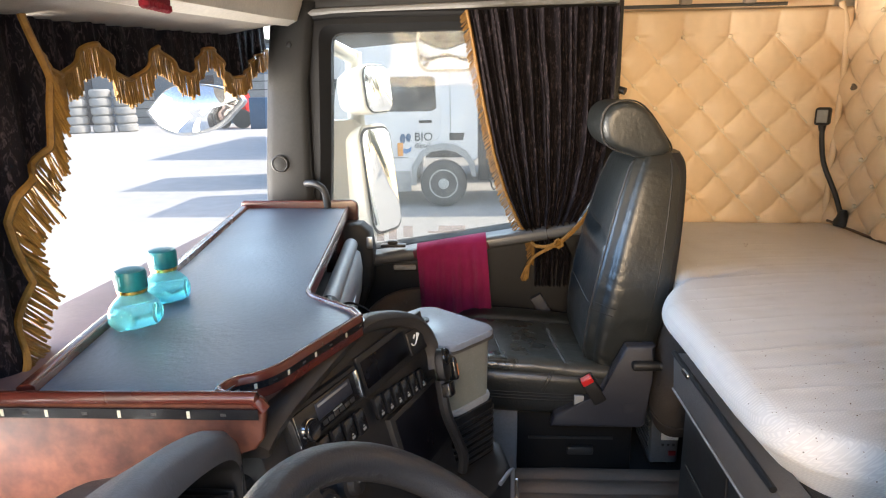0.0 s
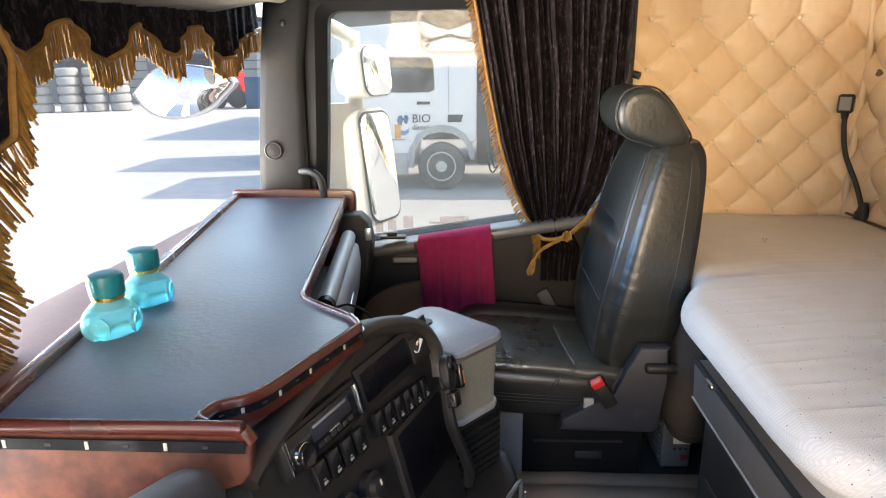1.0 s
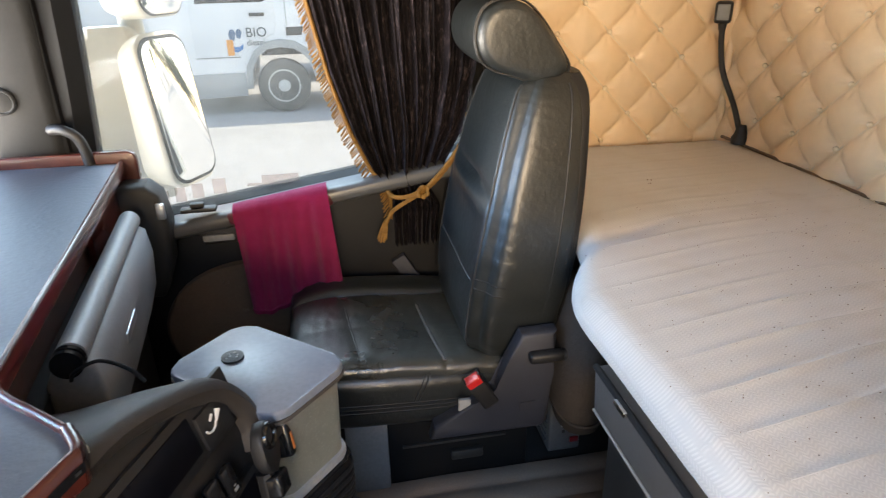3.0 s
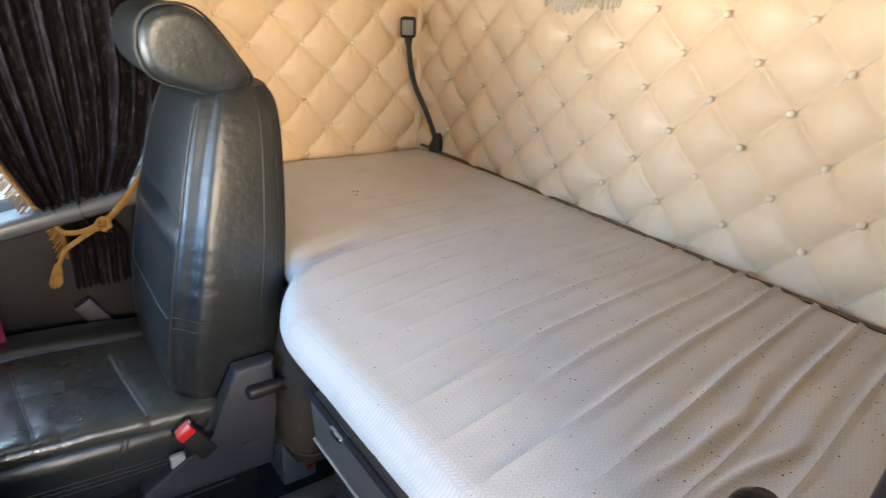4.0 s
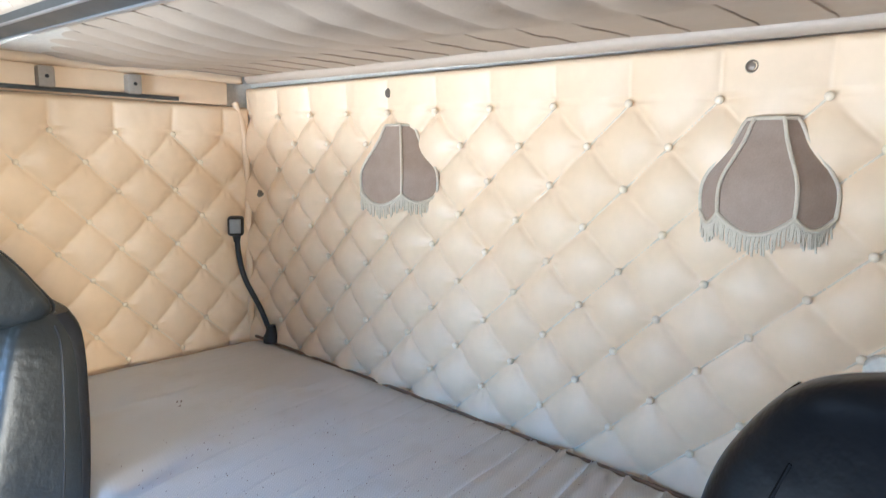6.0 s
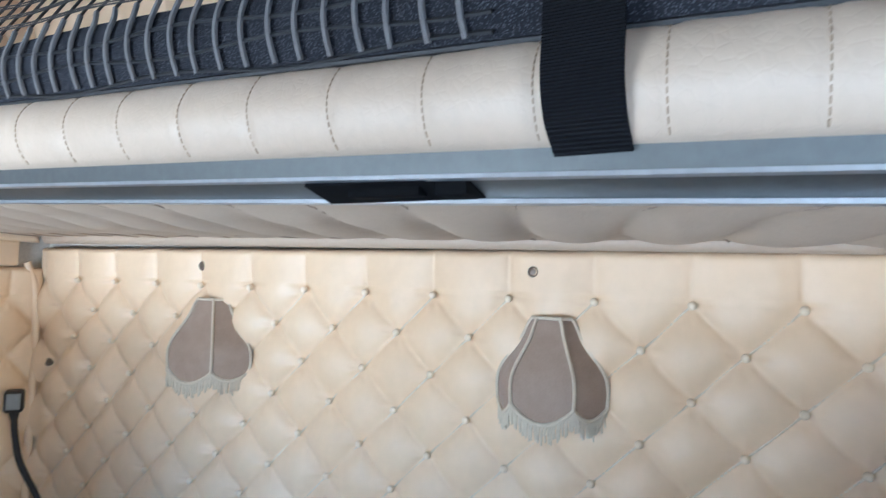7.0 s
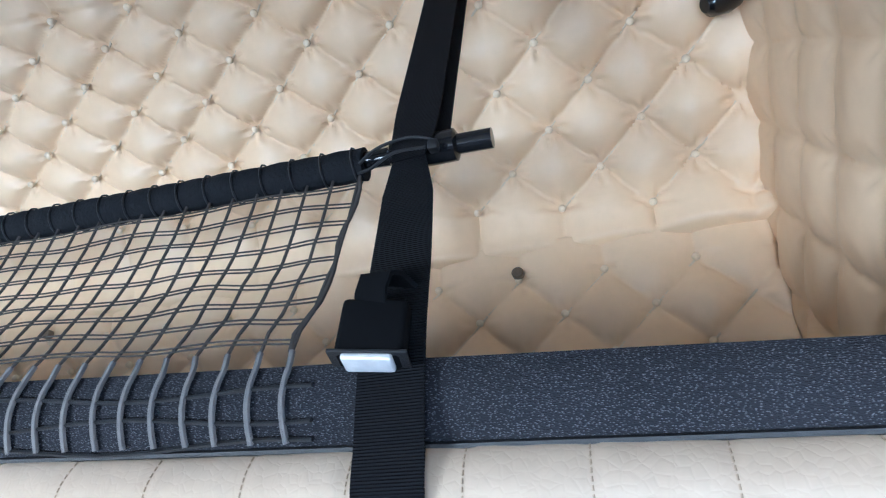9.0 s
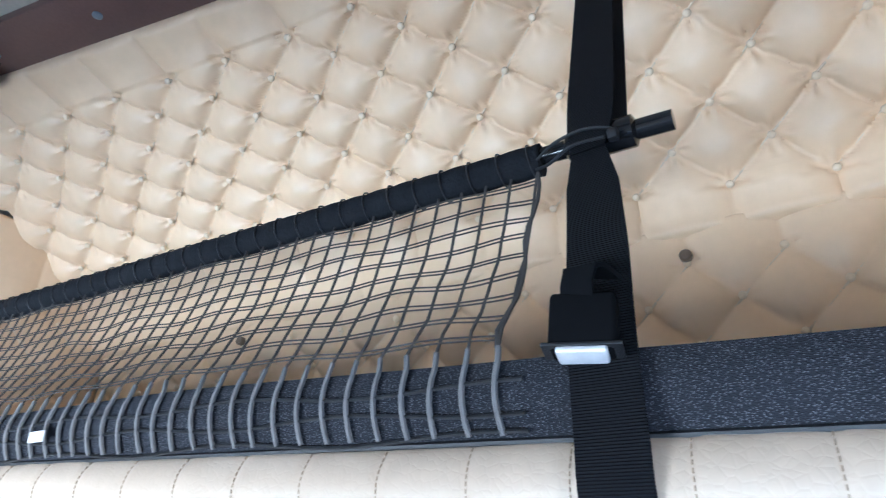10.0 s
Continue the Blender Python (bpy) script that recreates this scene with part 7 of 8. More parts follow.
for y in (-0.04, 0.17):
    bm = B()
    lathe(bm, [(0.062, 0), (0.062, 0.006), (0.055, 0.008), (0.053, 0.003)], Matrix.Translation((-0.468, y, 0.62)) @ pose(0, 0, 0, 0, 80), 28)
    part("dial_ring", bm, GREY, ins)
for k in range(5):
    bm = B()
    box(bm, -0.43, -0.335, 0.235 + 0.022 * k, 0.241 + 0.022 * k, 0.57, 0.70 - 0.006 * k, 0.002)
    part("vent_slat", bm, BLACK, ins)

# ---- air freshener bottles on the shelf
def freshener(x, y, turn):
    b = thing("air_freshener", (x, y, TZ), "aqua air freshener bottle with teal cap standing on the shelf", "air freshener", "air fresheners")
    m = Matrix.Translation((x, y, TZ + 0.001)) @ pose(0, 0, 0, 0, 0, turn)

    def ring(z, rx, ry, off=0.0):
        return [m @ p for p in oval((0, off, z), (1, 0, 0), (0, 1, 0), rx, ry, 2.4, 32)]
    prof = [(0.0, 0.024, 0.034), (0.002, 0.029, 0.040), (0.012, 0.033, 0.046), (0.026, 0.033, 0.047), (0.040, 0.030, 0.042), (0.052, 0.025, 0.031), (0.058, 0.022, 0.024), (0.066, 0.021, 0.022)]
    bm = B()
    loft(bm, [ring(*p) for p in prof])
    g = part("bottle", bm, BOTTLE_GLASS, b, "aqua glass bottle", sharp=60)
    bm = B()
    loft(bm, [ring(z * 0.92 + 0.003, rx - 0.003, ry - 0.003) for z, rx, ry in prof[:4]] + [ring(0.029, 0.029, 0.043)])
    part("liquid", bm, LIQUID, b, "blue scented liquid", sharp=60)
    for s in (-1, 1):
        bm = B()
        lathe(bm, [(0.018, 0), (0.0185, 0.004), (0.015, 0.006), (0.013, 0.003), (0.006, 0.003)], m @ Matrix.Translation((0.026, s * 0.026, 0.024)) @ pose(0, 0, 0, 0, 90, s * 52), 22)
        part("moulded_ring", bm, BOTTLE_GLASS, g)
    bm = B()
    lathe(bm, [(0.0235, 0.063), (0.0255, 0.065), (0.0255, 0.070)], m, 32)
    part("gold_band", bm, surface("gold_band", (0.8, 0.55, 0.15), 0.25, metal=1.0, bump=0), b, "thin gold band")
    bm = B()
    n = 48
    rings = []
    for r, z, rib in ((0.0245, 0.069, 0), (0.0265, 0.072, 0.0006), (0.0268, 0.098, 0.0006), (0.025, 0.104, 0.0), (0.018, 0.1065, 0), (0.006, 0.107, 0)):
        rings.append([m @ Vector(((r + rib * (i % 2)) * math.cos(2 * math.pi * i / n), (r + rib * (i % 2)) * math.sin(2 * math.pi * i / n), z)) for i in range(n)])
    loft(bm, rings)
    cap = part("cap", bm, TEAL, b, "dark teal ribbed cap", sharp=30)
    bm = B()
    for a in (-120, -105, -90, -60):
        c, s = math.cos(radians(a)), math.sin(radians(a))
        tube(bm, [m @ Vector((0.0266 * c, 0.0266 * s, 0.082)), m @ Vector((0.0266 * c, 0.0266 * s, 0.099))], 0.0016, 5)
    part("cap_grip", bm, surface("teal_light", (0.05, 0.35, 0.42), 0.3), cap)
    return b


freshener(-0.632, 0.662, -42)
freshener(-0.642, 0.80, -36)

# ---- curtains
random.seed(21)


def tassels(bm, at, n, length, sway, r=0.0024, spread=0.15):
    """Twisted fringe strands hung along a line; at(t) gives the upper end, sway the way they hang."""
    for k in range(n):
        t = (k + random.uniform(-0.3, 0.3)) / n
        p = at(min(1, max(0, t)))
        ln = length * random.uniform(0.88, 1.08)
        d = (Vector(sway) + Vector((random.uniform(-1, 1), random.uniform(-1, 1), random.uniform(-0.3, 0.3))) * spread).normalized()
        mid = p + d * ln * 0.5 + Vector((random.uniform(-1, 1), random.uniform(-1, 1), 0)) * 0.0015
        tube(bm, [p, mid, p + d * ln], [r * 0.8, r, r * 1.15], 5)


# side curtain at the passenger window, tied back
cur = thing("side_curtain", (0.2, 1.8, 0.48), "black velvet side curtain with gold fringe, tied back by gold cord", "curtain")
CX = [(0.48, 0.185, 0.305), (0.60, 0.185, 0.315), (0.655, 0.180, 0.285), (0.70, 0.135, 0.315), (0.80, 0.09, 0.375), (0.95, 0.045, 0.415), (1.15, 0.005, 0.435), (1.42, -0.045, 0.445)]
XL, XR = [(z, a) for z, a, b in CX], [(z, b) for z, a, b in CX]


def curtain_at(i, j):
    z = 1.418 - 0.94 * j
    xl, xr = lerp(XL, z), lerp(XR, z)
    w = xr - xl
    amp = 0.020 + 0.012 * (1 - min(1, w / 0.45))
    ph = i * 2 * math.pi * 9.5 + 2.6 * noise.noise((i * 5.5, j * 0.8, 3)) + 0.8 * math.sin(2 * j)
    y = 1.80 + amp * (0.65 + 0.6 * noise.noise((i * 7, j * 1.5, 9))) * math.sin(ph) + 0.007 * math.sin(i * 2 * math.pi * 23 + 4 * noise.noise((i * 9, j, 5)))
    y -= 0.02 * math.exp(-((z - 0.66) / 0.10) ** 2)
    return Vector((xl + w * i + 0.004 * noise.noise((i * 12, j * 5, 4)), y + 0.006 * noise.noise((i * 9, j * 9, 1)), z))


bm = B()
slab(bm, curtain_at, 260, 80, (0, 0.004, 0))
cl = part("velvet_cloth", bm, VELVET, cur, "crushed black velvet", sharp=80)
bm = B()
tube(bm, [curtain_at(0, j / 60) + Vector((-0.003, -0.004, 0)) for j in range(61)], 0.0055, 6)
tassels(bm, lambda t: curtain_at(0, t * 0.92) + Vector((-0.004, -0.004, 0)), 190, 0.030, (-0.75, -0.15, -0.75), 0.0016, 0.18)
part("fringe", bm, GOLD, cl, "gold thread fringe", kind="stuff")
bm = B()


def rope(bm, pts, r):
    pts = smooth_path(pts, 10)
    for ph in (0, 2.09, 4.19):
        out = []
        for k, p in enumerate(pts):
            a = k * 0.9 + ph
            out.append(p + Vector((math.cos(a) * 0.3, -abs(math.cos(a)) * 0.2, math.sin(a))) * r * 0.7)
        tube(bm, out, r * 0.62, 6)


rope(bm, [(0.395, 1.80, 0.835), (0.385, 1.765, 0.80), (0.345, 1.750, 0.735), (0.29, 1.742, 0.675), (0.265, 1.738, 0.655)], 0.0055)
rope(bm, [(0.395, 1.80, 0.815), (0.375, 1.765, 0.765), (0.325, 1.752, 0.700), (0.28, 1.742, 0.660), (0.262, 1.738, 0.650)], 0.0055)
rope(bm, [(0.262, 1.738, 0.655), (0.225, 1.738, 0.640), (0.185, 1.745, 0.640), (0.165, 1.775, 0.655)], 0.0055)
rope(bm, [(0.262, 1.738, 0.648), (0.215, 1.736, 0.625), (0.178, 1.738, 0.600), (0.160, 1.742, 0.565)], 0.0055)
for k in range(6):
    a = k * 1.05
    rope(bm, [(0.262 + 0.010 * math.cos(a), 1.734, 0.652 + 0.012 * math.sin(a)), (0.262 + 0.014 * math.cos(a + 0.6), 1.727, 0.652 + 0.014 * math.sin(a + 0.6)), (0.262 + 0.010 * math.cos(a + 1.2), 1.735, 0.652 + 0.012 * math.sin(a + 1.2))], 0.005)
tb = part("tie_back", bm, GOLD, cur, "twisted gold tie-back cord with knot")
bm = B()
tassels(bm, lambda t: Vector((0.160 + 0.012 * (t - 0.5), 1.742, 0.572)), 26, 0.055, (-0.25, 0, -1), 0.0019, 0.16)
part("tassel", bm, GOLD, tb, "gold tassel", kind="stuff")
for k in range(9):
    bm = B()
    x = -0.035 + 0.058 * k
    tube(bm, [Vector((x + 0.006 * math.cos(t), 1.842, 1.432 + 0.010 * math.sin(t))) for t in (2 * math.pi * q / 12 for q in range(12))], 0.0014, 5, True)
    part("curtain_glider", bm, WHITE_PLASTIC, cur)
bm = B()
lathe(bm, [(0.010, 0), (0.012, 0.01), (0.010, 0.02), (0.004, 0.026)], Matrix.Translation((0.405, 1.83, 0.825)) @ pose(0, 0, 0, 90), 14)
solid("curtain_hook", bm, BLACK, "black curtain hook on the door pillar", "hook")
guide = thing("belt_guide", (0.44, 1.83, 1.10), "black belt guide bolted to the door pillar", "belt guide")
bm = B()
box(bm, 0.43, 0.455, 1.80, 1.85, 1.10, 1.20, 0.006)
part("plate", bm, BLACK, guide)
bm = B()
tube(bm, [(0.452, 1.815, 1.16), (0.475, 1.80, 1.152)], 0.012, 10)
part("loop", bm, BLACK, guide)

# valance along the windscreen
val = thing("windscreen_valance", (-0.8, 1.2, 1.2), "black velvet windscreen valance with scalloped gold fringe", "curtain")
VP = smooth_path([(-0.785, 1.99, 0), (-0.787, 1.86, 0), (-0.79, 1.60, 0), (-0.795, 1.2, 0), (-0.79, 0.80, 0), (-0.785, 0.4, 0), (-0.775, 0.0, 0)], 24)
VL = [0.0]
for p, q in zip(VP, VP[1:]):
    VL.append(VL[-1] + (q - p).length)


def on_valance(s):
    k = max(i for i in range(len(VL) - 1) if VL[i] <= s + 1e-9)
    return VP[k].lerp(VP[k + 1], (s - VL[k]) / (VL[k + 1] - VL[k]))


HEM = [(0.0, 1.322), (0.03, 1.312), (0.13, 1.285), (0.20, 1.250), (0.28, 1.222), (0.33, 1.218), (0.40, 1.240), (0.47, 1.295), (0.50, 1.302), (0.54, 1.288), (0.61, 1.232), (0.645, 1.218), (0.69, 1.230), (0.76, 1.282), (0.79, 1.293), (0.83, 1.280), (0.90, 1.222), (0.94, 1.206), (0.98, 1.220), (1.05, 1.275), (1.08, 1.284), (1.11, 1.272), (1.16, 1.222), (1.19, 1.212), (1.23, 1.235), (1.28, 1.264), (1.38, 1.25), (1.99, 1.25)]


def hem(s):
    pts = [lerp(HEM, s + d) for d in (-0.02, -0.01, 0, 0.01, 0.02)]
    return sum(pts) / 5


def valance_at(i, j):
    s = 1.285 * i
    p = on_valance(s)
    z0 = 1.445 - 0.03 * math.exp(-s / 0.2)
    z = z0 + (hem(s) - z0) * j
    fold = 0.006 * math.sin(s * 95 + 1.5 * math.sin(s * 11)) * (0.3 + 0.7 * j) + 0.008 * math.sin(s * 31) * j
    return p + Vector((fold, 0, z))


bm = B()
slab(bm, valance_at, 220, 14, (-0.004, 0, 0))
vc = part("velvet_cloth", bm, VELVET, val, "crushed black velvet", sharp=80)
bm = B()
tube(bm, [valance_at(k / 160, 1.0) + Vector((0.003, 0, 0)) for k in range(161)], 0.006, 6)
tassels(bm, lambda t: valance_at(t, 1.0) + Vector((0.003, 0, 0)), 470, 0.060, (0.02, 0.0, -1), 0.0021, 0.045)
part("fringe", bm, GOLD, vc, "gold cord fringe", kind="stuff")

# curtain drawn aside in the middle of the windscreen
drop = thing("windscreen_curtain", (-0.77, 0.4, 0.74), "black velvet windscreen curtain with gold fringe", "curtain")
EDGE_Y = [(0.70, 0.495), (0.73, 0.515), (0.823, 0.578), (0.876, 0.600), (0.94, 0.585), (0.985, 0.580), (1.028, 0.600), (1.06, 0.655), (1.093, 0.700), (1.124, 0.705), (1.211, 0.718), (1.271, 0.70), (1.44, 0.66)]


def drop_at(i, j):
    z = 1.44 - 0.72 * j
    y1 = lerp(EDGE_Y, z)
    y = 0.02 + (y1 - 0.02) * i
    return Vector((-0.772 + 0.018 * math.sin(y * 60 + 2 * z) * (0.4 + 0.6 * j) + 0.006 * noise.noise((y * 20, z * 9, 2)), y, z))


bm = B()
slab(bm, drop_at, 90, 50, (-0.004, 0, 0))
dc = part("velvet_cloth", bm, VELVET, drop, "crushed black velvet", sharp=80)
bm = B()
tube(bm, [drop_at(1, k / 60) + Vector((0.003, 0.003, 0)) for k in range(61)], 0.007, 6)
tassels(bm, lambda t: drop_at(1, 0.20 + t * 0.30) + Vector((0.004, 0.002, 0)), 90, 0.06, (0.05, 0.35, -0.9), 0.0025, 0.14)
tassels(bm, lambda t: drop_at(1, 0.50 + t * 0.13) + Vector((0.004, 0.002, 0)), 46, 0.085, (0.05, 0.55, -0.8), 0.0025, 0.10)
tassels(bm, lambda t: drop_at(1, 0.62 + t * 0.38) + Vector((0.004, 0.002, 0)), 80, 0.070, (0.05, 0.70, -0.65), 0.0025, 0.14)
part("fringe", bm, GOLD, dc, "gold cord fringe", kind="stuff")

# crocheted trinket under the overhead shelf
bm = B()
for k in range(7):
    lathe(bm, [(0.004, 0), (0.009, 0.004), (0.009, 0.012), (0.003, 0.016)], Matrix.Translation((-0.572, 0.722 + 0.0135 * k, 1.322)), 10)
box(bm, -0.577, -0.567, 0.715, 0.812, 1.335, 1.40, 0.004)
solid("crocheted_trinket", bm, RED_YARN, "red crocheted trinket hanging from the overhead shelf", "trinket")

# ---- towel over the door pull
def towel_at(i, j):
    x0 = -0.230 + 0.018 * j + 0.242 * i * (1 + 0.03 * j)
    zt = 0.616 + 0.040 * i
    s = j * 1.25
    if s < 0.12:
        a = s / 0.12 * math.pi
        y, z = 1.775 + 0.031 * math.cos(a), zt + 0.006 + 0.019 * math.sin(a)
    else:
        t = (s - 0.12) / 1.13
        y, z = 1.744 - 0.006 * math.sin(t * 2.5) - 0.010 * t, zt + 0.006 * (1 - t) - (0.275 + 0.018 * i + 0.006 * math.sin(i * 9)) * t
    y += (0.006 * math.sin(i * 17 + 2) + 0.004 * math.sin(i * 41 + j * 3)) * min(1, j * 2) + 0.002 * noise.noise((i * 14, j * 14, 2))
    return Vector((x0, y, z))


bm = B()
slab(bm, towel_at, 70, 70, (0, 0.006, 0))
towel = thing("towel", (-0.1, 1.76, 0.4), "magenta terry towel hung over the door pull", "towel")
part("terry_cloth", bm, TOWEL, towel, sharp=80)
bm = B()
tube(bm, [towel_at(i / 30, 1.0) + Vector((0, -0.001, 0.012)) for i in range(31)], 0.0035, 6)
part("hem", bm, TOWEL, towel, "stitched hem")

# ---- outside
GZ = -1.40
bm = B()
grid(bm, lambda i, j: Vector((-300 + 600 * i, -200 + 700 * j, GZ + (0.02 * noise.noise((i * 90, j * 90, 1))))), 60, 60)
solid("ground", bm, GROUND_MAT, "pale sunlit concrete yard", "ground", "structure")

# mirrors of this cab
def mirror_unit(name, label, cx, cy, z0, z1, w, d, turn):
    mu = thing(name, (cx, cy, z0), label, "mirror", "door mirrors")
    zc, h = (z0 + z1) / 2, (z1 - z0)
    m = Matrix.Translation((cx, cy, zc)) @ pose(0, 0, 0, 0, 0, turn) @ pose(0, 0, 0, 0, -7, 0) @ Matrix.Translation((0, 0, -zc))
    bm = B()
    rings = []
    for k, (off, s) in enumerate(((-d, 0.45), (-d * 0.92, 0.72), (-d * 0.6, 0.93), (-d * 0.1, 1.0), (0.0, 1.0), (0.006, 0.965))):
        rings.append([m @ Vector((off, px, zc + pz)) for px, pz in [(a * s, b * s) for a, b in rounded(w, h, min(w, h) * 0.28, 6)]])
    loft(bm, rings)
    part("housing", bm, DIRTY_WHITE, mu, "dusty white housing", sharp=50)
    bm = B()
    prism(bm, rounded(w * 0.94, h * 0.955, min(w, h) * 0.25, 6), m @ Matrix.Translation((0.0055, 0, zc)) @ pose(0, 0, 0, 90, 0, 90), 0.004, 0.001)
    part("gasket", bm, RUBBER, mu, "black gasket")
    bm = B()
    prism(bm, rounded(w * 0.88, h * 0.91, min(w, h) * 0.23, 6), m @ Matrix.Translation((0.010, 0, zc)) @ pose(0, 0, 0, 90, 0, 90), 0.003, 0.0008)
    part("mirror_glass", bm, MIRROR, mu, "mirror glass")
    return mu


mirror_unit("wide_angle_mirror", "dusty white wide-angle door mirror", -0.43, 2.28, 1.07, 1.27, 0.19, 0.16, -28)
mm = mirror_unit("main_mirror", "tall dusty white main door mirror", -0.43, 2.28, 0.56, 1.03, 0.22, 0.17, -28)
bm = B()
tube(bm, [(-0.53, 2.34, 0.50), (-0.53, 2.34, 1.32)], 0.035, 12)
tube(bm, [(-0.53, 2.34, 1.30), (-0.62, 2.10, 1.36)], 0.03, 10)
tube(bm, [(-0.53, 2.34, 0.55), (-0.64, 2.10, 0.48)], 0.03, 10)
part("arm", bm, DIRTY_WHITE, mm, "white mirror arm")
bm = B()
prism(bm, rounded(0.19, 0.50, 0.05), Matrix.Translation((-0.60, 2.30, 0.80)) @ pose(0, 0, 0, 90, 0, 20), 0.08, 0.03, 4)
part("arm_cover", bm, DIRTY_WHITE, mm, "dusty white arm cover")
# kerb mirror over the door window: a shallow bowl looked into from below
kerb = thing("kerb_mirror", (-0.14, 2.35, 1.22), "dusty white kerb mirror above the door window", "mirror", "door mirrors")
bm = B()
loft(bm, [[Vector((-0.135 + x * s, 2.22 + dy - 0.75 * z * s, 1.315 + z * s)) for x, z in rounded(0.235, 0.165, 0.045, 6)] for dy, s in ((0.0, 1.0), (0.02, 1.0), (0.07, 0.85), (0.10, 0.5))])
part("housing", bm, DIRTY_WHITE, kerb, sharp=50)
bm = B()
loft(bm, [[Vector((-0.135 + x * k, 2.212 - 0.022 * (1 - k * k) - 0.75 * z * k, 1.314 + z * k)) for x, z in rounded(0.215, 0.142, 0.04, 6)] for k in (1.0, 0.8, 0.6, 0.4, 0.2, 0.03)])
part("mirror_glass", bm, MIRROR, kerb, "mirror glass")
bm = B()
tube(bm, [(-0.135, 2.28, 1.39), (-0.135, 2.05, 1.52)], 0.02, 8)
part("arm", bm, DIRTY_WHITE, kerb)
# front mirror outside the windscreen corner
fm = thing("front_mirror", (-1.05, 1.95, 1.0), "boat-shaped front mirror hung outside the windscreen", "mirror")


BOAT = smooth_path([(-1.245, 1.105, 0), (-1.19, 1.04, 0), (-1.10, 1.015, 0), (-0.98, 1.04, 0), (-0.90, 1.105, 0), (-0.868, 1.145, 0), (-0.94, 1.19, 0), (-1.07, 1.205, 0), (-1.16, 1.185, 0), (-1.245, 1.105, 0)], 5)[:-1]


def boat_ring(scale, lift, dy):
    return [Vector((-1.06 + (p.x + 1.06) * scale, 1.95 + dy, 1.11 + (p.y - 1.11) * scale + lift)) for p in BOAT]


bm = B()
loft(bm, [boat_ring(0.5, 0.0, 0.16), boat_ring(0.8, 0, 0.12), boat_ring(0.97, 0, 0.05), boat_ring(1.0, 0, 0.01), boat_ring(0.985, 0, 0.0), boat_ring(0.95, 0.002, 0.004)])
part("housing", bm, SHELL_GREY, fm, "pale blue-grey housing rim", sharp=40)
bm = B()
loft(bm, [boat_ring(k, 0.004 * k, -0.004 - 0.03 * (1 - k * k)) for k in (0.90, 0.75, 0.55, 0.35, 0.15, 0.03)])
part("mirror_glass", bm, MIRROR, fm, "curved mirror glass", sharp=70)
bm = B()
tube(bm, smooth_path([(-1.08, 1.95, 1.17), (-1.15, 1.95, 1.35), (-1.0, 1.95, 1.55)], 5), 0.02, 8)
part("arm", bm, DARK, fm)

# ---- the white truck across the yard
TY = 13.0
truck = thing("parked_truck", (-1.2, TY, GZ), "white parked truck cab with biodiesel lettering on its side", "truck")
bm = B()
prof = [(-3.05, -0.92), (-3.05, 0.55), (-2.98, 1.05), (-2.80, 1.72), (-2.62, 1.90), (-0.35, 2.05), (-0.05, 2.02), (-0.02, 1.90), (-0.02, -0.35), (-0.10, -0.42), (-0.20, -0.40), (-0.30, -0.28), (-0.50, -0.17), (-0.76, -0.13), (-1.02, -0.17), (-1.22, -0.30), (-1.36, -0.52), (-1.40, -0.92)]
prism(bm, prof, Matrix.Translation((0, TY + 2.4, 0)) @ m_xz, 2.4, 0.05, 3)
part("body", bm, WHITE_PAINT, truck, "white painted cab")


def tpanel(name, pts, proud, material, label="", parent=None):
    bm = B()
    prism(bm, pts, Matrix.Translation((0, TY + 0.05, 0)) @ m_xz, 0.05 + proud, 0.008)
    return part(name, bm, material, parent or truck, label)


dr = tpanel("door", [(-2.30, -0.30), (-2.30, 0.55), (-2.12, 1.42), (-0.88, 1.42), (-0.80, 1.3), (-0.80, 0.2), (-0.86, 0.05), (-1.35, -0.12), (-1.55, -0.30)], 0.008, WHITE_PAINT)
tpanel("window", [(-2.18, 0.62), (-2.05, 1.32), (-0.98, 1.32), (-0.90, 1.25), (-0.88, 0.68), (-1.0, 0.62)], 0.016, BLACK_GLOSS, "dark side window", dr)
tpanel("door_handle", [(-0.98, 0.38), (-0.98, 0.44), (-1.25, 0.44), (-1.25, 0.38)], 0.035, DARK, "", dr)
tpanel("air_intake", [(-0.62, 0.02), (-0.62, 0.17), (-0.30, 0.17), (-0.34, 0.02)], 0.02, DARK, "dark side vent")
tpanel("wheel_arch", [(-1.46, -0.92), (-1.42, -0.50), (-1.25, -0.22), (-1.02, -0.08), (-0.76, -0.03), (-0.48, -0.08), (-0.26, -0.22), (-0.10, -0.46), (-0.06, -0.75), (-0.16, -0.75), (-0.22, -0.46), (-0.36, -0.30), (-0.52, -0.20), (-0.76, -0.16), (-1.0, -0.20), (-1.18, -0.32), (-1.31, -0.55), (-1.34, -0.92)], 0.05, LIGHT_GREY, "grey mudguard")
tpanel("step", [(-2.95, -1.10), (-2.95, -0.62), (-1.46, -0.62), (-1.46, -1.05)], 0.02, LIGHT_GREY, "pale step panel")
tpanel("marker_light", [(-1.72, -0.30), (-1.72, -0.02), (-1.60, -0.02), (-1.60, -0.30)], 0.03, surface("amber_lens", (0.8, 0.3, 0.02), 0.3), "amber marker light")
tpanel("body_line", [(-2.30, -0.345), (-2.30, -0.325), (-1.5, -0.325), (-1.5, -0.345)], 0.012, GREY)
tpanel("cab_seam", [(-0.60, 0.2), (-0.60, 1.95), (-0.59, 1.95), (-0.59, 0.2)], 0.012, GREY)
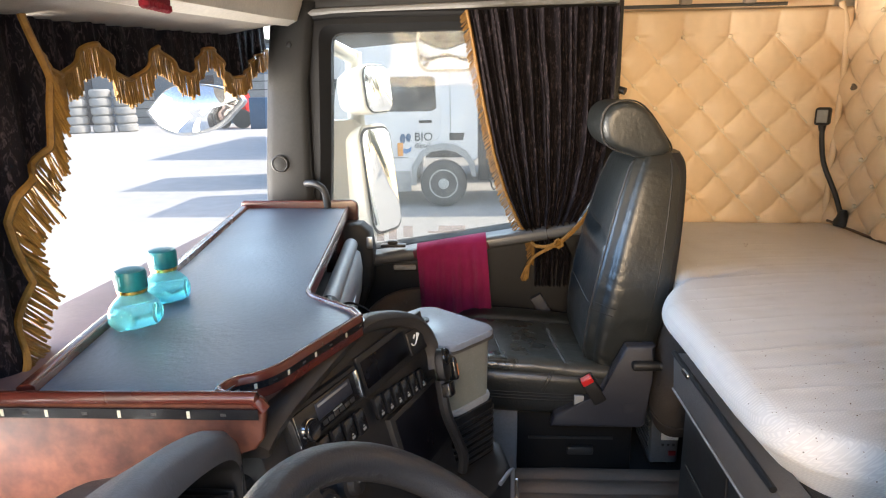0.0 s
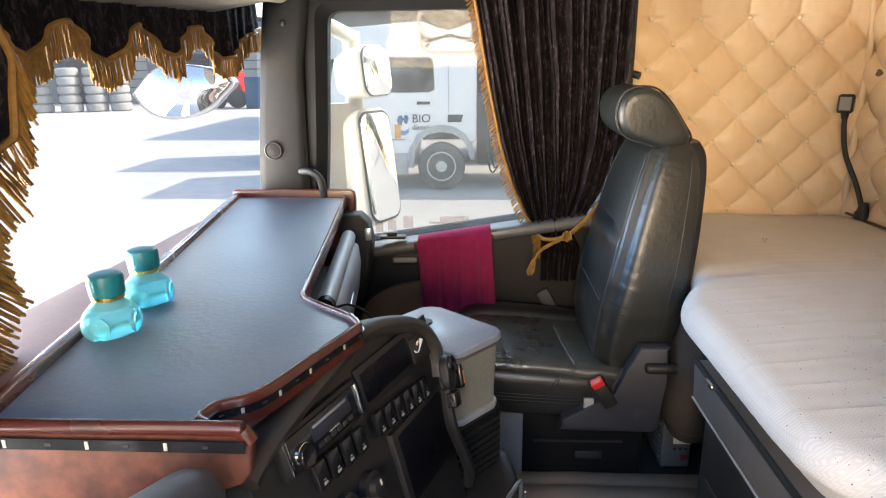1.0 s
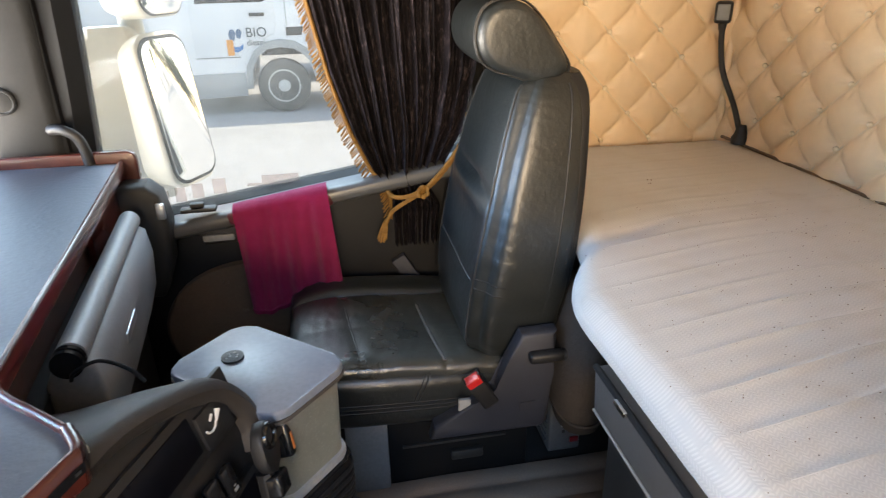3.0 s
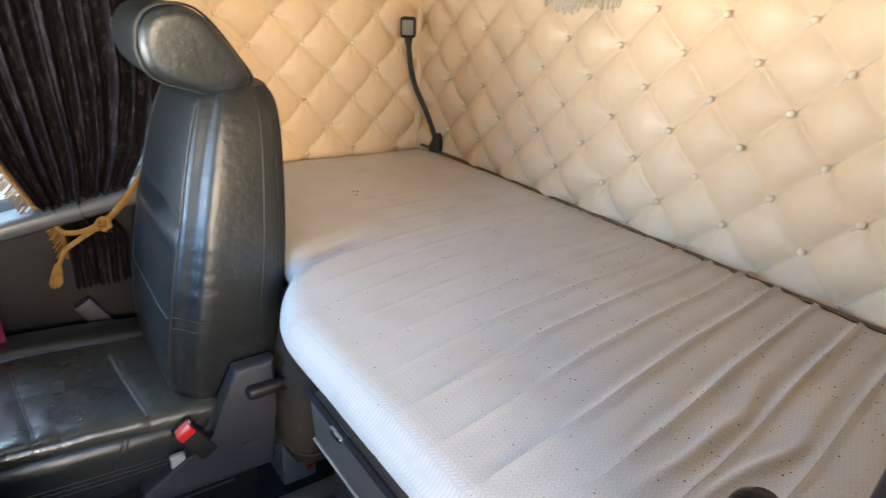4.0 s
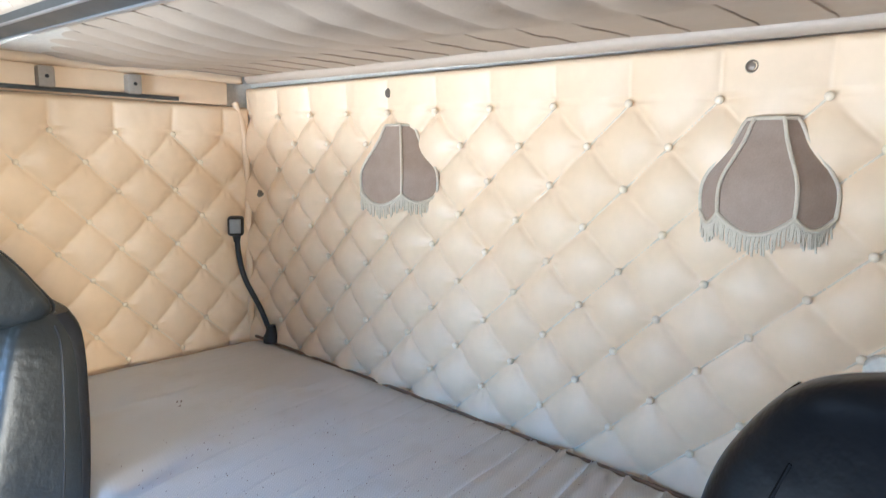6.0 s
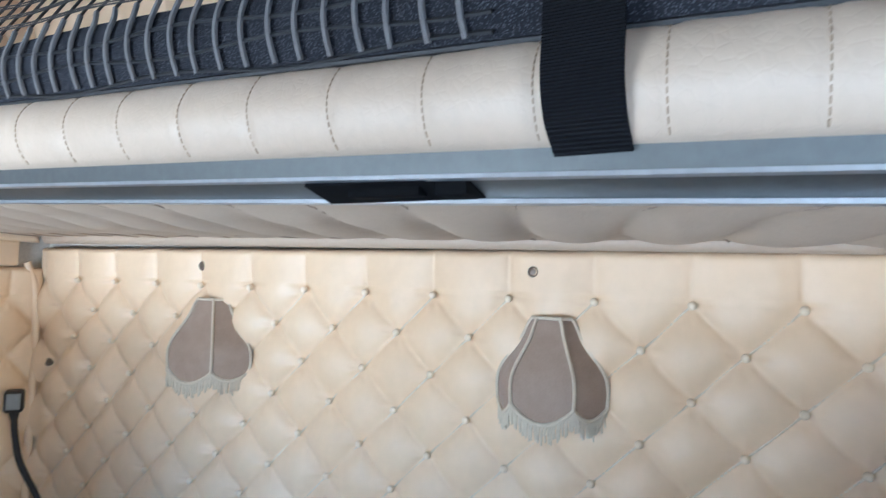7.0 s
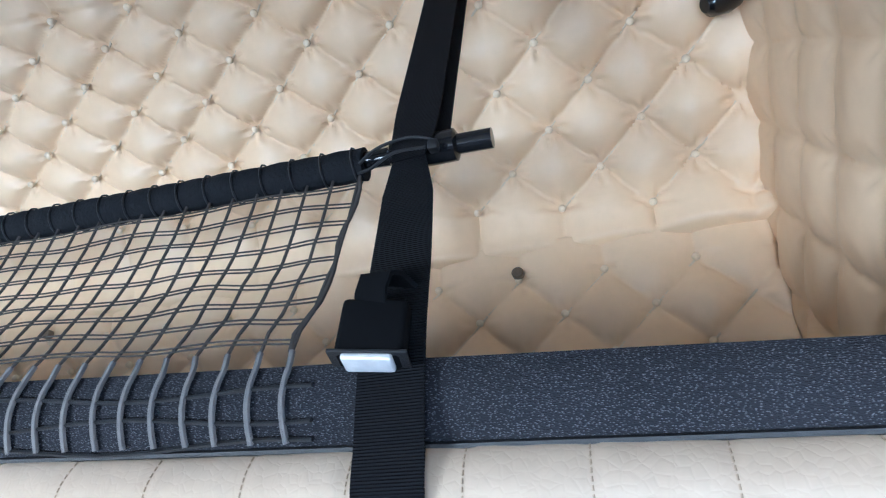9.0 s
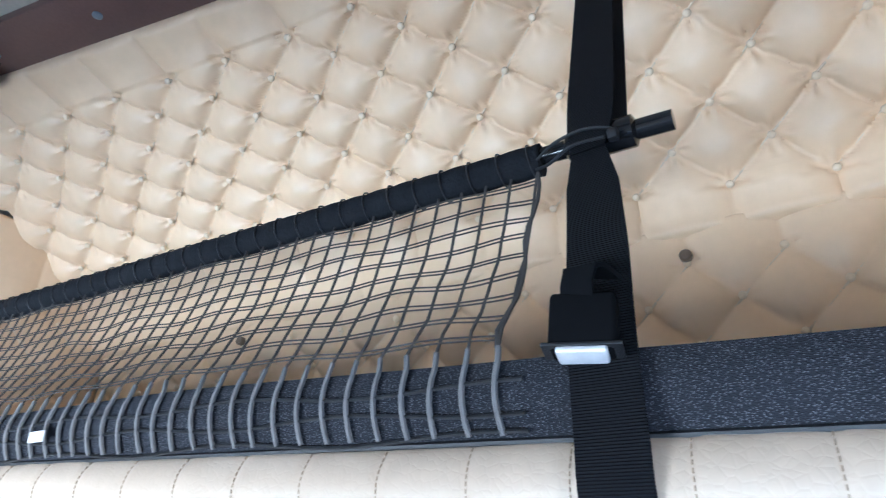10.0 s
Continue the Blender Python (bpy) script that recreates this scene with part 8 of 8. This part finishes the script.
for px, pz, r, col in ((-1.60, 0.06, 0.07, (0.02, 0.10, 0.22)), (-1.48, 0.08, 0.06, (0.02, 0.10, 0.22))):
    tpanel("leaf_emblem", [(px + r * math.cos(t) * 1.0, pz + r * math.sin(t) * 1.6) for t in (0.3, 1.2, 2.0, 3.0, 3.9, 5.0)], 0.016, surface("dark_blue_print", col, 0.5), "dark blue leaf emblem", dr)
tpanel("wave_emblem", [(-1.66, -0.22), (-1.60, -0.14), (-1.50, -0.16), (-1.42, -0.10), (-1.44, -0.20), (-1.54, -0.25)], 0.016, surface("blue_print", (0.05, 0.2, 0.5), 0.5), "blue wave emblem", dr)


def lettering(name, text, size, x, y, z, material, parent, label):
    """Flat words that face the -y side."""
    cu = bpy.data.curves.new(name, "FONT")
    cu.body, cu.size, cu.extrude = text, size, 0.004
    cu.materials.append(material)
    ob = new(name, cu)
    ob.matrix_basis = pose(x, y, z, 90)
    dg = bpy.context.evaluated_depsgraph_get()
    me = bpy.data.meshes.new_from_object(ob.evaluated_get(dg))
    bpy.data.objects.remove(ob)
    me.transform(pose(x, y, z, 90))
    o2 = new(name, me)
    o2.parent = parent
    if parent.type == "EMPTY":
        o2.matrix_parent_inverse = Matrix.Translation(parent.location).inverted()
    return tagged(o2, label)


PRINT = surface("dark_grey_print", (0.05, 0.06, 0.07), 0.5)
lettering("lettering", "BIO", 0.24, -1.36, TY - 0.022, 0.02, PRINT, dr, "dark lettering on the door")
lettering("lettering", "diesel", 0.15, -1.36, TY - 0.022, -0.13, PRINT, dr, "dark lettering on the door")
# wheels


def truck_wheel(x, y, r=0.50):
    w = thing("truck_wheel", (x, y, GZ), "dusty truck wheel with bright steel rim", "wheel", "truck wheels")
    m = Matrix.Translation((x, y, GZ + r)) @ pose(0, 0, 0, 90)
    bm = B()
    lathe(bm, [(0.30, -0.14), (0.44, -0.15), (0.49, -0.12), (r, -0.06), (r, 0.06), (0.49, 0.12), (0.44, 0.15), (0.30, 0.14)], m, 40)
    ty = part("tyre", bm, TYRE, w, "black tyre, its grey raised for dust and haze")
    bm = B()
    lathe(bm, [(0.31, -0.10), (0.31, 0.145), (0.285, 0.15), (0.26, 0.09), (0.22, 0.06), (0.15, 0.07), (0.14, 0.13), (0.09, 0.15), (0.03, 0.15)], m, 40)
    rm = part("rim", bm, RIM_STEEL, w, "bright steel rim")
    for k in range(10):
        a = 2 * math.pi * k / 10
        bm = B()
        lathe(bm, [(0.018, 0.06), (0.018, 0.09), (0.01, 0.10)], m @ Matrix.Translation((0.185 * math.cos(a), 0.185 * math.sin(a), 0)), 8)
        part("wheel_nut", bm, DARK, rm)
    return w


truck_wheel(-0.76, TY + 0.14)
truck_wheel(2.9, TY + 0.14)
bm = B()
box(bm, -0.02, 9.2, TY + 0.35, TY + 1.9, -0.75, -0.42, 0.02)
box(bm, -0.02, 0.28, TY + 0.02, TY + 1.2, -0.85, 0.55, 0.03)
part("chassis", bm, DARK, truck, "dark chassis and tank")
bm = B()
box(bm, 0.42, 9.4, TY + 0.0, TY + 2.4, -0.25, 2.4, 0.03)
part("load_box", bm, WHITE_PAINT, truck, "white load box")
bm = B()
for k, w in enumerate((0.10, 0.13, 0.11, 0.13)):
    box(bm, 0.46 + 0.16 * k, 0.46 + 0.16 * k + w, TY - 0.012, TY + 0.01, 0.02, 0.20)
part("number_bars", bm, RED, truck, "red number, shown as bars")
bm = B()
tube(bm, smooth_path([(0.2, TY - 0.05, -0.2), (0.35, TY - 0.15, -0.9), (0.55, TY - 0.05, -0.6), (0.7, TY, -0.3)], 5), 0.02, 6)
tube(bm, smooth_path([(0.15, TY - 0.05, -0.3), (0.30, TY - 0.2, -1.0), (0.6, TY - 0.1, -0.5), (0.8, TY, -0.3)], 5), 0.02, 6)
part("air_hoses", bm, RUBBER, truck, "coiled black hoses")

# a second truck beyond it, whose cab casts its shadow on the yard
truck2 = thing("parked_truck", (-3.4, TY + 3.3, GZ), "white parked truck cab standing behind the other one", "truck")
bm = B()
prism(bm, [(x - 2.4, z) for x, z in prof], Matrix.Translation((0, TY + 5.7, 0)) @ m_xz, 2.4, 0.05, 3)
t2body = part("body", bm, WHITE_PAINT, truck2)
bm = B()
prism(bm, [(-4.58, 0.62), (-4.45, 1.32), (-3.38, 1.32), (-3.30, 1.25), (-3.28, 0.68), (-3.4, 0.62)], Matrix.Translation((0, TY + 3.35, 0)) @ m_xz, 0.066, 0.008)
part("window", bm, BLACK_GLOSS, t2body, "dark side window")
truck_wheel(-3.16, TY + 3.44)
bm = B()
box(bm, -2.42, 6.0, TY + 3.6, TY + 5.3, -0.75, -0.42, 0.02)
part("chassis", bm, DARK, truck2, "dark chassis")

# a lorry trailer beyond it, whose shadow lies on the yard
bm = B()
box(bm, 1.6, 12, TY + 5.0, TY + 7.4, GZ + 1.1, GZ + 3.9, 0.05)
tr2 = thing("parked_trailer", (5, TY + 6, GZ), "white box trailer parked beyond the truck", "trailer")
part("body", bm, WHITE_PAINT, tr2)
for x in (8.0, 9.3):
    truck_wheel(x, TY + 5.2)

# stacks of tyres at the far edge of the yard
random.seed(9)
for sx, sy, count in ((-24.3, 37.5, 5), (-23.0, 38.0, 5), (-21.8, 38.5, 5), (-25.9, 37.2, 4)):
    st = thing("tyre_stack", (sx, sy, GZ), "stack of pale grey tyres at the yard's edge", "tyre stack", "tyre stacks")
    for k in range(count):
        bm = B()
        z = 0.52 * k
        lathe(bm, [(0.30, 0.03), (0.50, 0.0), (0.60, 0.08), (0.62, 0.25), (0.60, 0.42), (0.50, 0.50), (0.30, 0.47)], Matrix.Translation((sx + random.uniform(-0.03, 0.03), sy + random.uniform(-0.03, 0.03), GZ + z)), 26)
        part("tyre", bm, STACK_TYRE, st)

# buildings and greenery behind
def shed(x0, x1, y0, y1, h, label, material):
    s = thing("workshop", ((x0 + x1) / 2, (y0 + y1) / 2, GZ), label, "building", "yard buildings")
    bm = B()
    box(bm, x0, x1, y0, y1, GZ, GZ + h)
    wall = part("wall", bm, material, s)
    bm = B()
    prism(bm, [(x0 - 0.3, GZ + h), ((x0 + x1) / 2, GZ + h + 1.6), (x1 + 0.3, GZ + h)], Matrix.Translation((0, y1 + 0.3, 0)) @ m_xz, y1 - y0 + 0.6)
    part("roof", bm, DARK, s)
    n = int((x1 - x0) / 4)
    for k in range(n):
        bm = B()
        xa = x0 + 0.8 + k * (x1 - x0) / n
        box(bm, xa, xa + 2.4, y0 - 0.06, y0 + 0.05, GZ, GZ + min(3.4, h - 0.8), 0.02)
        d = part("roller_door", bm, SLATE if k % 2 else GREY, s)
        bm = B()
        for q in range(5):
            box(bm, xa, xa + 2.4, y0 - 0.09, y0 - 0.06, GZ + 0.5 + 0.6 * q, GZ + 0.55 + 0.6 * q)
        part("door_rib", bm, DARK, d)


shed(-6.0, 14, 24, 34, 4.6, "brown-grey clad hall close behind the parked truck", surface("brown_cladding", (0.10, 0.085, 0.075), 0.7, big=0.8))
shed(-36, -13.2, 46, 56, 5.5, "blue-grey clad workshop behind the yard", SHED)
shed(-9, 16, 52, 62, 5.0, "grey clad workshop across the yard", surface("grey_cladding", (0.28, 0.29, 0.30), 0.6, big=0.5))
# red machine
rmach = thing("red_tractor", (-15.6, 40.5, GZ), "small red tractor parked by the workshop", "tractor")
bm = B()
prism(bm, [(-16.6, -0.7), (-16.5, 0.0), (-15.9, 0.1), (-15.7, 0.75), (-14.9, 0.75), (-14.7, -0.1), (-14.6, -0.7)], Matrix.Translation((0, 41.2, 0)) @ m_xz, 1.3, 0.06)
part("body", bm, RED, rmach)
for x, r in ((-16.2, 0.4), (-15.0, 0.6)):
    bm = B()
    lathe(bm, [(r * 0.5, -0.12), (r, -0.12), (r, 0.12), (r * 0.5, 0.12)], Matrix.Translation((x, 39.85, GZ + r)) @ pose(0, 0, 0, 90), 22)
    part("wheel", bm, TYRE, rmach)
bm = B()
box(bm, -14.2, -13.0, 39, 40, GZ, GZ + 1.9, 0.03)
solid("steel_cabinet", bm, surface("blue_steel", (0.04, 0.09, 0.16), 0.5), "blue steel cabinet beside the tractor", "cabinet")


# trees behind the camera's side yard, seen in the door mirror
def tree(x, y, h, seed):
    random.seed(seed)
    t = thing("tree", (x, y, GZ), "leafy tree with yellowing crown at the yard's edge", "tree", "yard trees")
    bm = B()
    tube(bm, [(x, y, GZ), (x + 0.1, y, GZ + h * 0.3), (x - 0.05, y + 0.1, GZ + h * 0.7)], [h * 0.03, h * 0.022, h * 0.008], 8)
    for k in range(6):
        a = k * 1.05
        tube(bm, [(x, y, GZ + h * (0.3 + 0.05 * k)), (x + h * 0.2 * math.cos(a), y + h * 0.2 * math.sin(a), GZ + h * (0.5 + 0.05 * k))], [h * 0.012, h * 0.004], 6)
    part("trunk", bm, WOOD_DARK, t)
    verts, faces = [], []
    for k in range(2600):
        a, b = random.uniform(0, 6.283), random.uniform(-1, 1)
        r = h * 0.30 * random.uniform(0.35, 1.0) * (0.8 + 0.35 * math.sin(3 * a + seed))
        c = Vector((x + r * math.cos(a) * math.sqrt(1 - b * b), y + r * math.sin(a) * math.sqrt(1 - b * b), GZ + h * 0.66 + r * b * 1.15))
        u = Vector((random.gauss(0, 1), random.gauss(0, 1), random.gauss(0, 1))).normalized()
        w = u.orthogonal().normalized()
        s = random.uniform(0.10, 0.22)
        n = len(verts)
        verts += [c - u * s, c + w * s * 0.5, c + u * s, c - w * s * 0.5]
        faces.append((n, n + 1, n + 2, n + 3))
    me = bpy.data.meshes.new("crown")
    me.from_pydata([tuple(v) for v in verts], [], faces)
    me.materials.append(LEAF)
    ob = new("crown", me)
    ob.parent = t
    ob.matrix_parent_inverse = Matrix.Translation(t.location).inverted()
    ob["kind"] = "stuff"


for k, (x, y, h) in enumerate(((34, 20, 7.5), (38, 12, 8), (31, 27, 7), (35, 15.5, 8.5), (30, 16.5, 6.5))):
    tree(x, y, h, k + 1)
